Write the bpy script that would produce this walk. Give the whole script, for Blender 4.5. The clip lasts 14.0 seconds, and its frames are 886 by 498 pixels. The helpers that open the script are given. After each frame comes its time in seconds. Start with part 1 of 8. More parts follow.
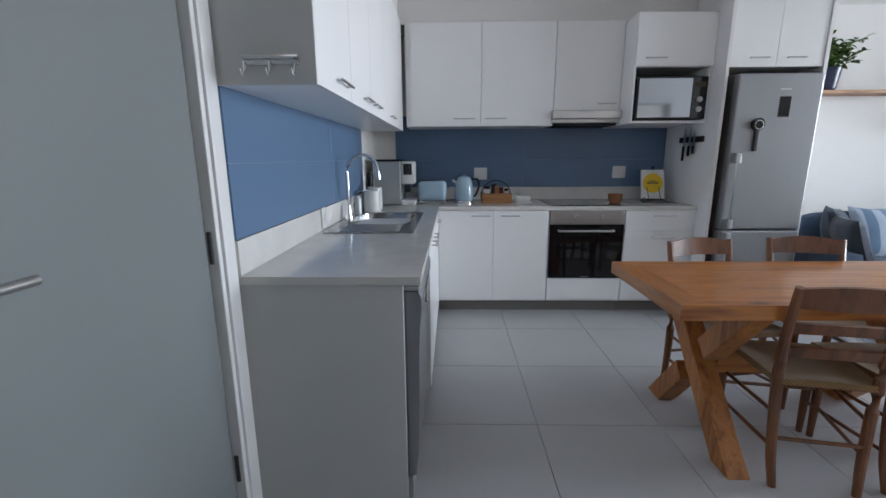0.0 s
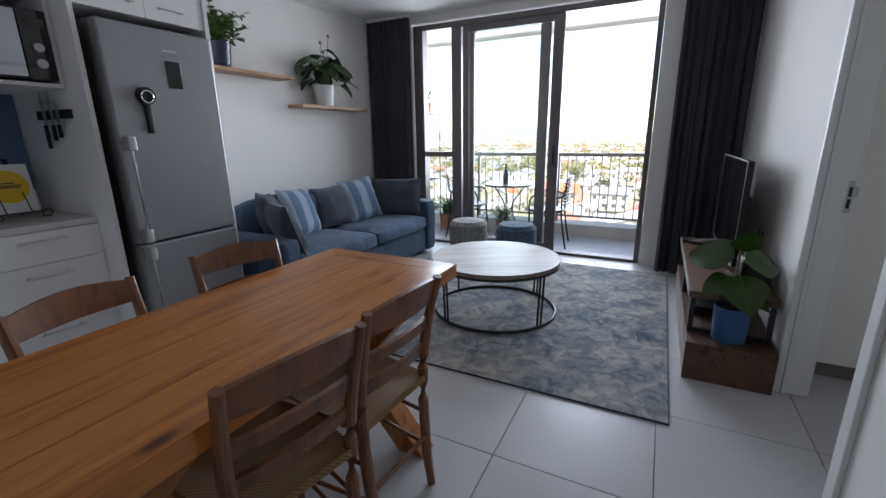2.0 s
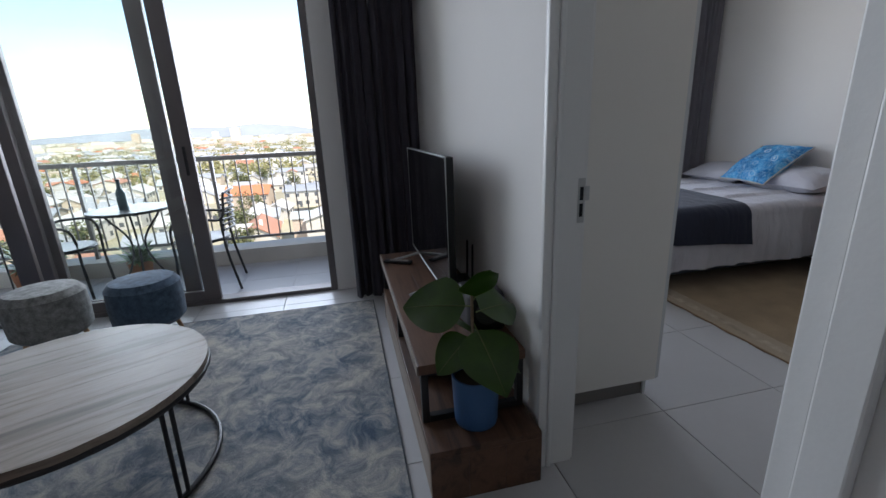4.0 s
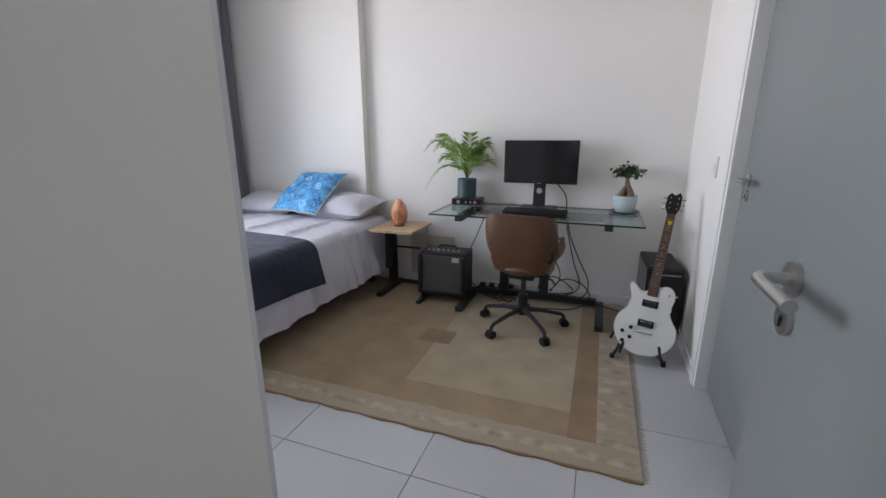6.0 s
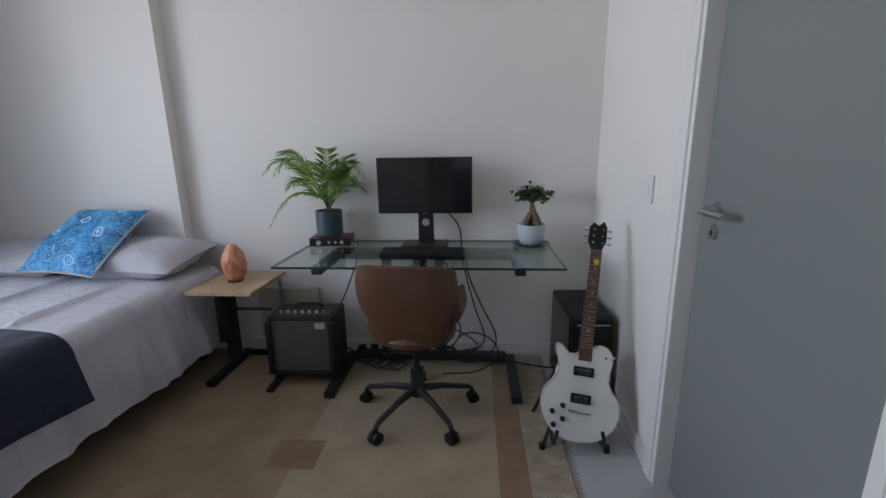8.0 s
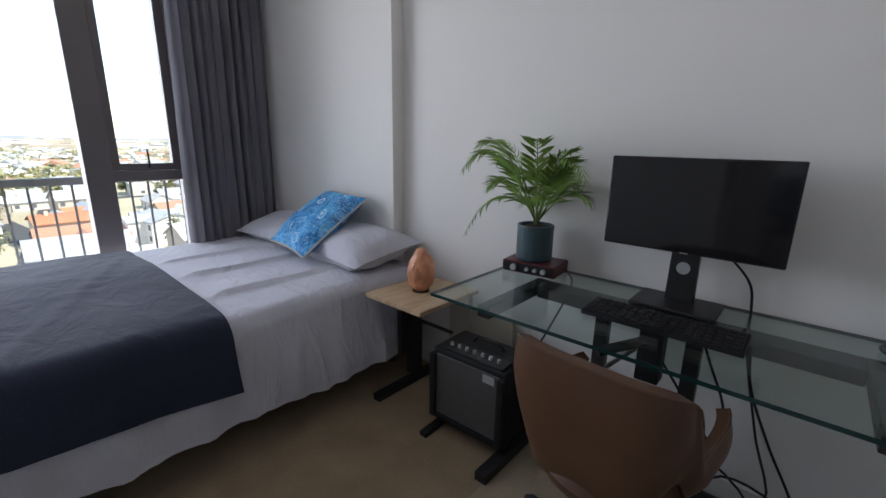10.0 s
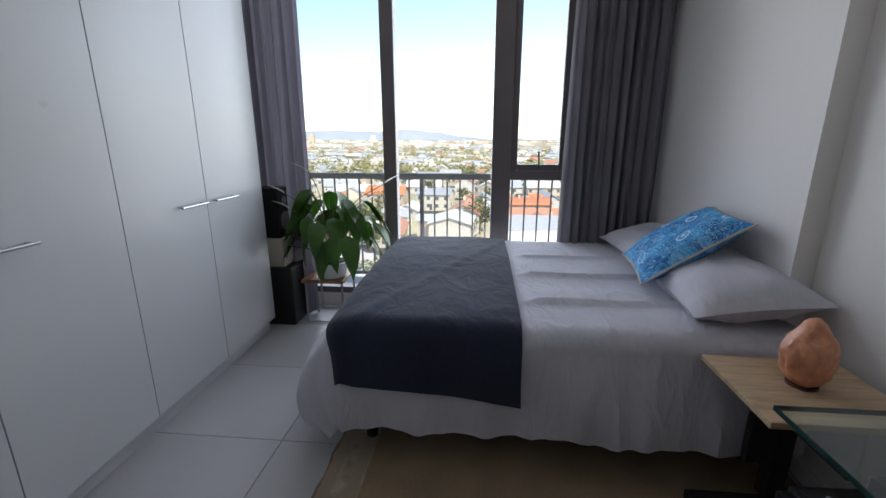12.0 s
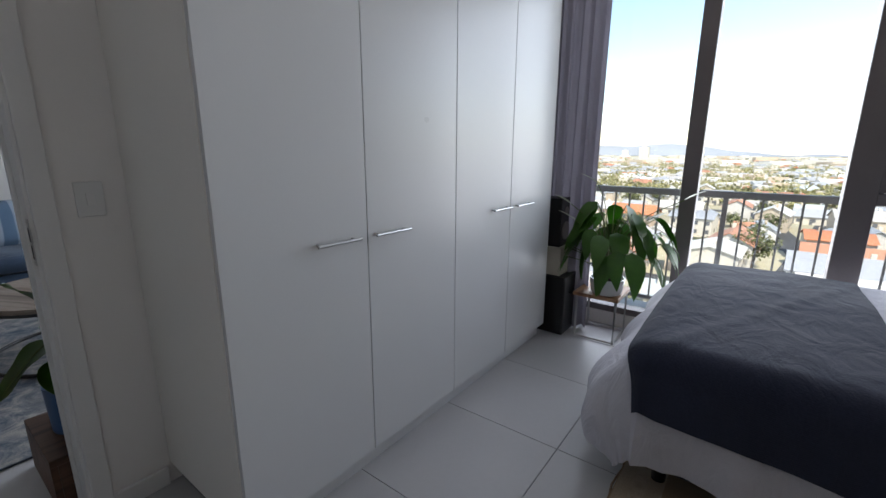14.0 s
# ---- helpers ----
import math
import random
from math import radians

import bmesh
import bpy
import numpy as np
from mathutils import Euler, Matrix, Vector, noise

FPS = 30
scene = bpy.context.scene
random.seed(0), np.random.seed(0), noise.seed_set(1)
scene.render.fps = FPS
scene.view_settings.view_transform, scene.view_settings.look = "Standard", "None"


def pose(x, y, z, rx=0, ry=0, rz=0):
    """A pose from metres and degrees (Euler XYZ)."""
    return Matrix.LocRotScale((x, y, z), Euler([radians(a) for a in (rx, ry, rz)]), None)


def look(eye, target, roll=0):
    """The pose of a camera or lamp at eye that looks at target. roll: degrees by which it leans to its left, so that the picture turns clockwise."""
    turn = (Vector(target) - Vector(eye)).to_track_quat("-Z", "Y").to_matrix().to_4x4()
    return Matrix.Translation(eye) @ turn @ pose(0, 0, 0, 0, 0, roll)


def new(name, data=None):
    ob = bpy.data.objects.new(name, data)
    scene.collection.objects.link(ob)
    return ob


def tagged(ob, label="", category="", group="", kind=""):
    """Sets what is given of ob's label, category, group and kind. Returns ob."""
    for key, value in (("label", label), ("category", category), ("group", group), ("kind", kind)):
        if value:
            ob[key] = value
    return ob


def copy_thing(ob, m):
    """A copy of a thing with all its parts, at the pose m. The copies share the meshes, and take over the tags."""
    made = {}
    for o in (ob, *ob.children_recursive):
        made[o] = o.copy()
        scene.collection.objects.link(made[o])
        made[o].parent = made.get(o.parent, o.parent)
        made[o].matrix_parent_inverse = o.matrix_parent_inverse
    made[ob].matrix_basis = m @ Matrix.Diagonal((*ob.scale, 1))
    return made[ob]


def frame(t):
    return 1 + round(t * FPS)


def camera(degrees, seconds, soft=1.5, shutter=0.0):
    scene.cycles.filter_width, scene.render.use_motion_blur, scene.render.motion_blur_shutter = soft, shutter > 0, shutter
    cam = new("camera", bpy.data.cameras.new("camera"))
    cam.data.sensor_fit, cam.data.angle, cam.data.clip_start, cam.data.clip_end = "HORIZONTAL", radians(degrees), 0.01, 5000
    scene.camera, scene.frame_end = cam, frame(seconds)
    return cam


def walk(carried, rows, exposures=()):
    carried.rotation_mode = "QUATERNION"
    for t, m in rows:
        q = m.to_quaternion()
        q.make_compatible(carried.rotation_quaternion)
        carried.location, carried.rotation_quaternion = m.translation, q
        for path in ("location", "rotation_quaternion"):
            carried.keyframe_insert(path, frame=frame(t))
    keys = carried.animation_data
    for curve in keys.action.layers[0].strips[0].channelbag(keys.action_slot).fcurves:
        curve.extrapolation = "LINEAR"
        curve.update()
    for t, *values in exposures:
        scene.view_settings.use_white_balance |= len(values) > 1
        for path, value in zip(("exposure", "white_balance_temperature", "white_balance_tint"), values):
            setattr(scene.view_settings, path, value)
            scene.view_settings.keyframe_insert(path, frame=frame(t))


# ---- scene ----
cam = camera(92.6, 14.0)
PATH = [
    (0, (0.451, 0.438, 1.284), (0.41, 2.393, 0.864), -0.3),
    (0.5, (0.612, 0.712, 1.288), (0.968, 2.634, 0.861), -0.3),
    (1, (0.799, 0.912, 1.286), (1.658, 2.66, 0.828), -1.7),
    (1.5, (1.011, 1.126, 1.291), (2.463, 2.413, 0.803), -1.7),
    (2, (1.258, 1.201, 1.285), (2.98, 2.079, 0.771), -0.8),
    (2.2, (1.396, 1.213, 1.278), (3.177, 1.965, 0.767), -0.7),
    (4.3, (2.707, 1.14, 1.248), (4.483, 0.413, 0.669), -2.3),
    (4.5, (2.823, 1.093, 1.258), (4.483, 0.146, 0.67), -2.1),
    (5, (3.044, 0.945, 1.271), (4.355, -0.444, 0.679), -1.3),
    (5.5, (3.202, 0.713, 1.259), (4.217, -0.923, 0.716), -0.2),
    (6, (3.282, 0.528, 1.267), (3.95, -1.286, 0.752), -0.1),
    (6.5, (3.361, 0.328, 1.284), (3.583, -1.599, 0.796), -0.5),
    (7, (3.413, 0.153, 1.272), (3.475, -1.791, 0.806), -0.5),
    (7.2, (3.415, 0.065, 1.273), (3.477, -1.88, 0.813), -0.7),
    (9.3, (3.401, -0.884, 1.279), (4.171, -2.669, 0.813), 0.8),
    (9.5, (3.387, -0.963, 1.28), (4.314, -2.672, 0.809), 1.2),
    (10, (3.407, -1.119, 1.272), (4.684, -2.58, 0.783), 1.0),
    (10.5, (3.458, -1.292, 1.268), (4.955, -2.527, 0.786), 1.9),
    (11, (3.512, -1.388, 1.265), (5.257, -2.231, 0.771), 1.0),
    (11.5, (3.546, -1.484, 1.277), (5.464, -1.747, 0.776), 0.6),
    (12, (3.546, -1.55, 1.29), (5.473, -1.376, 0.784), 0.0),
    (12.5, (3.532, -1.572, 1.28), (5.406, -1.075, 0.789), -0.4),
    (13, (3.51, -1.557, 1.279), (5.312, -0.833, 0.804), -0.4),
    (13.5, (3.49, -1.461, 1.273), (5.189, -0.51, 0.814), -0.3),
    (14, (3.474, -1.27, 1.268), (5.032, -0.098, 0.824), 0.2),
]
EXPOSURES = [
    (0, 2.4, 6500, 10), (0.5, 2.55, 6450, 10), (1, 2.2, 6400, 11), (1.5, 1.5, 6350, 12), (2, 1.65, 6450, 12), (4.3, 1.15, 6450, 11), (4.5, 1.27, 6500, 11),
    (5, 2.1, 6800, 14), (5.5, 2.35, 6800, 14), (6, 2.2, 6650, 13), (6.5, 2.1, 6450, 11), (7, 1.85, 6400, 11), (9.5, 1.55, 6400, 12), (10.5, 1.4, 6450, 12),
    (11.5, 1.27, 6450, 12), (12.5, 1.02, 6500, 12), (13.5, 1.15, 6600, 12), (14, 1.18, 6600, 12),
]
walk(cam, [(t, look(eye, target, roll)) for t, eye, target, roll in PATH], EXPOSURES)

# ---- world, sun, large lights ----
world = bpy.data.worlds.new("world")
scene.world = world
world.use_nodes = True
wn = world.node_tree.nodes
sky = wn.new("ShaderNodeTexSky")
sky.sky_type, sky.sun_disc = "NISHITA", False
sky.sun_elevation, sky.sun_rotation = radians(42), radians(-60)
sky.dust_density, sky.air_density, sky.ozone_density = 0.45, 1.1, 0.9
world.node_tree.links.new(sky.outputs[0], wn["Background"].inputs[0])
wn["Background"].inputs[1].default_value = 0.15
sun = new("sun", bpy.data.lights.new("sun", "SUN"))
sun.data.energy, sun.data.angle, sun.data.color = 3.4, radians(0.5), (1.0, 0.93, 0.82)
sun.matrix_world = look((-30, -22, 40), (0, 0, 0))


def window_light(x, y0, y1, z0, z1, watts, colour, spread):
    lamp = new("window_light", bpy.data.lights.new("window_light", "AREA"))
    lamp.data.shape, lamp.data.size, lamp.data.size_y = "RECTANGLE", y1 - y0, z1 - z0
    lamp.data.energy, lamp.data.color, lamp.data.spread = watts, colour, radians(spread)
    lamp.matrix_world = look((x, (y0 + y1) / 2, (z0 + z1) / 2), (x - 1, (y0 + y1) / 2, (z0 + z1) / 2))
    return lamp


window_light(7.3, 1.3, 4.75, 0.55, 2.55, 51, (0.78, 0.86, 1.0), 118)
window_light(6.86, -2.2, 0.05, 0.2, 2.45, 21.5, (0.86, 0.89, 1.0), 140)

# ---- materials ----


def shader(name, rough=0.5, metal=0.0, spec=0.5, coat=0.0):
    m = bpy.data.materials.new(name)
    m.use_nodes = True
    t = m.node_tree
    b = t.nodes["Principled BSDF"]
    b.inputs["Roughness"].default_value, b.inputs["Metallic"].default_value = rough, metal
    b.inputs["Specular IOR Level"].default_value, b.inputs["Coat Weight"].default_value = spec, coat
    return m, t, b


def node(t, kind, **sets):
    n = t.nodes.new("ShaderNode" + kind)
    for key, value in sets.items():
        n.inputs[key.replace("_", " ")].default_value = value
    return n


def mapped(t, stretch=(1, 1, 1), turn=(0, 0, 0)):
    tc, mp = t.nodes.new("ShaderNodeTexCoord"), t.nodes.new("ShaderNodeMapping")
    mp.inputs["Scale"].default_value, mp.inputs["Rotation"].default_value = stretch, turn
    t.links.new(tc.outputs["Object"], mp.inputs[0])
    return mp.outputs[0]


def ramp(t, fac, stops):
    r = t.nodes.new("ShaderNodeValToRGB")
    e = r.color_ramp.elements
    while len(e) < len(stops):
        e.new(0.5)
    for one, (at, c) in zip(e, stops):
        one.position, one.color = at, (*c, 1)
    t.links.new(fac, r.inputs[0])
    return r.outputs[0]


def mixed(t, a, b, fac, how="MIX"):
    m = t.nodes.new("ShaderNodeMix")
    m.data_type, m.blend_type = "RGBA", how
    for sock, v in ((m.inputs[0], fac), (m.inputs[6], a), (m.inputs[7], b)):
        if hasattr(v, "is_linked"):
            t.links.new(v, sock)
        else:
            sock.default_value = v if isinstance(v, float) else (*v, 1)
    return m.outputs[2]


def tint(c, k):
    return tuple(min(1.0, v * k) for v in c)


def bumped(t, b, height, strength, distance=0.002):
    n = t.nodes.new("ShaderNodeBump")
    n.inputs["Strength"].default_value, n.inputs["Distance"].default_value = strength, distance
    t.links.new(height, n.inputs["Height"])
    t.links.new(n.outputs[0], b.inputs["Normal"])


def plain(name, c, rough=0.5, metal=0.0, var=0.08, scale=3.0, fine=90.0, bump=0.15, spec=0.5, coat=0.0, per_object=0.0, stretch=(1, 1, 1)):
    """A surface with broad and fine variation, fine relief and uneven gloss."""
    m, t, b = shader(name, rough, metal, spec, coat)
    at = mapped(t, stretch)
    big, small = node(t, "TexNoise", Scale=scale, Detail=4.0), node(t, "TexNoise", Scale=fine, Detail=3.0)
    for n in (big, small):
        t.links.new(at, n.inputs["Vector"])
    col = ramp(t, big.outputs[0], [(0.25, tint(c, 1 - var)), (0.75, tint(c, 1 + var))])
    col = mixed(t, col, ramp(t, small.outputs[0], [(0.3, (1 - var,) * 3), (0.7, (1, 1, 1))]), 0.5, "MULTIPLY")
    if per_object:
        info = t.nodes.new("ShaderNodeObjectInfo")
        col = mixed(t, col, ramp(t, info.outputs["Random"], [(0, (1 - per_object,) * 3), (1, (1, 1, 1))]), 1.0, "MULTIPLY")
    t.links.new(col, b.inputs["Base Color"])
    r = node(t, "MapRange", From_Min=0.3, From_Max=0.7, To_Min=max(0.02, rough - 0.03), To_Max=min(1, rough + 0.03))
    t.links.new(big.outputs[0], r.inputs[0])
    t.links.new(r.outputs[0], b.inputs["Roughness"])
    if bump:
        bumped(t, b, small.outputs[0], bump)
    return m


def wood(name, dark, light, stretch=(1.2, 14, 14), rough=0.45, knots=False, per_object=0.0, coat=0.0):
    m, t, b = shader(name, rough, coat=coat)
    at = mapped(t, stretch)
    n1, n2 = node(t, "TexNoise", Scale=1.6, Detail=6.0, Distortion=0.8), node(t, "TexNoise", Scale=9.0, Detail=6.0, Roughness=0.7)
    for n in (n1, n2):
        t.links.new(at, n.inputs["Vector"])
    col = ramp(t, n1.outputs[0], [(0.3, dark), (0.5, tint(light, 0.9)), (0.72, light)])
    col = mixed(t, col, ramp(t, n2.outputs[0], [(0.35, (0.62, 0.58, 0.55)), (0.6, (1, 1, 1))]), 0.55, "MULTIPLY")
    if knots:
        v = node(t, "TexVoronoi", Scale=2.3)
        t.links.new(mapped(t, (1, 2.6, 1)), v.inputs["Vector"])
        col = mixed(t, col, ramp(t, v.outputs["Distance"], [(0.05, tint(dark, 0.35)), (0.12, (1, 1, 1))]), 0.8, "MULTIPLY")
    if per_object:
        info = t.nodes.new("ShaderNodeObjectInfo")
        col = mixed(t, col, ramp(t, info.outputs["Random"], [(0, (1 - per_object,) * 3), (1, (1, 1, 1))]), 1.0, "MULTIPLY")
    t.links.new(col, b.inputs["Base Color"])
    bumped(t, b, n2.outputs[0], 0.25, 0.001)
    return m


def fabric(name, c, weave=500.0, var=0.15, rough=0.9, stripes=None, scale=5.0, bump=0.4, wrinkle=0.0):
    m, t, b = shader(name, rough, spec=0.2)
    at = mapped(t)
    big, small = node(t, "TexNoise", Scale=scale, Detail=5.0), node(t, "TexNoise", Scale=weave, Detail=2.0)
    for n in (big, small):
        t.links.new(at, n.inputs["Vector"])
    col = ramp(t, big.outputs[0], [(0.3, tint(c, 1 - var)), (0.7, tint(c, 1 + var))])
    if stripes:
        axis, size, other = stripes
        w = node(t, "TexWave", Scale=size, Distortion=0.4)
        w.bands_direction = axis
        t.links.new(at, w.inputs["Vector"])
        col = mixed(t, col, other, ramp(t, w.outputs[0], [(0.45, (0, 0, 0)), (0.6, (1, 1, 1))]))
    col = mixed(t, col, ramp(t, small.outputs[0], [(0.3, (0.75,) * 3), (0.7, (1, 1, 1))]), 0.7, "MULTIPLY")
    t.links.new(col, b.inputs["Base Color"])
    b.inputs["Sheen Weight"].default_value = 0.15
    bumped(t, b, small.outputs[0], bump, 0.001)
    if wrinkle:
        crease = node(t, "TexNoise", Scale=7.0, Detail=4.0, Roughness=0.5, Distortion=1.3)
        t.links.new(mapped(t, (0.8, 1.4, 0.5), (0, 0, 0.5)), crease.inputs["Vector"])
        soft = t.nodes.new("ShaderNodeBump")
        soft.inputs["Strength"].default_value, soft.inputs["Distance"].default_value = 0.5, wrinkle
        fine = [l.from_node for l in t.links if l.to_socket == b.inputs["Normal"]][0]
        t.links.new(crease.outputs[0], soft.inputs["Height"])
        t.links.new(soft.outputs[0], fine.inputs["Normal"])
    return m


def drape(name, c, through_=0.3):
    """Curtain cloth: a woven face that lets some daylight through."""
    m = fabric(name, c, 600, 0.12)
    t = m.node_tree
    b, out = t.nodes["Principled BSDF"], t.nodes["Material Output"]
    thin, mix_ = t.nodes.new("ShaderNodeBsdfTranslucent"), t.nodes.new("ShaderNodeMixShader")
    thin.inputs[0].default_value, mix_.inputs[0].default_value = (*tint(c, 1.6), 1), through_
    t.links.new(b.outputs[0], mix_.inputs[1])
    t.links.new(thin.outputs[0], mix_.inputs[2])
    t.links.new(mix_.outputs[0], out.inputs[0])
    return m


def glass(name, c=(0.97, 0.99, 0.98), rough=0.0):
    m = bpy.data.materials.new(name)
    m.use_nodes = True
    t = m.node_tree
    t.nodes.clear()
    out, clear, shine, mix_ = (t.nodes.new("ShaderNode" + k) for k in ("OutputMaterial", "BsdfTransparent", "BsdfGlossy", "MixShader"))
    clear.inputs[0].default_value, shine.inputs["Roughness"].default_value = (*c, 1), rough
    lw, pw, sc = node(t, "LayerWeight", Blend=0.5), t.nodes.new("ShaderNodeMath"), t.nodes.new("ShaderNodeMath")
    pw.operation, sc.operation = "POWER", "MULTIPLY_ADD"
    pw.inputs[1].default_value, sc.inputs[1].default_value, sc.inputs[2].default_value = 4.0, 0.7, 0.03
    t.links.new(lw.outputs["Facing"], pw.inputs[0])
    t.links.new(pw.outputs[0], sc.inputs[0])
    t.links.new(sc.outputs[0], mix_.inputs[0])
    t.links.new(clear.outputs[0], mix_.inputs[1])
    t.links.new(shine.outputs[0], mix_.inputs[2])
    t.links.new(mix_.outputs[0], out.inputs[0])
    return m


def mottled_rug(name, a, b_, c):
    m, t, b = shader(name, 0.95, spec=0.1)
    at = mapped(t)
    n1, n2, n3 = node(t, "TexNoise", Scale=2.2, Detail=8.0, Roughness=0.65), node(t, "TexNoise", Scale=8.0, Detail=9.0, Roughness=0.74, Distortion=0.9), node(t, "TexNoise", Scale=260.0, Detail=2.0)
    for n in (n1, n2, n3):
        t.links.new(at, n.inputs["Vector"])
    col = mixed(t, ramp(t, n2.outputs[0], [(0.4, a), (0.5, b_), (0.6, c)]), ramp(t, n1.outputs[0], [(0.38, tint(a, 1.5)), (0.62, c)]), 0.38)
    col = mixed(t, col, ramp(t, n3.outputs[0], [(0.3, (0.7,) * 3), (0.7, (1, 1, 1))]), 0.8, "MULTIPLY")
    t.links.new(col, b.inputs["Base Color"])
    bumped(t, b, n3.outputs[0], 0.6, 0.004)
    return m


def leaf_mat(name, c, vein=0.25, gloss=0.4, glow=0.0):
    m, t, b = shader(name, gloss)
    n = node(t, "TexNoise", Scale=14.0, Detail=4.0)
    t.links.new(mapped(t), n.inputs["Vector"])
    isl = t.nodes.new("ShaderNodeNewGeometry")
    col = ramp(t, n.outputs[0], [(0.3, tint(c, 0.65)), (0.7, tint(c, 1.35))])
    col = mixed(t, col, ramp(t, isl.outputs["Random Per Island"], [(0, (0.6, 0.7, 0.6)), (1, (1, 1, 0.9))]), 0.8, "MULTIPLY")
    t.links.new(col, b.inputs["Base Color"])
    b.inputs["Subsurface Weight"].default_value = 0.0
    b.inputs["Transmission Weight"].default_value = 0.0
    bumped(t, b, n.outputs[0], vein)
    if glow:  # thin leaf: daylight passes through the blade
        thin, mix_ = t.nodes.new("ShaderNodeBsdfTranslucent"), t.nodes.new("ShaderNodeMixShader")
        thin.inputs[0].default_value, mix_.inputs[0].default_value = (*tint(c, 2.2), 1), glow
        t.links.new(b.outputs[0], mix_.inputs[1])
        t.links.new(thin.outputs[0], mix_.inputs[2])
        t.links.new(mix_.outputs[0], t.nodes["Material Output"].inputs[0])
    return m


def paisley(name):
    """Printed cotton: drop shapes with rings, curling lines and dots in pale blues on mid blue."""
    m, t, b = shader(name, 0.85, spec=0.2)
    at = mapped(t, (1.0, 1.0, 0.2))
    warp = node(t, "TexNoise", Scale=5.0, Detail=1.0)
    t.links.new(at, warp.inputs["Vector"])
    add = t.nodes.new("ShaderNodeVectorMath")
    add.operation = "MULTIPLY_ADD"
    add.inputs[1].default_value = (0.12, 0.12, 0.0)
    t.links.new(warp.outputs["Color"], add.inputs[0])
    t.links.new(at, add.inputs[2])
    v, n = node(t, "TexVoronoi", Scale=9.5, Randomness=0.7), node(t, "TexNoise", Scale=8.0, Detail=3.0, Distortion=1.2)
    dots = node(t, "TexVoronoi", Scale=46.0, Randomness=0.5)
    curl = node(t, "TexNoise", Scale=17.0, Detail=0.5, Distortion=2.4)
    for x in (v, n, dots, curl):
        t.links.new(add.outputs[0], x.inputs["Vector"])
    base = ramp(t, n.outputs[0], [(0.35, (0.015, 0.13, 0.36)), (0.5, (0.03, 0.25, 0.58)), (0.66, (0.1, 0.44, 0.75))])
    lines = ramp(t, curl.outputs[0], [(0.4, (0, 0, 0)), (0.43, (1, 1, 1)), (0.46, (0, 0, 0)), (0.55, (0, 0, 0)), (0.58, (1, 1, 1)), (0.61, (0, 0, 0))])
    rings = ramp(t, v.outputs["Distance"], [(0.1, (1, 1, 1)), (0.14, (0, 0, 0)), (0.26, (0, 0, 0)), (0.28, (1, 1, 1)), (0.31, (1, 1, 1)), (0.34, (0, 0, 0))])
    specks = ramp(t, dots.outputs["Distance"], [(0.2, (1, 1, 1)), (0.28, (0, 0, 0))])
    col = mixed(t, base, (0.36, 0.64, 0.82), mixed(t, lines, specks, 0.25, "ADD"))
    some = ramp(t, v.outputs["Color"], [(0.4, (0.25,) * 3), (0.5, (1, 1, 1))])
    col = mixed(t, col, (0.62, 0.76, 0.84), mixed(t, rings, some, 1.0, "MULTIPLY"))
    t.links.new(col, b.inputs["Base Color"])
    f = node(t, "TexNoise", Scale=500.0)
    t.links.new(at, f.inputs["Vector"])
    bumped(t, b, f.outputs[0], 0.4, 0.001)
    return m


WALL = plain("wall_paint", (0.81, 0.785, 0.755), 0.75, var=0.03, scale=1.2, fine=180, bump=0.12)
CEIL = plain("ceiling_paint", (0.82, 0.8, 0.78), 0.85, var=0.02, fine=150)
TRIM = plain("white_trim", (0.76, 0.75, 0.73), 0.4, var=0.03)
TILE = plain("floor_tile", (0.48, 0.48, 0.485), 0.34, var=0.05, scale=2.0, fine=40, bump=0.04, per_object=0.06)
GROUT = plain("grout", (0.3, 0.295, 0.29), 0.9, var=0.15, fine=120)
CABINET = plain("white_laminate", (0.87, 0.86, 0.85), 0.3, var=0.02, scale=1.0, bump=0.02)
PANEL_GREY = plain("grey_laminate", (0.63, 0.63, 0.62), 0.5, var=0.03, bump=0.03)
WARDROBE = plain("wardrobe_laminate", (0.64, 0.65, 0.65), 0.3, var=0.02, scale=1.0, bump=0.03)
SIDE_PANEL = plain("warm_white_laminate", (0.8, 0.77, 0.72), 0.5, var=0.02, scale=1.0, bump=0.03)
STONE = plain("pale_worktop", (0.68, 0.66, 0.63), 0.14, var=0.06, scale=9, fine=260, bump=0.01, coat=0.3)
BLUE_TILE = plain("blue_tile", (0.115, 0.187, 0.3), 0.36, var=0.04, scale=4, bump=0.04)
SPLASH_GROUT = plain("pale_blue_grout", (0.3, 0.36, 0.45), 0.8, var=0.08)
PLINTH = plain("grey_plinth", (0.2, 0.185, 0.17), 0.5)
STEEL = plain("brushed_steel", (0.56, 0.55, 0.54), 0.32, 1.0, var=0.05, stretch=(1, 1, 30), fine=60, bump=0.05)
STEEL_SMOOTH = plain("satin_steel", (0.32, 0.32, 0.33), 0.36, 0.8, var=0.04, fine=40, bump=0)
SINK_STEEL = plain("sink_steel", (0.38, 0.375, 0.37), 0.22, 1.0, var=0.06, stretch=(1, 30, 1), fine=60, bump=0.03)
CHROME = plain("chrome", (0.78, 0.78, 0.78), 0.1, 1.0, var=0.02, bump=0)
FRIDGE = plain("fridge_steel", (0.27, 0.27, 0.28), 0.42, 0.5, var=0.03, stretch=(30, 1, 1), fine=60, bump=0.03)
FRIDGE_SIDE = plain("fridge_side", (0.09, 0.08, 0.075), 0.5, var=0.05)
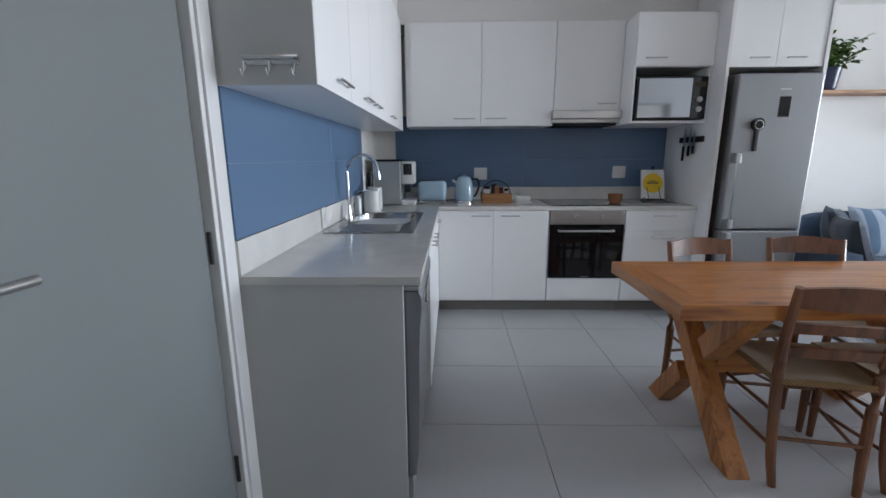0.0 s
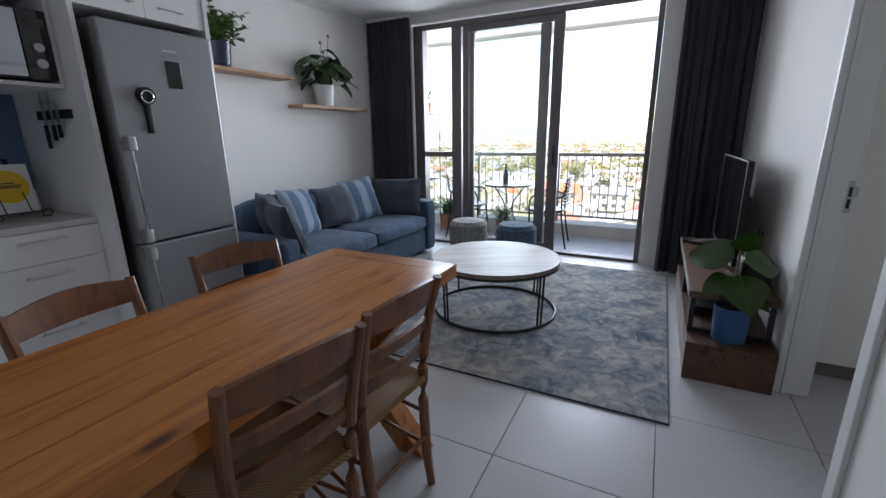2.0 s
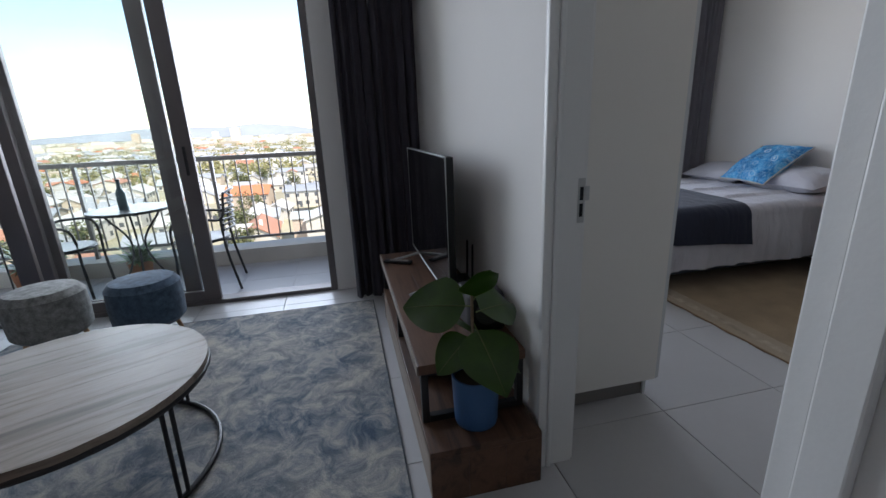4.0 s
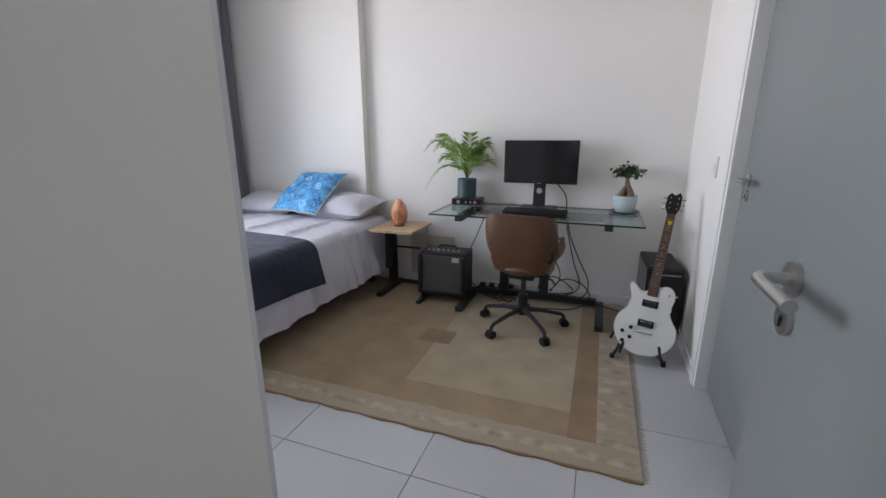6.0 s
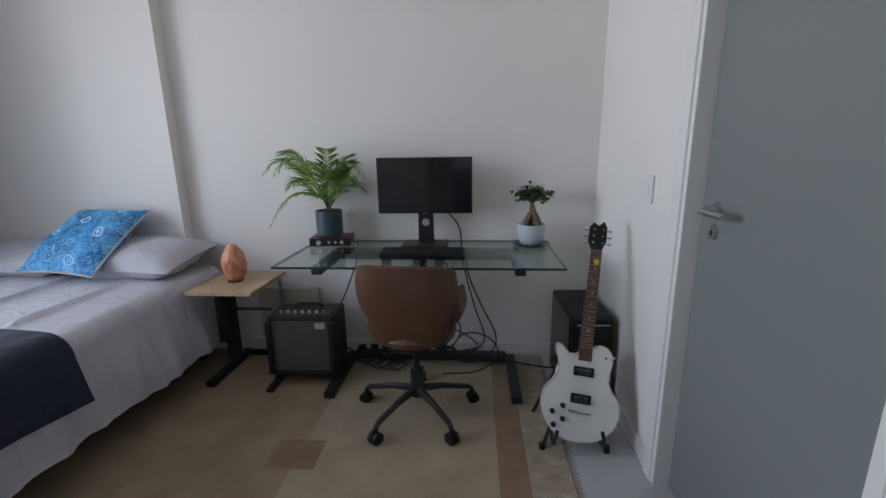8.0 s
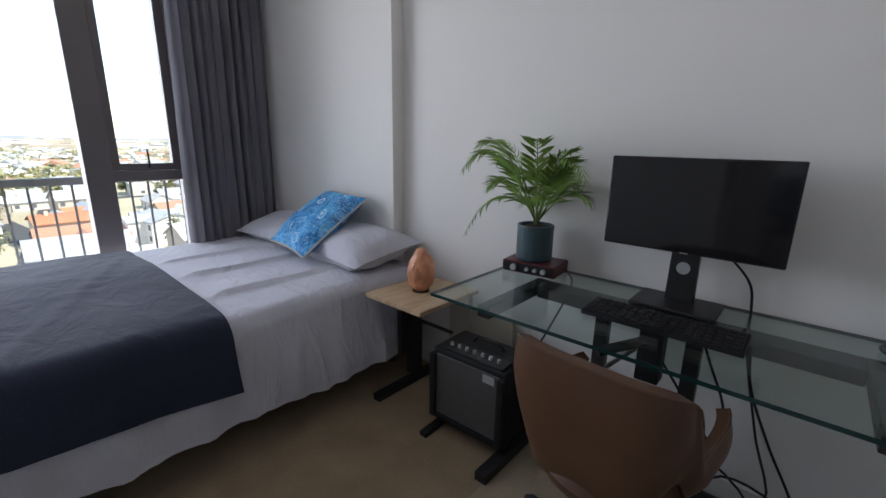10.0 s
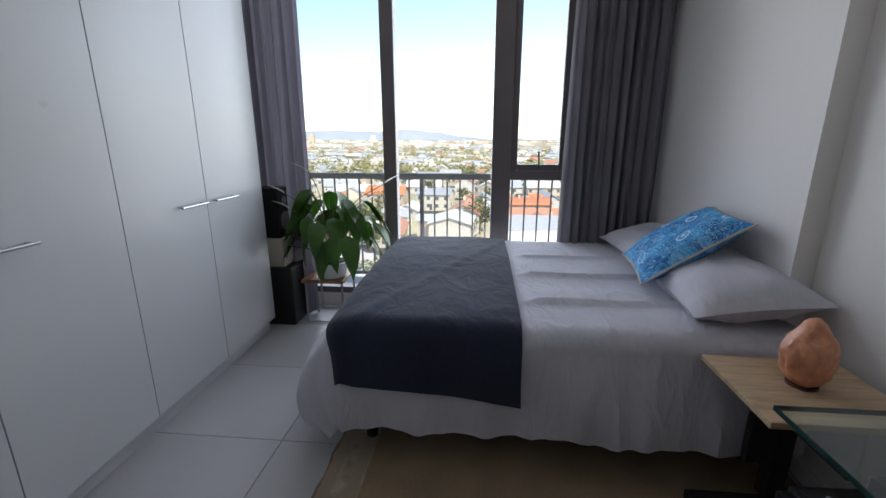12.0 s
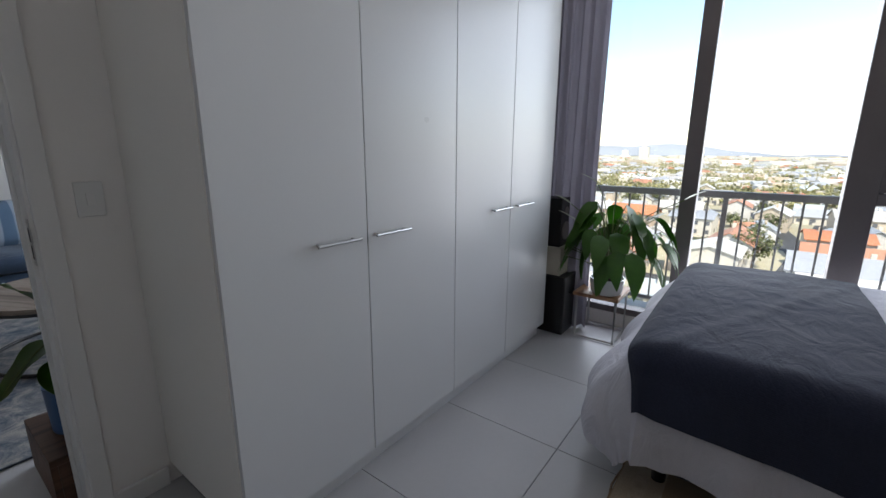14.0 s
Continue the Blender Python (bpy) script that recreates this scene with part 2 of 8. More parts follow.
BLACK_GLASS = plain("black_glass", (0.008, 0.008, 0.009), 0.06, var=0.1, bump=0)
BLACK = plain("black_plastic", (0.015, 0.015, 0.016), 0.45, var=0.15, spec=0.3)
BLACK_METAL = plain("black_metal", (0.022, 0.022, 0.023), 0.42, 0.2, var=0.15)
SCREEN = plain("dark_screen", (0.012, 0.011, 0.012), 0.08, var=0.05, bump=0)
MIRROR_GLASS = plain("mirrored_glass", (0.34, 0.36, 0.39), 0.06, 1.0, var=0.02, bump=0)
DOOR_GREY = plain("door_grey", (0.2, 0.215, 0.215), 0.45, var=0.03, scale=1.2, bump=0.06)
ALU = plain("bronze_aluminium", (0.16, 0.14, 0.138), 0.45, 0.3, var=0.08)
RAIL = plain("rail_paint", (0.2, 0.19, 0.185), 0.5, 0.2)
PINE = wood("oiled_pine", (0.31, 0.092, 0.02), (0.62, 0.235, 0.052), (1.4, 16, 16), 0.3, knots=True, per_object=0.14, coat=0.15)
PINE_Y = wood("oiled_pine_cross", (0.27, 0.085, 0.02), (0.5, 0.2, 0.052), (16, 1.4, 16), 0.4, coat=0.15)
PINE_Z = wood("oiled_pine_leg", (0.28, 0.09, 0.022), (0.52, 0.205, 0.056), (14, 14, 1.4), 0.42)
CHAIR_WOOD = wood("brown_stained_wood", (0.085, 0.03, 0.012), (0.225, 0.083, 0.03), (9, 9, 1.5), 0.36, coat=0.2)
RUSH = fabric("woven_rush", (0.3, 0.18, 0.075), 160, 0.25, 0.7, stripes=("DIAGONAL", 40.0, (0.2, 0.12, 0.055)))
SHELF_WOOD = wood("shelf_wood", (0.22, 0.1, 0.045), (0.46, 0.25, 0.13), (1.5, 12, 12), 0.5)
MANGO = wood("weathered_mango_wood", (0.16, 0.12, 0.09), (0.4, 0.33, 0.27), (1.2, 11, 11), 0.5, per_object=0.3)
ACACIA = wood("dark_acacia", (0.045, 0.02, 0.012), (0.15, 0.075, 0.042), (1.2, 12, 12), 0.5, per_object=0.25)
BIRCH = wood("pale_oak", (0.36, 0.23, 0.12), (0.58, 0.42, 0.26), (12, 1.2, 12), 0.5)
TRAY_WOOD = wood("tray_wood", (0.24, 0.095, 0.035), (0.42, 0.2, 0.08))
SOFA = fabric("blue_linen", (0.06, 0.095, 0.15), 420, 0.22, wrinkle=0.03)
SOFA_DARK = fabric("slate_linen", (0.05, 0.06, 0.078), 420, 0.2)
CUSHION_STRIPE = fabric("striped_linen", (0.3, 0.35, 0.42), 420, 0.1, stripes=("X", 1.6, (0.1, 0.16, 0.24)))
POUF_GREY = fabric("grey_boucle", (0.25, 0.25, 0.24), 120, 0.35, scale=30)
POUF_BLUE = fabric("blue_boucle", (0.07, 0.11, 0.16), 120, 0.35, scale=30)
CURTAIN = drape("charcoal_curtain", (0.06, 0.054, 0.068), 0.25)
CURTAIN_B = drape("grey_curtain", (0.28, 0.27, 0.295), 0.45)
RUG = mottled_rug("distressed_rug", (0.075, 0.105, 0.145), (0.27, 0.285, 0.3), (0.55, 0.51, 0.45))
RUG_TAN = fabric("tan_wool", (0.32, 0.235, 0.145), 130, 0.16, bump=0.8)
RUG_SAND = fabric("sand_wool", (0.38, 0.305, 0.21), 130, 0.12, bump=0.8)
RUG_BROWN = fabric("brown_wool", (0.265, 0.175, 0.105), 130, 0.2, bump=0.8)
RUG_STRIPE = fabric("striped_wool", (0.40, 0.325, 0.24), 130, 0.3, stripes=("Y", 3.1, (0.38, 0.305, 0.22)), scale=14.0, bump=0.8)
DUVET = fabric("lilac_white_cotton", (0.6, 0.595, 0.65), 700, 0.04, bump=0.15, wrinkle=0.035)
THROW = fabric("charcoal_knit", (0.021, 0.026, 0.047), 150, 0.25, stripes=("DIAGONAL", 90.0, (0.028, 0.034, 0.058)), bump=1.0, wrinkle=0.02)
PAISLEY = paisley("blue_paisley")
PIPING = fabric("cream_piping", (0.55, 0.5, 0.43), 400)
LEATHER = plain("brown_leather", (0.1, 0.046, 0.023), 0.4, var=0.18, scale=6, fine=160, bump=0.25)
SALT = plain("pink_salt", (0.8, 0.33, 0.18), 0.4, var=0.35, scale=14, fine=60, bump=0.6)
GLASS = glass("clear_glass")
DESK_GLASS = glass("green_tint_glass", (0.9, 0.96, 0.94))
GLASS_EDGE = plain("glass_edge", (0.012, 0.04, 0.036), 0.1, var=0.1, bump=0)
POT_BLUE = plain("navy_glaze", (0.02, 0.028, 0.06), 0.2, var=0.15)
POT_WHITE = plain("white_ceramic", (0.72, 0.72, 0.7), 0.25, var=0.03)
POT_TEAL = plain("teal_textured_glaze", (0.045, 0.085, 0.1), 0.35, var=0.3, fine=60, bump=0.8)
POT_PALE = plain("pale_blue_glaze", (0.52, 0.6, 0.64), 0.3, var=0.04)
POT_BRIGHT = plain("blue_pot", (0.04, 0.11, 0.25), 0.45)
TERRACOTTA = plain("terracotta", (0.36, 0.15, 0.07), 0.75, var=0.15)
SOIL = plain("soil", (0.05, 0.034, 0.022), 0.95, var=0.4, fine=60, bump=0.8)
LEAF = leaf_mat("mid_green_leaf", (0.085, 0.15, 0.035))
LEAF_PALM = leaf_mat("palm_leaf", (0.24, 0.37, 0.085))
LEAF_DARK = leaf_mat("dark_green_leaf", (0.03, 0.07, 0.018), gloss=0.3)
LEAF_LILY = leaf_mat("lily_leaf", (0.06, 0.15, 0.022), gloss=0.4, glow=0.35)
LEAF_FIG = leaf_mat("fig_leaf", (0.04, 0.085, 0.01), gloss=0.3, glow=0.3)
PETAL = leaf_mat("white_spathe", (0.6, 0.62, 0.52))
PINK = plain("pink_flower", (0.5, 0.2, 0.2), 0.6)
STEM = plain("green_stem", (0.1, 0.14, 0.035), 0.6)
BARK = plain("bark", (0.2, 0.14, 0.085), 0.8, var=0.3, fine=50, bump=0.6)
BLUE_ENAMEL = plain("pale_blue_enamel", (0.36, 0.5, 0.6), 0.2, var=0.02, bump=0, coat=0.4)
WHITE_PLASTIC = plain("white_plastic", (0.74, 0.74, 0.72), 0.35, var=0.02)
SILVER_PLASTIC = plain("silver_plastic", (0.45, 0.46, 0.46), 0.35, 0.4, var=0.04)
YELLOW = plain("yellow_print", (0.75, 0.5, 0.015), 0.5, var=0.03)
INK = plain("dark_ink", (0.06, 0.05, 0.03), 0.6)
CREAM = plain("cream_panel", (0.55, 0.51, 0.42), 0.55, var=0.04)
RED_BOX = plain("red_metal", (0.1, 0.014, 0.018), 0.35, 0.3)
ROSEWOOD = wood("rosewood", (0.05, 0.022, 0.013), (0.12, 0.055, 0.03), (9, 9, 2))
GUITAR_WHITE = plain("white_lacquer", (0.75, 0.75, 0.72), 0.12, var=0.02, bump=0, coat=0.6)
AMP_CLOTH = fabric("grille_cloth", (0.1, 0.097, 0.09), 300, 0.12, stripes=("Z", 45.0, (0.06, 0.058, 0.055)))
BALCONY_TILE = plain("balcony_tile", (0.25, 0.25, 0.26), 0.5, var=0.06, per_object=0.06)
PLASTER = plain("outside_plaster", (0.5, 0.48, 0.45), 0.85, var=0.08)

# ---- building helpers ----


def mesh_of(name, bm, material, smooth=True):
    me = bpy.data.meshes.new(name)
    bmesh.ops.recalc_face_normals(bm, faces=bm.faces[:])
    if smooth:
        for f in bm.faces:
            f.smooth = True
        for e in bm.edges:
            if len(e.link_faces) != 2:
                e.smooth = False
                continue
            turn, size = e.calc_face_angle(0), sorted(f.calc_area() for f in e.link_faces)
            e.smooth = turn < 0.1 or (turn < 0.6 and size[0] > 0.12 * size[1])
    bm.to_mesh(me)
    bm.free()
    me.materials.append(material)
    return me


def thing(name, m, label, category, group="", kind=""):
    """An Empty at the base of a thing; its parts are built round that base."""
    ob = new(name)
    ob.empty_display_size = 0.05
    ob.matrix_world = m if isinstance(m, Matrix) else Matrix.Translation(m)
    return tagged(ob, label, category, group, kind)


def part(name, bm, material, parent, label=""):
    ob = new(name, mesh_of(name, bm, material))
    ob.parent = parent
    return tagged(ob, label)


def single(name, bm, material, label="", category="", group="", kind="", at=None):
    """A thing or a piece of the setting that is one mesh."""
    ob = new(name, mesh_of(name, bm, material))
    if at is not None:
        ob.matrix_world = at if isinstance(at, Matrix) else Matrix.Translation(at)
    return tagged(ob, label, category, group, kind)


def bx(x0, y0, z0, x1, y1, z1, bevel=0.0, bm=None, seg=2):
    bm = bm or bmesh.new()
    vs = bmesh.ops.create_cube(bm, size=1)["verts"]
    for v in vs:
        v.co = Vector(((x0 + x1) / 2 + v.co.x * (x1 - x0), (y0 + y1) / 2 + v.co.y * (y1 - y0), (z0 + z1) / 2 + v.co.z * (z1 - z0)))
    if bevel:
        es = list({e for v in vs for e in v.link_edges})
        bmesh.ops.bevel(bm, geom=es, offset=bevel, segments=seg, affect="EDGES", profile=0.5)
    return bm


def cyl(p0, p1, r0, r1=None, seg=16, bm=None, caps=True):
    bm = bm or bmesh.new()
    p0, p1 = Vector(p0), Vector(p1)
    m = Matrix.Translation((p0 + p1) / 2) @ (p1 - p0).to_track_quat("Z", "Y").to_matrix().to_4x4()
    bmesh.ops.create_cone(bm, cap_ends=caps, segments=seg, radius1=r0, radius2=r0 if r1 is None else r1, depth=(p1 - p0).length, matrix=m)
    return bm


def lathe(profile, at=(0, 0, 0), seg=24, bm=None):
    """A turned shape from (radius, height) pairs."""
    bm = bm or bmesh.new()
    rings = []
    for r, z in profile:
        if r < 1e-5:
            rings.append([bm.verts.new((at[0], at[1], at[2] + z))])
        else:
            rings.append([bm.verts.new((at[0] + r * math.cos(a), at[1] + r * math.sin(a), at[2] + z)) for a in (2 * math.pi * k / seg for k in range(seg))])
    for a, b in zip(rings, rings[1:]):
        for k in range(seg):
            q = [a[k % len(a)], a[(k + 1) % len(a)], b[(k + 1) % len(b)], b[k % len(b)]]
            q = list(dict.fromkeys(q))
            if len(q) > 2:
                bm.faces.new(q)
    return bm


def tube(points, r, seg=8, bm=None, closed=False):
    """A round bar swept along points; r may be one radius or one each."""
    bm = bm or bmesh.new()
    pts = [Vector(p) for p in points]
    n = len(pts)
    rs = r if isinstance(r, (list, tuple)) else [r] * n
    rings, up = [], Vector((0, 0, 1))
    for k, p in enumerate(pts):
        a = pts[(k - 1) % n] if closed or k else p
        b = pts[(k + 1) % n] if closed or k < n - 1 else p
        d = (b - a).normalized()
        side = d.cross(up)
        if side.length < 0.05:
            side = d.cross(Vector((1, 0, 0)))
        side.normalize()
        top = side.cross(d)
        rings.append([bm.verts.new(p + rs[k] * (math.cos(t) * side + math.sin(t) * top)) for t in (2 * math.pi * j / seg for j in range(seg))])
    for k in range(n if closed else n - 1):
        a, b = rings[k], rings[(k + 1) % n]
        for j in range(seg):
            bm.faces.new((a[j], a[(j + 1) % seg], b[(j + 1) % seg], b[j]))
    if not closed:
        bm.faces.new(rings[0][::-1]), bm.faces.new(rings[-1])
    return bm


def curve_pts(points, n=24):
    """Points along a smooth curve through the given ones."""
    p = [Vector(q) for q in points]
    p = [2 * p[0] - p[1]] + p + [2 * p[-1] - p[-2]]
    out = []
    spans = len(p) - 3
    for k in range(n + 1):
        s = min(k / n * spans, spans - 1e-6)
        i = int(s)
        t = s - i
        a, b, c, d = p[i : i + 4]
        out.append(0.5 * (2 * b + (c - a) * t + (2 * a - 5 * b + 4 * c - d) * t * t + (3 * b - a - 3 * c + d) * t**3))
    return out


def prism(poly, axis, lo, hi, bevel=0.0, bm=None):
    """A flat outline pushed from lo to hi along an axis."""
    bm = bm or bmesh.new()

    def at(u, v, w):
        return {"x": (w, u, v), "y": (u, w, v), "z": (u, v, w)}[axis]

    a = [bm.verts.new(at(u, v, lo)) for u, v in poly]
    b = [bm.verts.new(at(u, v, hi)) for u, v in poly]
    n = len(poly)
    fs = [bm.faces.new(a[::-1]), bm.faces.new(b)]
    for k in range(n):
        bm.faces.new((a[k], a[(k + 1) % n], b[(k + 1) % n], b[k]))
    if bevel:
        es = list({e for f in fs for e in f.edges})
        bmesh.ops.bevel(bm, geom=es, offset=bevel, segments=2, affect="EDGES", profile=0.5)
    return bm


def sheet(nu, nv, place, bm=None, closed_u=False):
    """A grid of faces with vertices at place(u, v), u and v from 0 to 1."""
    bm = bm or bmesh.new()
    g = [[bm.verts.new(place(i / (nu - 1 if not closed_u else nu), j / (nv - 1))) for j in range(nv)] for i in range(nu)]
    for i in range(nu if closed_u else nu - 1):
        for j in range(nv - 1):
            k = (i + 1) % nu
            bm.faces.new((g[i][j], g[k][j], g[k][j + 1], g[i][j + 1]))
    return bm


def thicken(bm, t):
    """Gives a sheet thickness: a second skin along its normals, joined round the rim."""
    bmesh.ops.recalc_face_normals(bm, faces=bm.faces[:])
    bm.normal_update()
    faces, rim = bm.faces[:], [e for e in bm.edges if e.is_boundary]
    twin = {v: bm.verts.new(v.co - v.normal * t) for v in bm.verts[:]}
    for f in faces:
        bm.faces.new([twin[v] for v in reversed(f.verts)])
    for e in rim:
        a, b = e.verts
        bm.faces.new((a, b, twin[b], twin[a]))
    return bm


def cushion(w, h, d, puff=1.0, sag=0.0, seed=0):
    """A stuffed pillow lying in its own x-y plane, with pinched corners."""
    bm = bmesh.new()
    n = 15
    rim = {}
    for side in (1, -1):
        for i in range(n):
            for j in range(n):
                u, v = 2 * i / (n - 1) - 1, 2 * j / (n - 1) - 1
                edge = i in (0, n - 1) or j in (0, n - 1)
                if edge and side < 0:
                    continue
                k = (1 - abs(u) ** 2.6) * (1 - abs(v) ** 2.6)
                pin = 1 - 0.07 * (1 - abs(u) ** 2) * abs(v) ** 4 - 0.0
                pin2 = 1 - 0.07 * (1 - abs(v) ** 2) * abs(u) ** 4
                z = side * d / 2 * max(k, 0) ** 0.55 * puff + 0.012 * noise.noise(Vector((u * 2.3, v * 2.3, side * 3 + seed * 7.1))) * (1 - edge)
                rim[side, i, j] = bm.verts.new((u * w / 2 * pin2, v * h / 2 * pin, z - sag * (u * u + v * v) * 0.5))
        for i in range(n - 1):
            for j in range(n - 1):
                q = [rim.get((side, a, b)) or rim[1, a, b] for a, b in ((i, j), (i + 1, j), (i + 1, j + 1), (i, j + 1))]
                bm.faces.new(q if side > 0 else q[::-1])
    return bm


def rounded_block(x0, y0, z0, x1, y1, z1, r, puff=0.0, seed=0):
    """A soft upholstered block with slightly swollen faces."""
    bm = bx(x0, y0, z0, x1, y1, z1)
    bmesh.ops.subdivide_edges(bm, edges=bm.edges[:], cuts=7, use_grid_fill=True)
    c = Vector(((x0 + x1) / 2, (y0 + y1) / 2, (z0 + z1) / 2))
    s = Vector(((x1 - x0) / 2, (y1 - y0) / 2, (z1 - z0) / 2))
    for v in bm.verts:
        q = v.co - c
        inner = Vector([max(-(h - r), min(h - r, w)) for w, h in zip(q, s)])
        d = q - inner
        if d.length > 1e-6:
            q = inner + d.normalized() * min(r, max(abs(w) for w in d))
        f = [1 - (w / h) ** 2 for w, h in zip(q, s)]
        for k in range(3):
            a, b = f[(k + 1) % 3], f[(k + 2) % 3]
            q[k] += math.copysign(puff, q[k]) * max(a, 0) * max(b, 0) * (abs(q[k]) > s[k] * 0.8)
        q += noise.noise_vector(q * 5 + Vector((seed, 0, 0))) * 0.006
        v.co = c + q
    return bm


def bar_handle(parent, p0, p1, out, r=0.005, mat_=None, name="handle"):
    """A bar pull between two feet; out points away from the front."""
    p0, p1, out = Vector(p0), Vector(p1), Vector(out)
    bm = tube([p0 + out, p1 + out], r)
    d = (p1 - p0) * 0.1
    for p in (p0 + d, p1 - d):
        tube([p, p + out], r * 0.9, 8, bm)
    return part(name, bm, mat_ or STEEL, parent, "brushed steel bar handle")


def letters(text, size, material, parent, m, name="lettering"):
    """Raised lettering in the built-in font, as a mesh of its own."""
    cu = bpy.data.curves.new(name, "FONT")
    cu.body, cu.size, cu.align_x, cu.extrude = text, size, "CENTER", 0.0004
    tmp = bpy.data.objects.new(name, cu)
    me = bpy.data.meshes.new_from_object(tmp)
    bpy.data.objects.remove(tmp)
    ob = new(name, me)
    me.materials.clear()
    me.materials.append(material)
    ob.parent, ob.matrix_local = parent, m
    return ob


# ---- the flat: floor, walls, ceilings, openings ----
H = 2.6
XW, XE, YN, YS = -0.27, 5.86, 4.47, 0.57        # living room faces
BW, BE, BN, BS = 2.72, 6.63, 0.44, -2.82        # bedroom faces


def walls(name, boxes, material=WALL, label=""):
    bm = bmesh.new()
    for b in boxes:
        bx(*b, bm=bm)
    return single(name, bm, material, label, kind="structure")


floor = walls("floor", [(XW - 0.15, -2.97, -0.12, 6.78, 0.5, -0.012), (XW - 0.15, 0.5, -0.12, 6.0, 4.62, -0.012)], GROUT, "pale grey square floor tiles with dark joints")
walls("wall_west", [(XW - 0.15, -1.5, 0, XW, 0.87, H), (XW - 0.15, 1.71, 0, XW, 4.62, H), (XW - 0.15, 0.87, 2.08, XW, 1.71, H)])
walls("wall_north", [(XW, YN, 0, 6.0, YN + 0.15, H)])
walls("wall_south", [(1.3, BN, 0, 2.905, YS, H), (3.745, BN, 0, 6.0, YS, H), (2.905, BN, 2.1, 3.745, YS, H)])
walls("wall_passage", [(1.3, -1.5, 0, 1.42, BN, H), (XW, -1.65, 0, 1.42, -1.5, H)])
walls("wall_east", [(XE, YS, 0, 6.0, 1.305, H), (XE, 3.92, 0, 6.0, YN, H), (XE, 1.305, 2.52, 6.0, 3.92, H)])
walls("wall_bedroom_south", [(BW - 0.15, BS - 0.15, 0, 6.78, BS, H), (5.2, BS, 0, BE, BS + 0.085, H)])
walls("wall_bedroom_west", [(BW - 0.15, BS, 0, BW, -1.78, H), (BW - 0.15, -0.965, 0, BW, BN, H), (BW - 0.15, -1.78, 2.08, BW, -0.965, H)])
walls("wall_bedroom_east", [(BE, BS, 0, 6.78, -2.26, H), (BE, 0.1, 0, 6.78, YS, H), (BE, -2.26, 2.5, 6.78, 0.1, H), (BE, -2.26, 0, 6.78, 0.1, 0.1)])
walls("ceiling", [(XW - 0.15, -1.65, H, 1.42, 0.44, H + 0.1), (XW - 0.15, 0.44, H, 6.0, 4.62, H + 0.1)], CEIL, "white painted ceiling")
walls("ceiling_bedroom", [(BW - 0.15, BS - 0.15, H + 0.002, 6.78, BN, H + 0.1)], CEIL, "white painted ceiling")

cornice = [(0, 0), (0.055, 0), (0.055, -0.012), (0.04, -0.022), (0.022, -0.045), (0.01, -0.055), (0, -0.055)]
single("trim_cornice_north", prism([(YN - a, H + b) for a, b in cornice], "x", 3.12, XE), TRIM, "white moulded cornice", kind="structure")
single("trim_cornice_south", prism([(YS + a, H + b) for a, b in cornice], "x", 3.8, XE), TRIM, "white moulded cornice", kind="structure")


def baseboard(name, x0, y0, x1, y1):
    return single(name, bx(x0, y0, 0, x1, y1, 0.075, 0.004), TRIM, "white skirting board", kind="structure")


baseboard("baseboard_north", 3.13, YN - 0.014, XE, YN)
baseboard("baseboard_south", 3.74, YS, XE, YS + 0.014)
baseboard("baseboard_bedroom_south", BW, BS, 5.2, BS + 0.014)
baseboard("baseboard_bedroom_west", BW, BS + 0.02, BW + 0.014, -1.84)
baseboard("baseboard_bedroom_north", 3.79, BN - 0.014, 3.965, BN)
baseboard("baseboard_entry", 1.45, YS, 2.845, YS + 0.014)


def lever(parent, face, out, along, up=1.03):
    """A lever on a rose with a keyhole rose under it; out and along are unit directions."""
    o, a, f = Vector(out), Vector(along), Vector((face[0], face[1], up))
    lev = part("lever_handle", tube([f, f + o * 0.045], 0.01, 12), STEEL, parent, "brushed steel lever handle")
    part("lever", tube([f + o * 0.045, f + o * 0.052 + a * 0.012, f + o * 0.053 + a * 0.035, f + o * 0.053 + a * 0.135], 0.0095, 12), STEEL, lev)
    part("rose", cyl(f, f + o * 0.009, 0.027, seg=28), STEEL, lev)
    k = f - Vector((0, 0, 0.066))
    rose = part("key_rose", cyl(k, k + o * 0.008, 0.025, seg=28), STEEL, parent, "round steel keyhole rose")
    side = o.cross(Vector((0, 0, 1)))
    p = k + o * 0.0085
    hole = cyl(p, p + o * 0.001, 0.006, seg=12)
    for q in (Vector((0, 0, -0.012)),):
        tube([p, p + q], 0.003, 6, hole)
    part("keyhole", hole, BLACK, rose)


# closed grey door in the west wall
door = thing("door_1", (XW - 0.02, 1.68, 0), "closed flush grey door with steel lever handle and dark hinges", "door", kind="structure")
part("leaf", bx(-0.04, -0.77, 0.008, 0.0, -0.004, 2.03, 0.002), DOOR_GREY, door)
lever(door, (0.0, -0.715), (1, 0, 0), (0, 1, 0), 1.09)
for z in (0.25, 1.02, 1.8):
    part("hinge", cyl((0.008, 0.004, z - 0.05), (0.008, 0.004, z + 0.05), 0.008, seg=10), BLACK_METAL, door, "dark metal hinge")


def door_casing(name, boxes):
    bm = bmesh.new()
    for b in boxes:
        bx(*b, bevel=0.004, bm=bm)
    return single(name, bm, TRIM, "white painted door frame", kind="structure")


door_casing("trim_door_1", [(XW - 0.13, 1.682, 0, XW + 0.012, 1.715, 2.06), (XW, 1.7, 0, XW + 0.022, 1.765, 2.12), (XW - 0.13, 0.868, 0, XW + 0.012, 0.905, 2.06), (XW, 0.82, 0, XW + 0.022, 0.885, 2.12), (XW, 0.886, 2.05, XW + 0.021, 1.699, 2.12)])
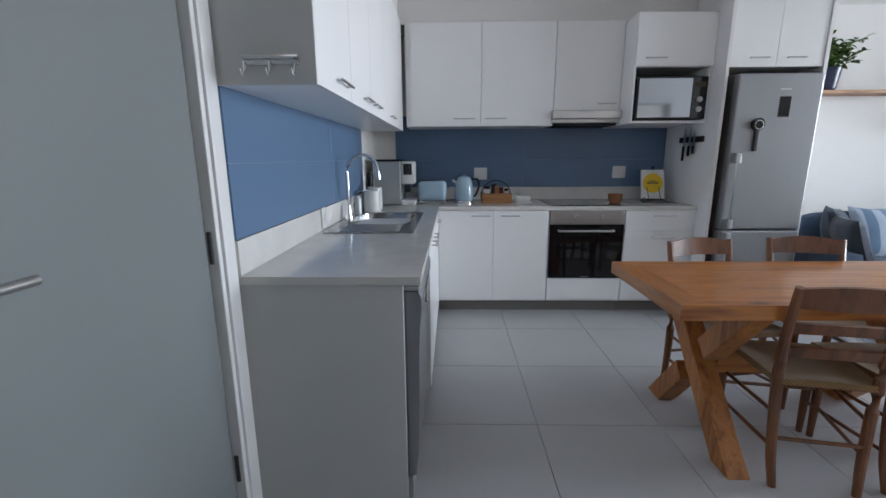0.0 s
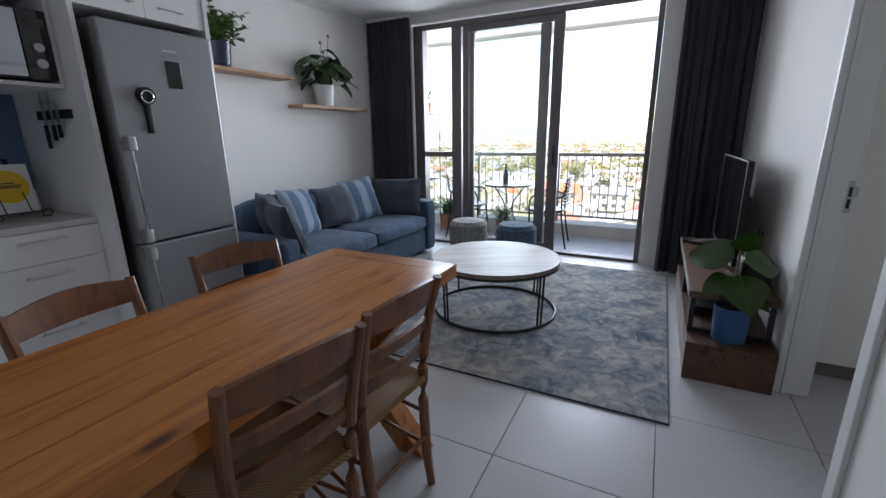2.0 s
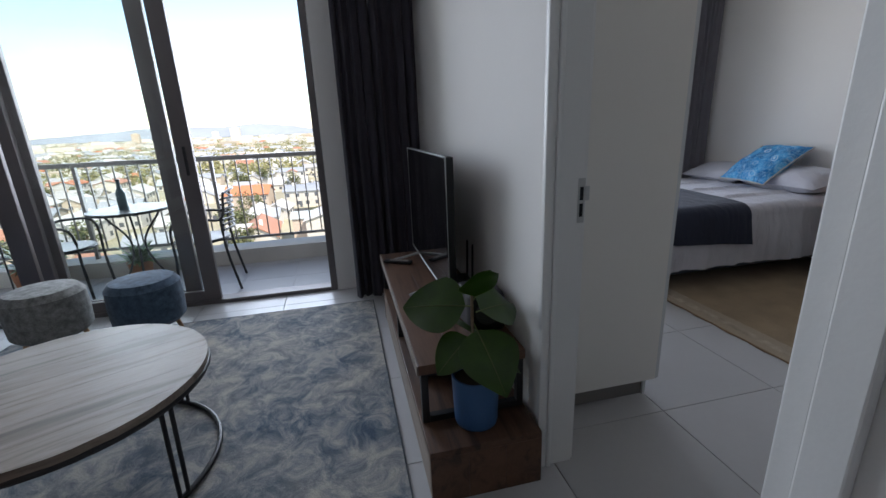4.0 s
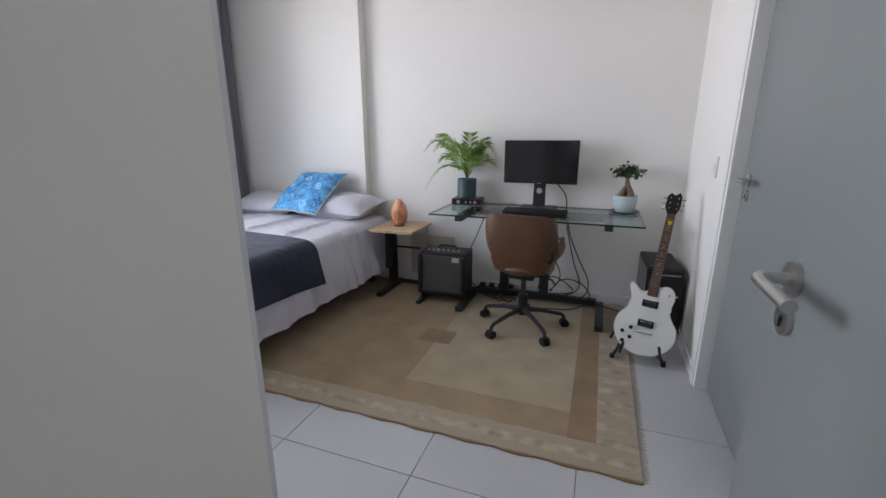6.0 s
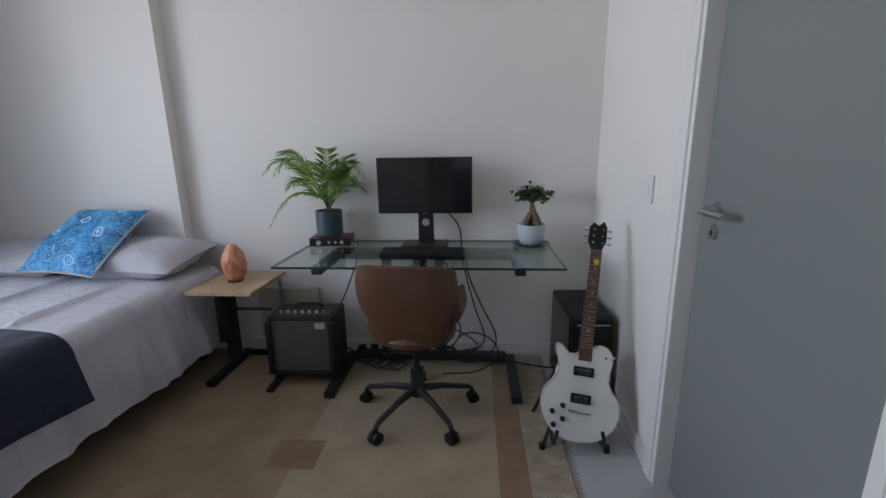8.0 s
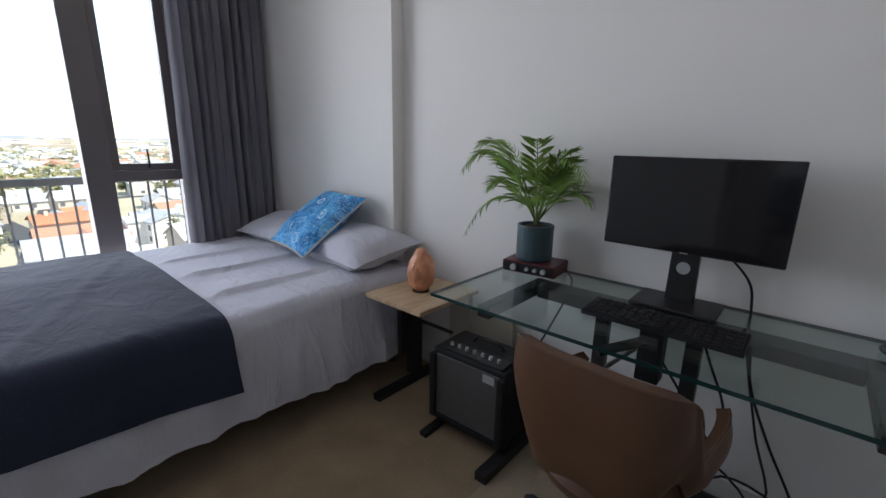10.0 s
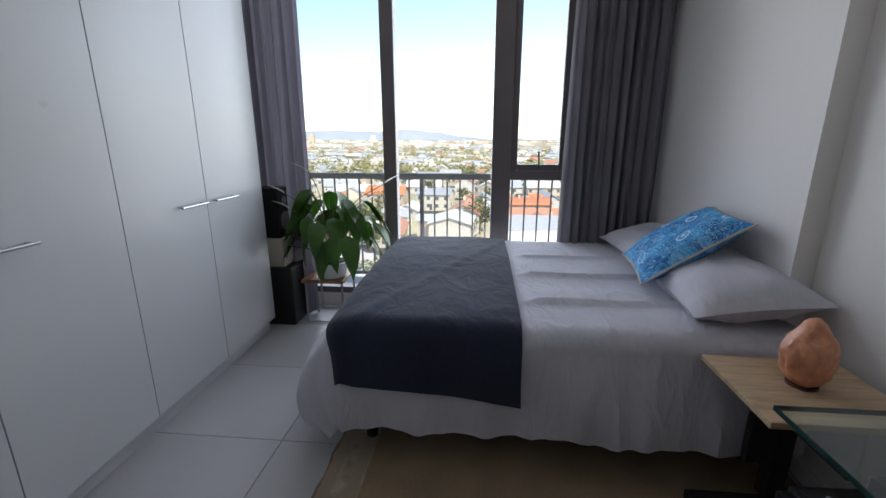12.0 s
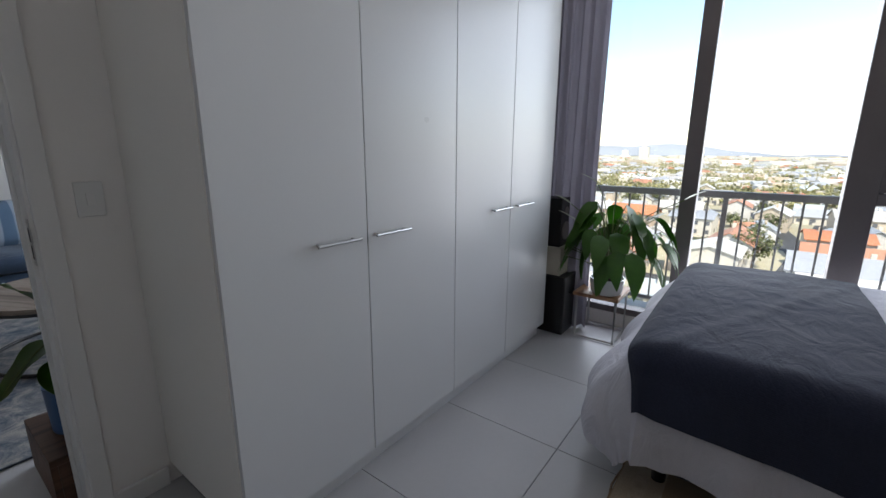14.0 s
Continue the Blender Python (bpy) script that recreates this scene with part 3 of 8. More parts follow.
# doorway to the bedroom
door_casing("trim_door_2", [(3.723, BN - 0.006, 0, 3.744, BN + 0.082, 2.1), (3.712, BN + 0.0825, 0, 3.7445, BN + 0.1, 2.1), (3.719, BN + 0.1005, 0, 3.744, YS + 0.002, 2.1), (2.9, BN - 0.006, 0, 2.942, YS + 0.004, 2.1), (2.836, YS, 0, 2.896, YS + 0.018, 2.17), (2.897, YS, 2.09, 3.744, YS + 0.011, 2.17), (2.943, BN - 0.005, 2.06, 3.711, YS - 0.001, 2.1), (3.733, BN - 0.018, 0, 3.79, BN, 2.17), (2.88, BN - 0.018, 0, 2.93, BN, 2.17)])
plate = thing("strike_plate", (3.723, 0.447, 1.003), "worn steel strike plate let into a door jamb", "strike plate")
part("plate", bx(-0.0025, -0.012, -0.071, 0.0, 0.012, 0.071, 0.001), STEEL, plate)
part("lip", bx(-0.0035, -0.027, 0.0, -0.0005, -0.0125, 0.045, 0.001), STEEL, plate)
for z in (-0.031, 0.022):
    part("latch_hole", bx(-0.0034, -0.006, z - 0.02, -0.0026, 0.006, z + 0.022), BLACK, plate, "dark latch slot")
for z in (-0.062, 0.062):
    part("screw", cyl((-0.0027, 0, z), (-0.004, 0, z), 0.004, seg=10), STEEL, plate)

leaf = thing("door_2", pose(2.985, 0.443, 0, 0, 0, 0.3), "open flush grey door swung into the bedroom", "door", kind="structure")
part("leaf", bx(-0.04, -0.75, 0.008, 0.0, -0.004, 2.05, 0.002), DOOR_GREY, leaf)
lever(leaf, (0.0, -0.675), (1, 0, 0), (0, 1, 0), 1.055)
lever(leaf, (-0.04, -0.675), (-1, 0, 0), (0, 1, 0), 1.055)
for z in (0.25, 1.8):
    part("hinge", cyl((0.006, 0.004, z - 0.05), (0.006, 0.004, z + 0.05), 0.008, seg=10), STEEL, leaf, "steel hinge")

d3 = thing("door_3", (BW - 0.045, -1.745, 0), "closed flush grey door with steel lever handle", "door", kind="structure")
part("leaf", bx(-0.04, 0.004, 0.008, 0.0, 0.74, 2.03, 0.002), DOOR_GREY, d3)
lever(d3, (0.0, 0.085), (1, 0, 0), (0, 1, 0), 1.08)
door_casing("trim_door_3", [(BW - 0.13, -1.781, 0, BW + 0.012, -1.748, 2.06), (BW, -1.83, 0, BW + 0.02, -1.765, 2.13), (BW - 0.13, -1.0, 0, BW + 0.003, -0.965, 2.06), (BW - 0.13, -1.747, 2.05, BW + 0.003, -1.001, 2.08), (BW, -1.764, 2.062, BW + 0.019, -0.965, 2.13)])


def pane(parent, x, y0, y1, z0, z1):
    ob = part("pane", bx(x - 0.003, y0, z0, x + 0.003, y1, z1), GLASS, parent, "clear glass pane")
    ob.visible_shadow = False
    return ob


# sliding door to the balcony: fixed light with transom, two sliding leaves stacked, an open gap
bd = thing("window_1", (XE + 0.07, 2.55, 0), "bronze aluminium sliding balcony door standing part open", "sliding door", kind="structure")


def bars(parent, name, boxes, material=ALU):
    for b in boxes:
        part(name, bx(*b, bevel=0.004), material, parent)


y_ = lambda y: y - 2.55  # noqa: E731
bars(bd, "frame_post", [(-0.06, y_(1.31), 0, 0.06, y_(1.358), 2.5), (-0.06, y_(3.78), 0, 0.06, y_(3.9), 2.5), (-0.05, y_(3.30), 0.05, 0.05, y_(3.42), 2.44)])
bars(bd, "frame_rail", [(-0.06, y_(1.359), 2.44, 0.06, y_(3.779), 2.5), (-0.06, y_(1.359), 0, 0.06, y_(3.779), 0.03), (-0.04, y_(3.421), 1.05, 0.04, y_(3.779), 1.11)])
for sash, (a, b, x) in {"sliding_leaf": (2.18, 3.28, -0.03), "sliding_leaf.001": (2.325, 3.24, 0.03)}.items():
    leafp = part(sash.split(".")[0], bx(x - 0.02, y_(a), 0.032, x + 0.02, y_(a) + 0.11, 2.438, 0.004), ALU, bd)
    bars(leafp, "stile", [(x - 0.02, y_(b) - 0.07, 0.032, x + 0.02, y_(b), 2.438)])
    bars(leafp, "rail", [(x - 0.019, y_(a) + 0.111, 0.032, x + 0.019, y_(b) - 0.071, 0.11), (x - 0.019, y_(a) + 0.111, 2.37, x + 0.019, y_(b) - 0.071, 2.438)])
    pane(leafp, x, y_(a) + 0.1, y_(b) - 0.06, 0.1, 2.38)
pane(bd, 0, y_(3.41), y_(3.79), 0.03, 1.06)
pane(bd, 0, y_(3.41), y_(3.79), 1.1, 2.45)
part("door_pull", bx(-0.065, y_(2.22), 0.98, -0.051, y_(2.24), 1.18, 0.003), BLACK_METAL, bd, "black pull handle")

# bedroom window: full height lights with a small opening vent
bw = thing("window_2", (BE + 0.06, -1.1, 0.1), "bronze aluminium floor-to-ceiling bedroom window with opening vent", "window", kind="structure")
v_ = lambda y: y + 1.1  # noqa: E731
bars(bw, "mullion", [(-0.05, v_(-0.93), 0.05, 0.05, v_(-0.835), 2.34), (-0.06, v_(-1.755), 0.05, 0.06, v_(-1.62), 2.34)])
bars(bw, "frame_post", [(-0.05, v_(-2.25), 0, 0.05, v_(-2.14), 2.4), (-0.05, v_(0.0), 0, 0.05, v_(0.09), 2.4)])
bars(bw, "frame_rail", [(-0.05, v_(-2.139), 2.341, 0.05, v_(-0.001), 2.4), (-0.05, v_(-2.139), 0, 0.05, v_(-0.001), 0.049), (-0.04, v_(-2.139), 0.9, 0.04, v_(-1.756), 0.965)])
for a, b, z0, z1 in ((-0.84, 0.0, 0.04, 2.35), (-1.625, -0.925, 0.04, 2.35), (-2.145, -1.75, 0.04, 0.905)):
    pane(bw, 0, v_(a), v_(b), z0, z1)
vent = part("vent_sash", bx(-0.03, v_(-2.138), 0.967, 0.02, v_(-2.09), 2.338, 0.003), ALU, bw, "opening vent sash")
bars(vent, "sash_bar", [(-0.03, v_(-1.8), 0.967, 0.02, v_(-1.757), 2.338), (-0.03, v_(-2.089), 0.967, 0.02, v_(-1.801), 1.01), (-0.03, v_(-2.089), 2.29, 0.02, v_(-1.801), 2.338)])
pane(vent, 0, v_(-2.095), v_(-1.795), 1.0, 2.3)
part("stay", tube([(-0.035, v_(-1.95), 0.985), (-0.05, v_(-1.95), 1.0), (-0.06, v_(-1.945), 1.1)], 0.006), BLACK_METAL, vent, "black window stay")


def switch_plate(name, m, gangs=1, label="white plastic light switch plate on a wall"):
    s = thing(name, m, label, "light switch" if "switch" in name else "power socket")
    part("plate", bx(-0.0375, -0.009, -0.055, 0.0375, 0, 0.055, 0.003) if gangs == 1 else bx(-0.06, -0.009, -0.055, 0.06, 0, 0.055, 0.003), WHITE_PLASTIC, s)
    for k in range(gangs):
        x = 0 if gangs == 1 else (-0.027, 0.027)[k]
        part("rocker", bx(x - 0.011, -0.013, -0.02, x + 0.011, -0.0095, 0.02, 0.002), TRIM, s)
    return s


switch_plate("light_switch", pose(3.875, BN, 1.12))
switch_plate("light_switch", pose(BW, -2.06, 1.11, 0, 0, 90))

# ---- kitchen ----
CF, CT = 3.87, 0.9          # cabinet front and worktop height


def shadow_gap_front(parent, x0, x1, z0, z1, y, name="door_front"):
    return part(name, bx(x0 + 0.0015, y - 0.019, z0 + 0.0015, x1 - 0.0015, y, z1 - 0.0015, 0.0012), CABINET, parent)


def base_unit(x0, x1, fronts, label):
    """A north base unit; fronts are (x0, x1, z0, z1, handle x0, handle x1, handle z)."""
    u = thing("base_cabinet", ((x0 + x1) / 2, CF, 0), label, "kitchen cabinet", "kitchen base cabinets")
    c = (x0 + x1) / 2
    part("carcass", bx(x0 - c + 0.001, 0.001, 0.1, x1 - c - 0.001, 0.58, 0.868), CABINET, u)
    part("plinth", bx(x0 - c, 0.05, 0, x1 - c, 0.065, 0.098), PLINTH, u, "grey recessed plinth")
    for a, b, z0, z1, h0, h1, hz in fronts:
        f = shadow_gap_front(u, a - c, b - c, z0, z1, 0.0, "drawer_front" if z1 - z0 < 0.35 and h0 else "door_front")
        if h0:
            bar_handle(f, (h0 - c, -0.019, hz), (h1 - c, -0.019, hz), (0, -0.025, 0))
    return u


base_unit(0.345, 1.238, [(0.345, 0.79, 0.11, 0.866, 0.61, 0.76, 0.825), (0.79, 1.238, 0.11, 0.866, 0.85, 1.0, 0.825)], "white two-door base cabinet with bar handles under the worktop")
base_unit(1.852, 2.408, [(1.852, 2.408, 0.705, 0.866, 2.06, 2.25, 0.825), (1.852, 2.408, 0.415, 0.705, 2.06, 2.25, 0.65), (1.852, 2.408, 0.11, 0.415, 2.06, 2.25, 0.36)], "white three-drawer base cabinet with bar handles beside the oven")
ov = thing("oven", (1.546, CF, 0.1), "built-in electric oven with black glass door and steel panel", "oven")
part("housing", bx(-0.303, 0.001, 0.0, 0.303, 0.57, 0.766), CABINET, ov, "white oven housing")
part("filler", bx(-0.302, -0.019, 0.012, 0.302, 0.0, 0.2, 0.002), CABINET, ov, "white panel under the oven")
part("plinth", bx(-0.303, 0.05, -0.1, 0.303, 0.065, -0.002), PLINTH, ov, "grey recessed plinth")
part("control_panel", bx(-0.297, -0.022, 0.655, 0.297, 0, 0.767, 0.003), STEEL, ov, "brushed steel control panel")
for x in (-0.085, 0.115):
    k = part("knob", lathe([(0, 0), (0.02, 0), (0.024, 0.006), (0.021, 0.02), (0, 0.022)], seg=20), STEEL, ov, "round steel knob")
    k.matrix_local = pose(x, -0.022, 0.71, 90)
od = part("door", bx(-0.297, -0.026, 0.205, 0.297, 0, 0.652, 0.003), BLACK_GLASS, ov, "black glass oven door")
part("handle", tube([(-0.23, -0.028, 0.605), (-0.23, -0.06, 0.605), (0.21, -0.06, 0.605), (0.21, -0.028, 0.605)], 0.009, 10), STEEL, od, "steel oven door handle")
part("badge", bx(-0.03, -0.0275, 0.215, 0.03, -0.0262, 0.22), SILVER_PLASTIC, od)

# west run, fronts face +x
WF = 0.325


def west_unit(y0, y1, doors, label):
    u = thing("base_cabinet", (WF, (y0 + y1) / 2, 0), label, "kitchen cabinet", "kitchen base cabinets")
    c = (y0 + y1) / 2
    part("carcass", bx(-0.575, y0 - c + 0.001, 0.1, -0.001, y1 - c - 0.001, 0.868), CABINET, u)
    part("plinth", bx(-0.065, y0 - c, 0, -0.05, y1 - c, 0.098), PLINTH, u, "grey recessed plinth")
    for a, b, z0, z1, h0, h1, hz in doors:
        f = part("door_front", bx(0, a - c + 0.0015, z0, 0.019, b - c - 0.0015, z1, 0.0012), CABINET, u)
        bar_handle(f, (0.019, h0 - c, hz), (0.019, h1 - c, hz), (0.025, 0, 0))
    return u


west_unit(2.45, 3.25, [(2.45, 2.85, 0.11, 0.866, 2.66, 2.8, 0.825), (2.85, 3.25, 0.11, 0.866, 2.9, 3.04, 0.825)], "white two-door sink cabinet with bar handles")
west_unit(3.25, 3.85, [(3.25, 3.85, 0.11, 0.866, 3.5, 3.64, 0.825)], "white single-door corner cabinet with bar handle")
ep = thing("cabinet_end_panel", (-0.268, 1.8025, 0), "plain pale grey end panel of the kitchen run", "end panel")
part("board", bx(0, -0.0095, 0.0, 0.5535, 0.0095, 0.867, 0.001), PANEL_GREY, ep)
part("edge_band", bx(0.554, -0.0095, 0.0, 0.5555, 0.0095, 0.867), CABINET, ep, "white edge band")
dw = thing("dishwasher", (0.285, 2.13, 0), "freestanding steel dishwasher with dark sides under the worktop", "dishwasher")
part("body", bx(-0.55, -0.3, 0.03, 0.0, 0.3, 0.855, 0.004), BLACK, dw, "dark grey dishwasher body")
curve = [(0.002, 0.1), (0.032, 0.1), (0.042, 0.2), (0.048, 0.4), (0.05, 0.6), (0.054, 0.7), (0.064, 0.77), (0.062, 0.815), (0.05, 0.832), (0.002, 0.836)]
dwp = part("door", prism(curve, "y", -0.296, 0.296, 0.003), STEEL_SMOOTH, dw, "smooth curved steel door")
part("top_cap", bx(-0.5, -0.298, 0.8365, 0.054, 0.298, 0.853, 0.004), SILVER_PLASTIC, dw, "pale grey top cap")
part("grip", prism([(-0.1, 0.79), (0.1, 0.79), (0.08, 0.72), (-0.08, 0.72)], "x", 0.0585, 0.068, 0.003), PLINTH, dwp, "dark recessed grip")
part("seam", bx(0.0645, -0.29, 0.8, 0.0655, 0.29, 0.803), BLACK, dwp)
part("kick_plate", bx(-0.04, -0.298, 0.0, 0.02, 0.298, 0.095, 0.003), SILVER_PLASTIC, dw)

# worktop in one L, with the sink cut out
wt = thing("worktop", (0.0, 3.0, 0.87), "pale stone worktop with upstand running round the kitchen", "worktop")
for a in ((XW + 0.001, 1.785, 0.348, 2.66), (XW + 0.001, 2.66, -0.2, 3.42), (0.225, 2.66, 0.348, 3.42), (XW + 0.001, 3.42, 0.348, YN - 0.001), (0.348, 3.848, 2.407, YN - 0.001)):
    part("slab", bx(a[0], a[1] - 3, 0, a[2], a[3] - 3, 0.03), STONE, wt)
part("upstand", bx(XW, 1.79 - 3, 0.0305, XW + 0.018, 3.87 - 3, 0.15, 0.002), STONE, wt)
part("upstand", bx(-0.069, YN - 3 - 0.018, 0.0305, 2.406, YN - 3, 0.145, 0.002), STONE, wt)

# sink and tap
sk = thing("kitchen_sink", (0.01, 3.03, CT), "stainless steel kitchen sink with drainer", "sink")
bm = bmesh.new()
for a in ((-0.235, -0.42, 0.24, -0.395), (-0.235, 0.395, 0.24, 0.42), (-0.235, -0.395, -0.185, 0.395), (0.19, -0.395, 0.24, 0.395), (-0.185, -0.395, 0.19, -0.13)):
    bx(a[0], a[1], 0.0005, a[2], a[3], 0.006, 0.001, bm)
part("rim", bm, SINK_STEEL, sk)
bowl = sheet(25, 9, lambda u, v: ((0.0025 + (0.19 - 0.02 * v) * math.copysign(abs(math.cos(2 * math.pi * u)) ** 0.45, math.cos(2 * math.pi * u)), 0.13 + (0.262 - 0.03 * v) * math.copysign(abs(math.sin(2 * math.pi * u)) ** 0.45, math.sin(2 * math.pi * u)), 0.004 - 0.15 * v)))
bmesh.ops.holes_fill(bowl, edges=[e for e in bowl.edges if e.is_boundary and e.verts[0].co.z < -0.13 and e.verts[1].co.z < -0.13])
part("bowl", bowl, SINK_STEEL, sk)
for k in range(7):
    y = -0.37 + 0.035 * k
    part("drainer_rib", tube([(-0.16, y, 0.006), (0.16, y, 0.006)], 0.003, 6), STEEL, sk)
tap = thing("mixer_tap", (-0.2, 3.1, CT + 0.006), "chrome swan-neck mixer tap at the sink", "tap")
part("base", lathe([(0, 0), (0.026, 0), (0.026, 0.01), (0.018, 0.03), (0.018, 0.09), (0, 0.09)]), CHROME, tap)
arc = [(0, 0, 0.08), (0, 0, 0.3)] + [(0.1 - 0.1 * math.cos(a), -0.01 * a, 0.3 + 0.1 * math.sin(a)) for a in (k * math.pi / 10 for k in range(1, 10))] + [(0.2, -0.03, 0.29), (0.205, -0.03, 0.25)]
part("spout", tube(arc, 0.0115, 12), CHROME, tap)
part("lever", tube([(0, 0.01, 0.06), (0, 0.04, 0.07), (0.02, 0.085, 0.1)], 0.006), CHROME, tap)

# wall cabinets
UB, UT = 1.54, 2.335


def wall_unit_north(x0, x1, z0, z1, y, label, doors):
    u = thing("wall_cabinet", ((x0 + x1) / 2, YN, z0), label, "kitchen cabinet", "kitchen wall cabinets")
    c = (x0 + x1) / 2
    part("carcass", bx(x0 - c + 0.0005, y - YN + 0.001, 0, x1 - c - 0.0005, -0.001, z1 - z0), CABINET, u)
    for a, b, da, db, h0, h1, hz in doors:
        f = shadow_gap_front(u, a - c, b - c, da - z0, db - z0, y - YN)
        bar_handle(f, (h0 - c, y - YN - 0.019, hz - z0), (h1 - c, y - YN - 0.019, hz - z0), (0, -0.02, 0), 0.004)
    return u


wall_unit_north(0.075, 1.285, UB, UT, 4.105, "white two-door wall cabinet over the worktop", [(0.12, 0.69, UB, UT, 0.47, 0.64, UB + 0.06), (0.69, 1.285, UB, UT, 0.73, 0.9, UB + 0.06)])
wall_unit_north(1.287, 1.823, 1.66, UT, 4.105, "white wall cabinet over the cooker hood", [(1.287, 1.823, 1.66, UT, 1.64, 1.79, 1.71)])
hd = thing("cooker_hood", (1.56, YN, UB), "slim steel cooker hood under a wall cabinet", "cooker hood")
part("body", bx(-0.29, -0.4, 0.02, 0.262, -0.001, 0.118, 0.003), STEEL, hd)
part("visor", bx(-0.29, -0.45, 0.05, 0.262, -0.401, 0.116, 0.005), STEEL, hd)
part("filter", bx(-0.25, -0.42, 0.0, 0.23, -0.05, 0.019), BLACK, hd, "dark grease filter")
part("grip", prism([(-0.11, 0.116), (-0.08, 0.104), (0.08, 0.104), (0.11, 0.116)], "y", -0.456, -0.4505), SILVER_PLASTIC, hd)

mu = thing("microwave_cabinet", (2.117, YN, UB), "deep white wall cabinet with open microwave niche", "kitchen cabinet", "kitchen wall cabinets")
for nm, b in (("side_panel", (-0.291, -0.6, 0, -0.273, -0.001, 0.78)), ("side_panel", (0.273, -0.6, 0, 0.29, -0.001, 0.78)), ("shelf", (-0.272, -0.6, 0, 0.272, -0.001, 0.018)), ("shelf", (-0.272, -0.6, 0.405, 0.272, -0.001, 0.423)), ("back_panel", (-0.272, -0.02, 0.019, 0.272, -0.001, 0.404)), ("top_panel", (-0.272, -0.6, 0.762, 0.272, -0.001, 0.78))):
    part(nm, bx(*b, bevel=0.001), CABINET, mu)
f = part("door_front", bx(-0.289, -0.62, 0.409, 0.288, -0.601, 0.779, 0.0012), CABINET, mu)
bar_handle(f, (-0.225, -0.62, 0.465), (-0.065, -0.62, 0.465), (0, -0.02, 0), 0.004)
mw = thing("microwave", (2.117, 3.88, UB + 0.019), "black and silver microwave with mirrored door in its niche", "microwave")
part("body", bx(-0.262, 0.0, 0.008, 0.265, 0.38, 0.315, 0.006), BLACK, mw)
md = part("door", bx(-0.262, -0.032, 0.008, 0.152, -0.001, 0.315, 0.004), BLACK, mw)
part("window", bx(-0.25, -0.034, 0.02, 0.149, -0.0325, 0.303), MIRROR_GLASS, md, "mirrored glass door window")
part("control_panel", bx(0.154, -0.03, 0.008, 0.265, -0.001, 0.315, 0.004), BLACK_GLASS, mw)
for z in (0.08, 0.15):
    kn = part("dial", lathe([(0, 0), (0.022, 0), (0.02, 0.014), (0, 0.014)], seg=18), SILVER_PLASTIC, mw)
    kn.matrix_local = pose(0.21, -0.03, z, 90)
part("display", bx(0.17, -0.0312, 0.24, 0.25, -0.0302, 0.275), INK, mw)

WB = UB - 0.035
west_edges = [1.795, 2.235, 2.675, 3.115, 3.555, 4.08]
for a, b, hy in zip(west_edges, west_edges[1:], (2.09, 2.55, 2.8, 3.42, None)):
    c = (a + b) / 2
    u = thing("wall_cabinet", (XW, c, WB), "white wall cabinet with a flat door over the sink run", "kitchen cabinet", "kitchen wall cabinets")
    part("carcass", bx(0.001, a - c + 0.0005, 0, 0.298, b - c - 0.0005, UT - WB), CABINET, u)
    f = part("door_front", bx(0.299, a - c + 0.0015, 0.0, 0.318, b - c - 0.0015, UT - WB, 0.0012), CABINET, u)
    if hy:
        bar_handle(f, (0.318, hy - c - 0.09, 0.05), (0.318, hy - c + 0.09, 0.05), (0.022, 0, 0), 0.005)
ep = thing("cabinet_end_panel", (XW + 0.001, 1.785, WB), "plain grey end panel of a wall cabinet", "end panel")
part("board", bx(0, -0.009, -0.002, 0.3155, 0.0085, UT - WB, 0.001), PANEL_GREY, ep)
part("edge_band", bx(0.316, -0.009, -0.002, 0.3175, 0.0085, UT - WB), CABINET, ep, "white edge band")
walls("trim_bulkhead", [(XW, 1.776, UT + 0.004, 0.02, YN, H), (0.02, 4.16, UT + 0.004, 2.408, YN, H)], WALL)
hk = thing("hook_rail", (-0.085, 1.7755, 1.577), "small chrome rail with three hooks on a cabinet end", "hook rail")
part("rail", tube([(-0.085, -0.016, 0), (0.085, -0.016, 0)], 0.006), CHROME, hk)
part("back_bar", bx(-0.085, -0.006, -0.02, 0.085, -0.0005, 0.01, 0.002), CHROME, hk)
for x in (-0.075, 0.0, 0.075):
    part("hook", tube([(x, -0.012, -0.012), (x, -0.018, -0.04), (x, -0.03, -0.05), (x, -0.04, -0.035)], 0.0035), CHROME, hk)

# tall panels and fridge
for x0, x1 in ((2.409, 2.431), (3.092, 3.117)):
    sp = thing("fridge_side_panel", (x0, 3.7, 0), "tall white panel beside the fridge", "side panel", "panels beside the fridge")
    part("board", bx(0, 0.002, 0, x1 - x0, YN - 3.701, 2.5, 0.001), CABINET, sp)
    part("edge_band", bx(0, 0, 0, x1 - x0, 0.0015, 2.5), TRIM, sp, "white edge band")
u = thing("wall_cabinet", (2.762, YN, 1.91), "white two-door cabinet above the fridge", "kitchen cabinet", "kitchen wall cabinets")
part("carcass", bx(-0.328, -0.74, 0, 0.328, -0.001, 0.59), CABINET, u)
for s in (-1, 1):
    f = part("door_front", bx(min(0.0015 * s, 0.328 * s), -0.76, 0.0, max(0.0015 * s, 0.328 * s), -0.741, 0.59, 0.0012), CABINET, u)
    bar_handle(f, (s * 0.13 - 0.07, -0.76, 0.06), (s * 0.13 + 0.07, -0.76, 0.06), (0, -0.02, 0), 0.004)
fr = thing("fridge", (2.78, 3.72, 0), "tall steel fridge freezer with long handles and a magnet", "fridge")
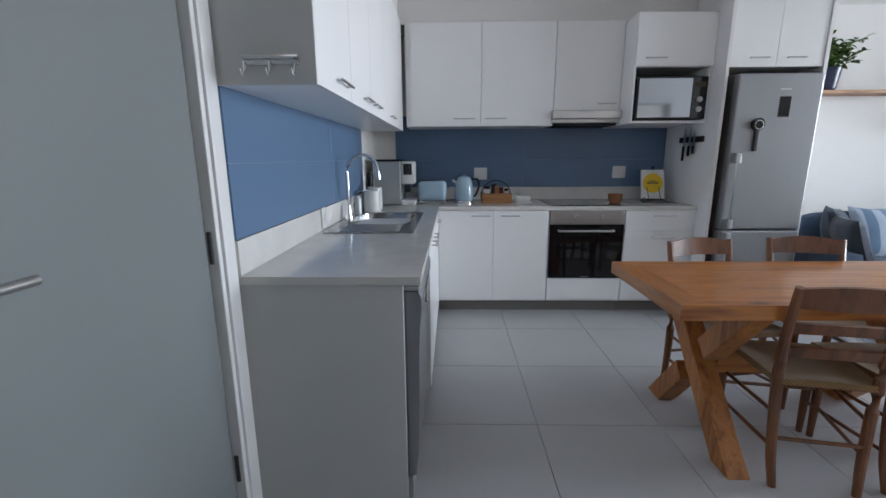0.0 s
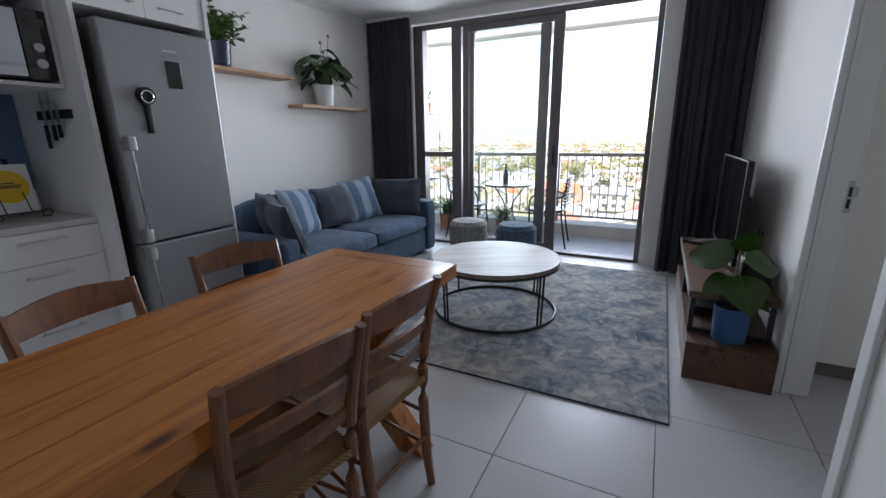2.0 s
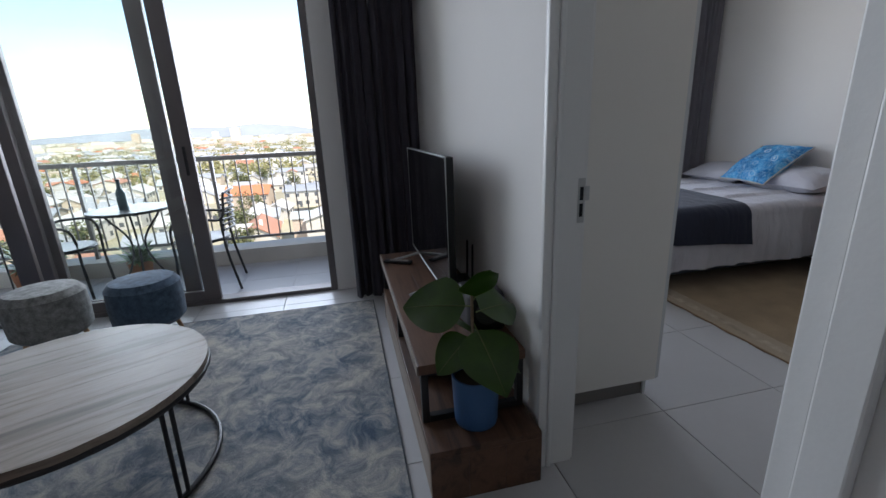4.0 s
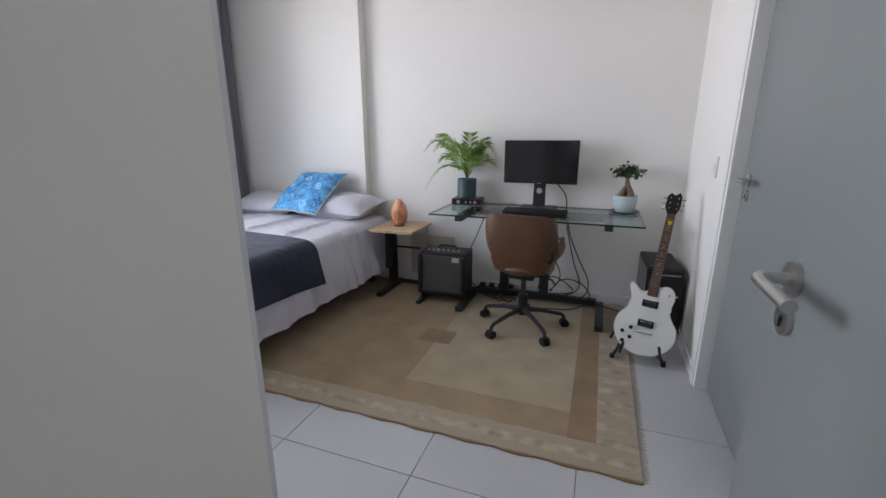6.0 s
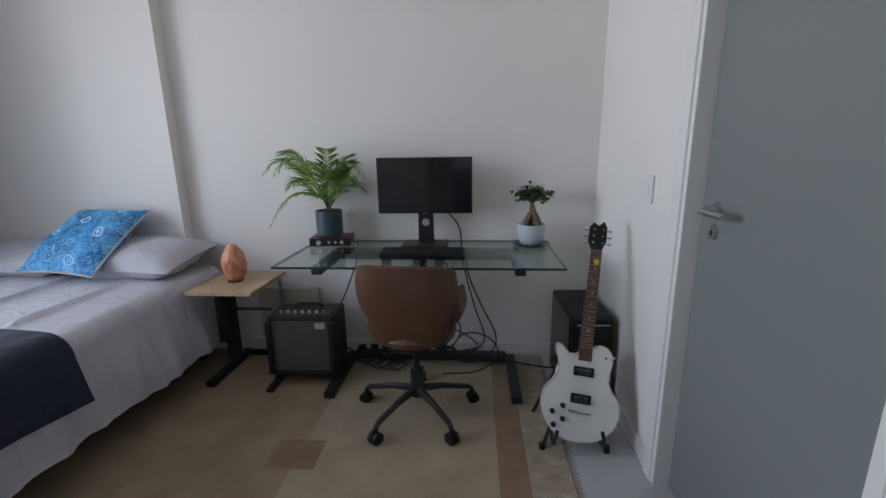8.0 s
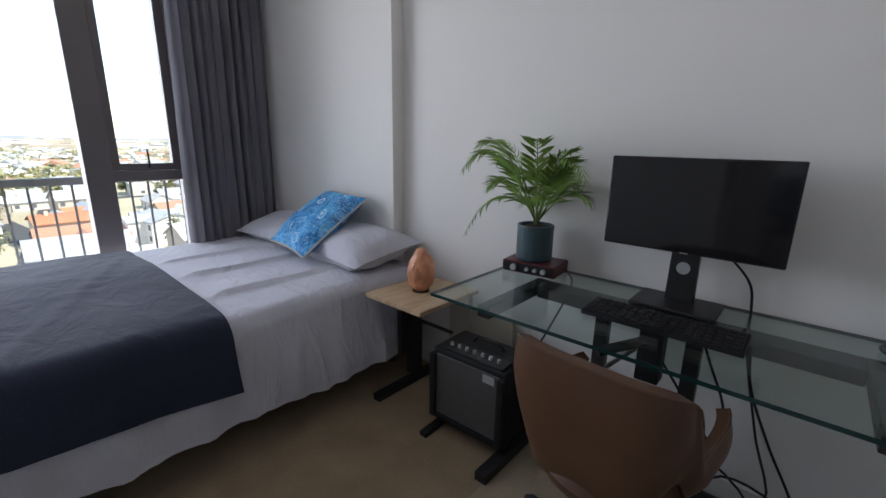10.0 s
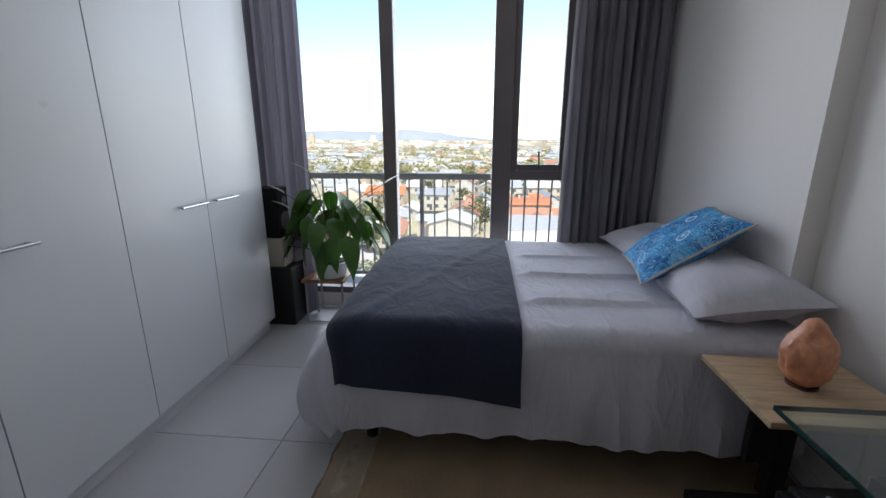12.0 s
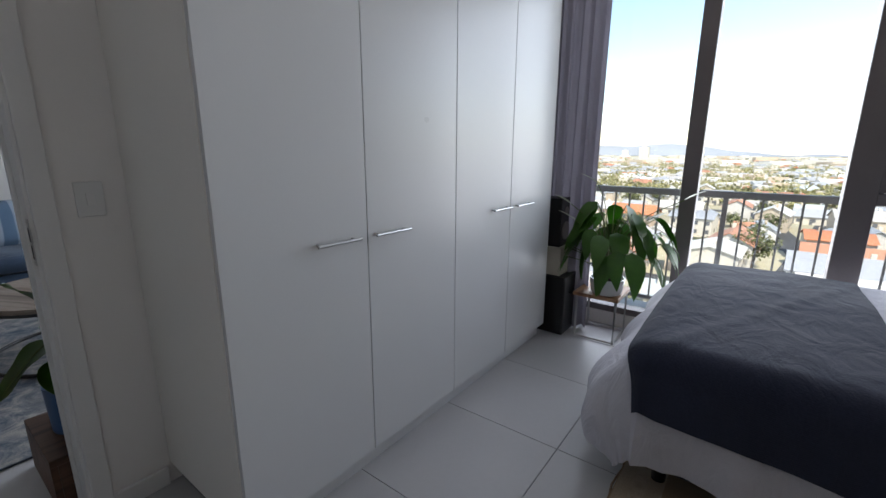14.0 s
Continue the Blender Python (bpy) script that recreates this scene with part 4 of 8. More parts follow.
part("body", bx(-0.298, 0.0, 0.02, 0.298, 0.66, 1.86, 0.006), FRIDGE_SIDE, fr, "dark grey fridge body")
for nm, z0, z1 in (("freezer_door", 0.06, 0.735), ("fridge_door", 0.745, 1.858)):
    d = part(nm, bx(-0.298, -0.068, z0, 0.298, -0.003, z1, 0.012), FRIDGE, fr, "brushed steel door")
    hz0, hz1 = (0.74 + 0.02, 1.3) if z0 > 0.5 else (0.25, 0.72)
    h = part("handle", tube([(-0.262, -0.07, hz1), (-0.262, -0.115, hz1 - 0.01), (-0.262, -0.115, hz0 + 0.01), (-0.262, -0.07, hz0)], 0.0125, 10), SILVER_PLASTIC, d, "long silver bar handle")
    for hz in (hz0 + 0.03, hz1 - 0.03):
        part("bracket", bx(-0.282, -0.128, hz - 0.035, -0.242, -0.069, hz + 0.035, 0.006), SILVER_PLASTIC, h)
    if z0 > 0.5:
        part("display", bx(0.005, -0.0705, 1.56, 0.085, -0.0685, 1.7, 0.001), BLACK_GLASS, d, "small dark display")
        part("badge", bx(0.0, -0.07, 1.745, 0.075, -0.0685, 1.755), SILVER_PLASTIC, d)
part("foot_grille", bx(-0.29, -0.03, 0.0, 0.29, 0.0, 0.055), BLACK, fr)
mg = thing("fridge_magnet", (2.65, 3.6515, 1.42), "dark bottle-opener magnet hanging on the fridge door", "fridge magnet")
part("head", cyl((0, 0, 0.09), (0, -0.02, 0.09), 0.045, seg=24), BLACK, mg)
part("ring", tube([(0.03 * math.cos(a), -0.024, 0.085 + 0.03 * math.sin(a)) for a in (k * math.pi / 10 for k in range(20))], 0.004, 6, closed=True), CHROME, mg)
part("grip", bx(-0.016, -0.016, -0.1, 0.016, -0.002, 0.05, 0.006), BLACK, mg)

# splashback panels are tiles on the two walls
sb1 = walls("wall_splashback_west", [(XW + 0.0005, 1.795, 1.021, XW + 0.004, 3.868, 1.525)], SPLASH_GROUT, "matt blue splashback tiles")
sb2 = walls("wall_splashback_north", [(-0.069, YN - 0.004, 1.016, 2.406, YN - 0.0005, 1.66)], SPLASH_GROUT, "matt blue splashback tiles")
ends = [1.797, 2.99, 3.867]
for a, b in zip(ends, ends[1:]):
    for z0, z1 in ((1.022, 1.27), (1.272, 1.526)):
        part("tile", bx(XW + 0.004, a + 0.001, z0, XW + 0.011, b - 0.001, z1, 0.0008, seg=1), BLUE_TILE, sb1)
ends = [-0.066, 1.12, 2.405]
for a, b in zip(ends, ends[1:]):
    for z0, z1 in ((1.017, 1.262), (1.264, 1.655)):
        part("tile", bx(a + 0.001, YN - 0.011, z0, b - 0.001, YN - 0.004, z1, 0.0008, seg=1), BLUE_TILE, sb2)

# ---- on the worktop ----
cm = thing("coffee_machine", (0.0, 4.12, CT), "white and silver bean-to-cup coffee machine in the corner", "coffee machine")
part("body", bx(-0.2, -0.14, 0.0, 0.03, 0.2, 0.36, 0.012), SILVER_PLASTIC, cm)
part("lid", bx(-0.19, -0.15, 0.361, 0.05, 0.19, 0.375, 0.005), BLACK, cm)
part("front", bx(0.031, -0.12, 0.17, 0.14, 0.1, 0.36, 0.015), WHITE_PLASTIC, cm, "white front housing")
part("display", bx(0.05, -0.1225, 0.25, 0.12, -0.1205, 0.34, 0.001), BLACK_GLASS, cm, "dark display")
part("spout", bx(0.06, -0.135, 0.11, 0.11, -0.05, 0.168, 0.008), BLACK, cm)
part("drip_tray", bx(0.031, -0.16, 0.0, 0.15, 0.1, 0.045, 0.008), WHITE_PLASTIC, cm)
ts = thing("toaster", (0.285, 4.16, CT), "pale blue enamel toaster with chrome base", "toaster")
part("shell", rounded_block(-0.125, -0.095, 0.02, 0.125, 0.095, 0.195, 0.045), BLUE_ENAMEL, ts)
part("base", bx(-0.12, -0.09, 0.006, 0.12, 0.09, 0.022, 0.004), CHROME, ts, "chrome base")
for x in (-0.09, 0.09):
    for y in (-0.07, 0.07):
        part("foot", cyl((x, y, 0), (x, y, 0.007), 0.012, seg=12), BLACK, ts)
for y in (-0.035, 0.035):
    part("slot", bx(-0.09, y - 0.014, 0.1945, 0.09, y + 0.014, 0.1965), BLACK, ts, "dark bread slot")
part("lever", bx(0.124, -0.012, 0.12, 0.15, 0.012, 0.135, 0.004), CHROME, ts)
kt = thing("kettle", (0.56, 4.14, CT), "pale blue enamel kettle with black handle", "kettle")
part("base", lathe([(0, 0), (0.085, 0), (0.085, 0.015), (0.078, 0.024), (0, 0.024)]), CHROME, kt)
part("body", lathe([(0, 0.025), (0.08, 0.025), (0.083, 0.05), (0.08, 0.12), (0.068, 0.19), (0.05, 0.222), (0.02, 0.235), (0, 0.236)]), BLUE_ENAMEL, kt)
part("lid_knob", lathe([(0, 0.236), (0.012, 0.236), (0.014, 0.246), (0, 0.252)]), CHROME, kt)
part("handle", tube(curve_pts([(0.06, 0, 0.205), (0.115, 0, 0.2), (0.125, 0, 0.14), (0.1, 0, 0.07), (0.08, 0, 0.06)]), 0.009), BLACK, kt)
part("spout", tube([(-0.065, 0, 0.17), (-0.1, 0, 0.2)], [0.018, 0.01], 10), CHROME, kt)
ty = thing("wooden_caddy", (0.84, 4.18, CT), "orange-brown wooden caddy filled with jars and utensils", "caddy")
for nm, b in (("side", (-0.13, -0.085, 0, 0.13, -0.073, 0.085)), ("side", (-0.13, 0.073, 0, 0.13, 0.085, 0.085)), ("end", (-0.13, -0.072, 0, -0.118, 0.072, 0.085)), ("end", (0.118, -0.072, 0, 0.13, 0.072, 0.085)), ("base", (-0.117, -0.072, 0, 0.117, 0.072, 0.01)), ("post", (-0.018, -0.0845, 0.086, 0.018, -0.074, 0.15))):
    part(nm, bx(*b, bevel=0.002), TRAY_WOOD, ty)
part("hoop", tube([(0.125 * math.cos(a), 0.0, 0.075 + 0.115 * math.sin(a)) for a in (k * math.pi / 14 for k in range(15))], 0.004), BLACK_METAL, ty, "black wire hoop handle")
for x, h, m_, r in ((-0.08, 0.13, WHITE_PLASTIC, 0.028), (-0.02, 0.15, BLACK, 0.024), (0.04, 0.12, RED_BOX, 0.026), (0.09, 0.11, CREAM, 0.024)):
    j = thing("spice_jar", (0.84 + x, 4.18, CT + 0.011), "small jar standing in a wooden caddy", "jar", "jars in the caddy")
    part("glass", lathe([(0, 0), (r, 0), (r, h * 0.75), (r * 0.8, h * 0.82), (0, h * 0.82)], seg=16), m_, j)
    part("lid", lathe([(0, h * 0.82), (r * 0.85, h * 0.82), (r * 0.85, h), (0, h)], seg=16), BLACK, j)
bt = thing("butter_dish", (1.07, 4.15, CT), "small white lidded butter dish", "butter dish")
part("plate", bx(-0.075, -0.05, 0, 0.075, 0.05, 0.012, 0.004), POT_WHITE, bt)
part("cover", bx(-0.065, -0.04, 0.0125, 0.065, 0.04, 0.062, 0.012), POT_WHITE, bt)
hb = thing("hob", (1.545, 4.13, CT), "black glass induction hob set on the worktop", "hob")
part("glass", bx(-0.29, -0.24, 0.0005, 0.29, 0.22, 0.006, 0.002), BLACK_GLASS, hb)
for x, y, r in ((-0.14, -0.1, 0.09), (0.14, -0.1, 0.07), (-0.14, 0.1, 0.07), (0.14, 0.1, 0.09)):
    part("ring", tube([(x + r * math.cos(a), y + r * math.sin(a), 0.0062) for a in (k * math.pi / 16 for k in range(32))], 0.0008, 4, closed=True), SILVER_PLASTIC, hb)
bp = thing("clay_bowl", (1.83, 4.05, CT + 0.0065), "small round brown clay bowl on the hob", "bowl")
part("bowl", lathe([(0, 0), (0.04, 0), (0.055, 0.03), (0.06, 0.075), (0.054, 0.075), (0.048, 0.03), (0, 0.012)]), TERRACOTTA, bp)
bk = thing("cookbook", pose(2.2, 4.17, CT + 0.03, -12, 0, 0), "white cookbook with a large yellow disc on its cover", "cookbook")
part("pages", bx(-0.098, 0.001, 0.001, 0.098, 0.02, 0.249), CREAM, bk)
part("cover", bx(-0.1, -0.003, 0.0, 0.1, 0.0005, 0.25, 0.001), WHITE_PLASTIC, bk)
dsc = lathe([(0, 0), (0.085, 0), (0.085, 0.0008), (0, 0.0008)], seg=40)
ds = part("disc", dsc, YELLOW, bk, "yellow printed disc")
ds.matrix_local = pose(0, -0.0031, 0.135, 90)
for z, w in ((0.15, 0.03), (0.137, 0.055), (0.128, 0.048)):
    part("print_line", bx(-w, -0.0046, z, w, -0.004, z + 0.006), INK, bk)
bs = thing("book_stand", (2.2, 4.15, CT), "black scrolled wire cookbook stand", "book stand")
part("ledge", tube([(-0.1, -0.03, 0.03), (0.1, -0.03, 0.03)], 0.003), BLACK_METAL, bs)
for s in (-1, 1):
    part("scroll", tube([(s * 0.1, -0.03, 0.03)] + [(s * (0.1 + 0.022 * math.sin(a)), -0.05, 0.024 + 0.02 * math.cos(a)) for a in (k * math.pi / 6 for k in range(0, 10))], 0.003), BLACK_METAL, bs)
    part("back_leg", tube([(s * 0.05, -0.02, 0.03), (s * 0.05, 0.08, 0.2), (s * 0.05, 0.12, 0.003)], 0.003), BLACK_METAL, bs)
ob_ = thing("oil_bottle", (2.27, 4.37, CT), "dark glass oil bottle behind the cookbook", "bottle")
part("body", lathe([(0, 0), (0.03, 0), (0.03, 0.19), (0.012, 0.24), (0.012, 0.28), (0, 0.28)]), BLACK_GLASS, ob_)
part("cap", lathe([(0, 0.281), (0.014, 0.281), (0.014, 0.3), (0, 0.3)]), BLACK, ob_)
kr = thing("knife_rack", (2.409, 4.03, 1.42), "black magnetic knife rack with kitchen knives", "knife rack")
part("bar", bx(-0.018, -0.17, -0.022, -0.0005, 0.17, 0.022, 0.002), BLACK, kr)
for y, l, up in ((0.08, 0.24, 0.07), (0.0, 0.16, 0.05), (-0.06, 0.13, 0.02)):
    k = thing("kitchen_knife", (2.39, 4.03 + y, 1.42), "kitchen knife with black handle on a magnetic rack", "knife", "knives on the rack")
    part("blade", prism([(-0.014, -0.05), (0.014, -0.05), (0.016, up), (0.0, up + 0.05), (-0.012, up)], "x", -0.002, 0.0005), STEEL, k)
    part("handle", bx(-0.012, -0.011, -0.05 - l * 0.5, 0.002, 0.011, -0.05, 0.004), BLACK, k)
so = switch_plate("power_socket", pose(2.0, YN - 0.012, 1.15), 2, "white double power socket on blue splashback")
so = switch_plate("power_socket", pose(0.72, YN - 0.012, 1.14), 2, "white double power socket on blue splashback")
so = switch_plate("power_socket", pose(XW + 0.0185, 2.72, 0.97, 0, 0, 90), 1, "pale power socket on the sink upstand")
for k, (y, h) in enumerate(((3.58, 0.155), (3.68, 0.17))):
    c = thing("canister", (-0.14, y, CT), "white ribbed ceramic canister beside the coffee machine", "canister", "canisters by the sink")
    part("jar", lathe([(0, 0), (0.058, 0), (0.06, 0.01), (0.06, h), (0.052, h), (0.052, 0.02), (0, 0.02)]), POT_WHITE, c)
bo = thing("soap_bottle", (-0.2, 3.36, CT), "steel pump soap bottle by the tap", "soap bottle")
part("body", lathe([(0, 0), (0.028, 0), (0.028, 0.11), (0.02, 0.13), (0, 0.13)]), SILVER_PLASTIC, bo)
part("pump", tube([(0, 0, 0.13), (0, 0, 0.165), (0.035, 0, 0.165)], 0.005), CHROME, bo)
gr = thing("pepper_mill", (-0.19, 3.78, CT), "tall black pepper mill in the corner", "pepper mill")
part("body", lathe([(0, 0), (0.03, 0), (0.026, 0.08), (0.03, 0.16), (0.024, 0.2), (0.028, 0.25), (0.02, 0.28), (0, 0.285)]), BLACK, gr)

# ---- plants ----


def blade(length, width, droop=0.3, fold=0.15, n=7, round_=0.5, bm=None, m=None, wave=0.0):
    """One leaf along +x from its stalk, arching down, folded along the midrib."""
    bm = bm or bmesh.new()
    m = m or Matrix()
    rows = []
    for k in range(n + 1):
        t = k / n
        w = width / 2 * (math.sin(math.pi * t**round_) ** 0.8 if 0 < t < 1 else 0.02)
        x, z = length * t, -droop * length * t * t
        wv = wave * math.sin(t * 9)
        rows.append([bm.verts.new(m @ Vector(p)) for p in ((x, -w, z + fold * w + wv), (x, 0, z), (x, w, z + fold * w - wv))])
    for a, b in zip(rows, rows[1:]):
        for j in (0, 1):
            bm.faces.new((a[j], b[j], b[j + 1], a[j + 1]))
    return bm


def frond(length, rise, droop, leaflets, size, bm=None, m=None):
    """A palm frond along +x: an arching midrib with paired narrow leaflets."""
    bm = bm or bmesh.new()
    m = m or Matrix()
    rib = [Vector((length * t, 0, rise * length * math.sin(t * 1.5) - droop * length * t**2.4)) for t in (k / 10 for k in range(11))]
    tube([m @ p for p in rib], [0.0028 * (1.1 - 0.08 * k) for k in range(11)], 5, bm)
    for k in range(leaflets):
        t = 0.22 + 0.78 * k / leaflets
        s = t * 10
        i = min(int(s), 9)
        p = rib[i].lerp(rib[i + 1], s - i)
        d = (rib[i + 1] - rib[i]).normalized()
        ln = size * math.sin(math.pi * (0.2 + 0.75 * t)) ** 0.7
        for side in (-1, 1):
            yaw = side * (62 - 34 * t + random.uniform(-6, 6))
            q = m @ Matrix.Translation(p) @ d.to_track_quat("X", "Z").to_matrix().to_4x4() @ pose(0, 0, 0, side * -18, random.uniform(-6, 14), yaw)
            blade(ln, ln * 0.13, 0.22, 0.2, 3, 0.7, bm, q)
    return bm


def pot(parent, profile, material, soil_r, soil_z, name="pot"):
    part(name, lathe(profile, seg=28), material, parent)
    part("soil", lathe([(0, soil_z - 0.01), (soil_r, soil_z - 0.01), (soil_r * 0.7, soil_z + 0.004), (0, soil_z + 0.007)], seg=20), SOIL, parent, "dark potting soil")


def leaves_on_stems(parent, spots, size, width, material, droop, fold=0.18, thick=0.003, base=(0, 0, 0), name="leaf", round_=0.6, pitch=0):
    """Large leaves, each on its own stem from the base to a spot."""
    for x, y, z, k in spots:
        a = math.degrees(math.atan2(y, x))
        b0 = Vector(base) + Vector((x * 0.12, y * 0.12, 0))
        mid = Vector((x * 0.45, y * 0.45, b0.z + (z - b0.z) * 0.72))
        st = part("stem", tube(curve_pts([b0, mid, (x, y, z)], 8), 0.003, 6), STEM, parent)
        lf = part(name, thicken(blade(size * k, width * k, droop, fold, 8, round_, None, None, 0.004), 0.0015), material, st)
        lf.matrix_local = pose(x, y, z, random.uniform(-18, 18), pitch + random.uniform(-8, 18), a + random.uniform(-25, 25))


# ---- dining table and chairs ----
dt = thing("dining_table", pose(2.09, 2.302, 0, 0, 0, 0.3), "solid oiled pine dining table with cross-frame legs", "dining table")
tw, td, tz, th = 0.785, 0.345, 0.742, 0.06
for k in range(5):
    y0 = -td + 0.105 + k * 0.096
    part("plank", bx(-tw + 0.11, y0 + 0.0006, tz - th, tw - 0.11, y0 + 0.0954, tz, 0.0016), PINE, dt)
for s in (-1, 1):
    part("breadboard_end", prism([(s * tw, -td), (s * tw, td), (s * (tw - 0.109), td - 0.106), (s * (tw - 0.109), -td + 0.106)], "z", tz - th, tz, 0.0016), PINE_Y, dt)
    part("edge_plank", prism([(-tw, s * td), (tw, s * td), (tw - 0.109, s * (td - 0.106)), (-tw + 0.109, s * (td - 0.106))], "z", tz - th, tz, 0.0016), PINE, dt)
    x = s * 0.475
    for a in (-1, 1):
        h = 0.046
        if a > 0:
            part("cross_leg", prism([(-0.355, 0), (-0.235, 0), (0.345, tz - th), (0.225, tz - th)], "x", x - h, x + h, 0.003), PINE_Z, dt)
        else:
            part("cross_leg", prism([(0.355, 0), (0.235, 0), (0.052, 0.222), (0.111, 0.293)], "x", x - h, x + h, 0.003), PINE_Z, dt)
            part("cross_leg", prism([(-0.345, tz - th), (-0.225, tz - th), (-0.04, 0.474), (-0.1, 0.4)], "x", x - h, x + h, 0.003), PINE_Z, dt)
part("stretcher", bx(-0.41, -0.03, 0.3, 0.41, 0.03, 0.4, 0.003), PINE, dt)


def dining_chair(m):
    """Its seat faces +y; the origin is on the floor under the seat's middle."""
    ch = thing("dining_chair", m, "dark-stained wooden ladder-back dining chair with woven rush seat", "chair", "chairs round the dining table")
    for s in (-1, 1):
        post = [(s * 0.145, -0.2, 0), (s * 0.155, -0.175, 0.15), (s * 0.165, -0.16, 0.42), (s * 0.172, -0.172, 0.6), (s * 0.18, -0.222, 0.83)]
        part("back_leg", tube(curve_pts(post, 14), [0.015 + 0.005 * math.sin(math.pi * k / 14) for k in range(15)], 10), CHAIR_WOOD, ch)
        part("front_leg", tube([(s * 0.2, 0.185, 0), (s * 0.2, 0.185, 0.2), (s * 0.2, 0.185, 0.44)], [0.013, 0.018, 0.017], 10), CHAIR_WOOD, ch)
        for z in (0.16, 0.3):
            part("side_stretcher", tube([(s * 0.155, -0.175, z), (s * 0.2, 0.185, z)], 0.008, 8), CHAIR_WOOD, ch)
    for z, y0, y1 in ((0.2, -0.175, -0.175), (0.24, 0.185, 0.185)):
        w = 0.16 if y0 < 0 else 0.2
        part("cross_stretcher", tube([(-w, y0, z), (w, y1, z)], 0.0085, 8), CHAIR_WOOD, ch)
    for z, h, y in ((0.785, 0.075, -0.212), (0.66, 0.042, -0.186), (0.56, 0.042, -0.168)):
        w = 0.165 + (z - 0.58) * 0.04

        def slat(u, v, z=z, h=h, y=y, w=w):
            x = (2 * u - 1) * w
            arch = 0.02 * math.cos(x / w * 1.57)
            return (x, y - 0.028 * math.cos(x / w * 1.57) - (v - 0.5) * h * 0.22, z + (v - 0.5) * h + arch * (v if h > 0.06 else 0.6))

        part("slat", thicken(sheet(13, 4, slat), 0.014), CHAIR_WOOD, ch)
    rail = [(-0.2, 0.185, 0.435), (0.2, 0.185, 0.435), (0.165, -0.165, 0.435), (-0.165, -0.165, 0.435)]
    part("seat_frame", tube(rail, 0.013, 8, closed=True), CHAIR_WOOD, ch)

    def seat(u, v):
        y = -0.175 + 0.37 * v
        w = 0.172 + 0.038 * v
        x = (2 * u - 1) * w
        d = min(1 - abs(2 * u - 1), 1 - abs(2 * v - 1))
        ridge = 0.004 * abs(abs(2 * u - 1) - abs(2 * v - 1))
        return (x, y, 0.452 - 0.016 * min(1, d * 2.2) + ridge)

    part("seat", thicken(sheet(17, 17, seat), 0.022), RUSH, ch, "woven rush seat")
    return ch


chair = dining_chair(pose(1.9, 2.085, 0, 0, 0, -10))
copy_thing(chair, pose(2.295, 2.07, 0, 0, 0, -4))
copy_thing(chair, pose(1.865, 2.56, 0, 0, 0, 189))
copy_thing(chair, pose(2.4, 2.6, 0, 0, 0, 169))

# ---- sofa corner ----
sf = thing("sofa", (4.36, 3.95, 0), "blue linen slipcovered two-seater sofa against the wall", "sofa")
part("base", rounded_block(-1.1, -0.46, 0.04, 1.12, 0.4, 0.3, 0.03, 0.0, 1), SOFA, sf)
for s, a, b in ((0, -1.12, -0.92), (1, 0.95, 1.15)):
    part("arm", rounded_block(a, -0.5, 0.03, b, 0.42, 0.6, 0.05, 0.004, 3 + s), SOFA, sf)
part("back", rounded_block(-1.1, 0.22, 0.03, 1.13, 0.46, 0.74, 0.06, 0.01, 5), SOFA, sf)
for k, (a, b) in enumerate(((-0.915, 0.015), (0.02, 0.945))):
    part("seat_cushion", rounded_block(a, -0.5, 0.295, b, 0.24, 0.445, 0.055, 0.018, 7 + k), SOFA, sf)
    part("back_cushion", rounded_block(a + 0.01, 0.1, 0.43, b - 0.01, 0.28, 0.79, 0.07, 0.03, 9 + k), SOFA, sf)
for nm, w, h, d, m_, mat_, lab in (
    ("cushion", 0.5, 0.42, 0.17, pose(3.66, 3.98, 0.665, 74, 8, 38), SOFA_DARK, "dark slate-blue linen cushion on the sofa"),
    ("cushion", 0.46, 0.44, 0.15, pose(4.0, 4.02, 0.655, 68, 4, 12), CUSHION_STRIPE, "pale blue striped cushion on the sofa"),
    ("cushion", 0.42, 0.4, 0.14, pose(4.42, 4.03, 0.64, 72, 0, -4), SOFA_DARK, "dark slate-blue linen cushion on the sofa"),
    ("cushion", 0.46, 0.45, 0.15, pose(4.82, 3.98, 0.66, 68, -4, -8), CUSHION_STRIPE, "pale blue striped cushion on the sofa"),
    ("cushion", 0.56, 0.42, 0.16, pose(5.2, 3.78, 0.645, 76, 0, -64), SOFA_DARK, "dark slate-blue linen cushion against the sofa arm"),
    ("cushion", 0.5, 0.4, 0.16, pose(3.5, 3.68, 0.64, 72, 0, 66), SOFA_DARK, "dark slate-blue linen cushion against the sofa arm"),
):
    single(nm, cushion(w, h, d, 1.0, 0.0, w + h + d), mat_, lab, "cushion", "sofa cushions", at=m_)

rg = thing("living_rug", (4.38, 2.15, 0), "distressed grey-blue low pile rug on the tiles", "rug")
part("field", bx(-1.19, -1.1, 0.002, 1.16, 1.2, 0.01, 0.002), RUG, rg)
part("edging", tube([(-1.192, -1.102, 0.006), (1.162, -1.102, 0.006), (1.162, 1.202, 0.006), (-1.192, 1.202, 0.006)], 0.005, 6, closed=True), SOFA_DARK, rg, "dark bound edge")

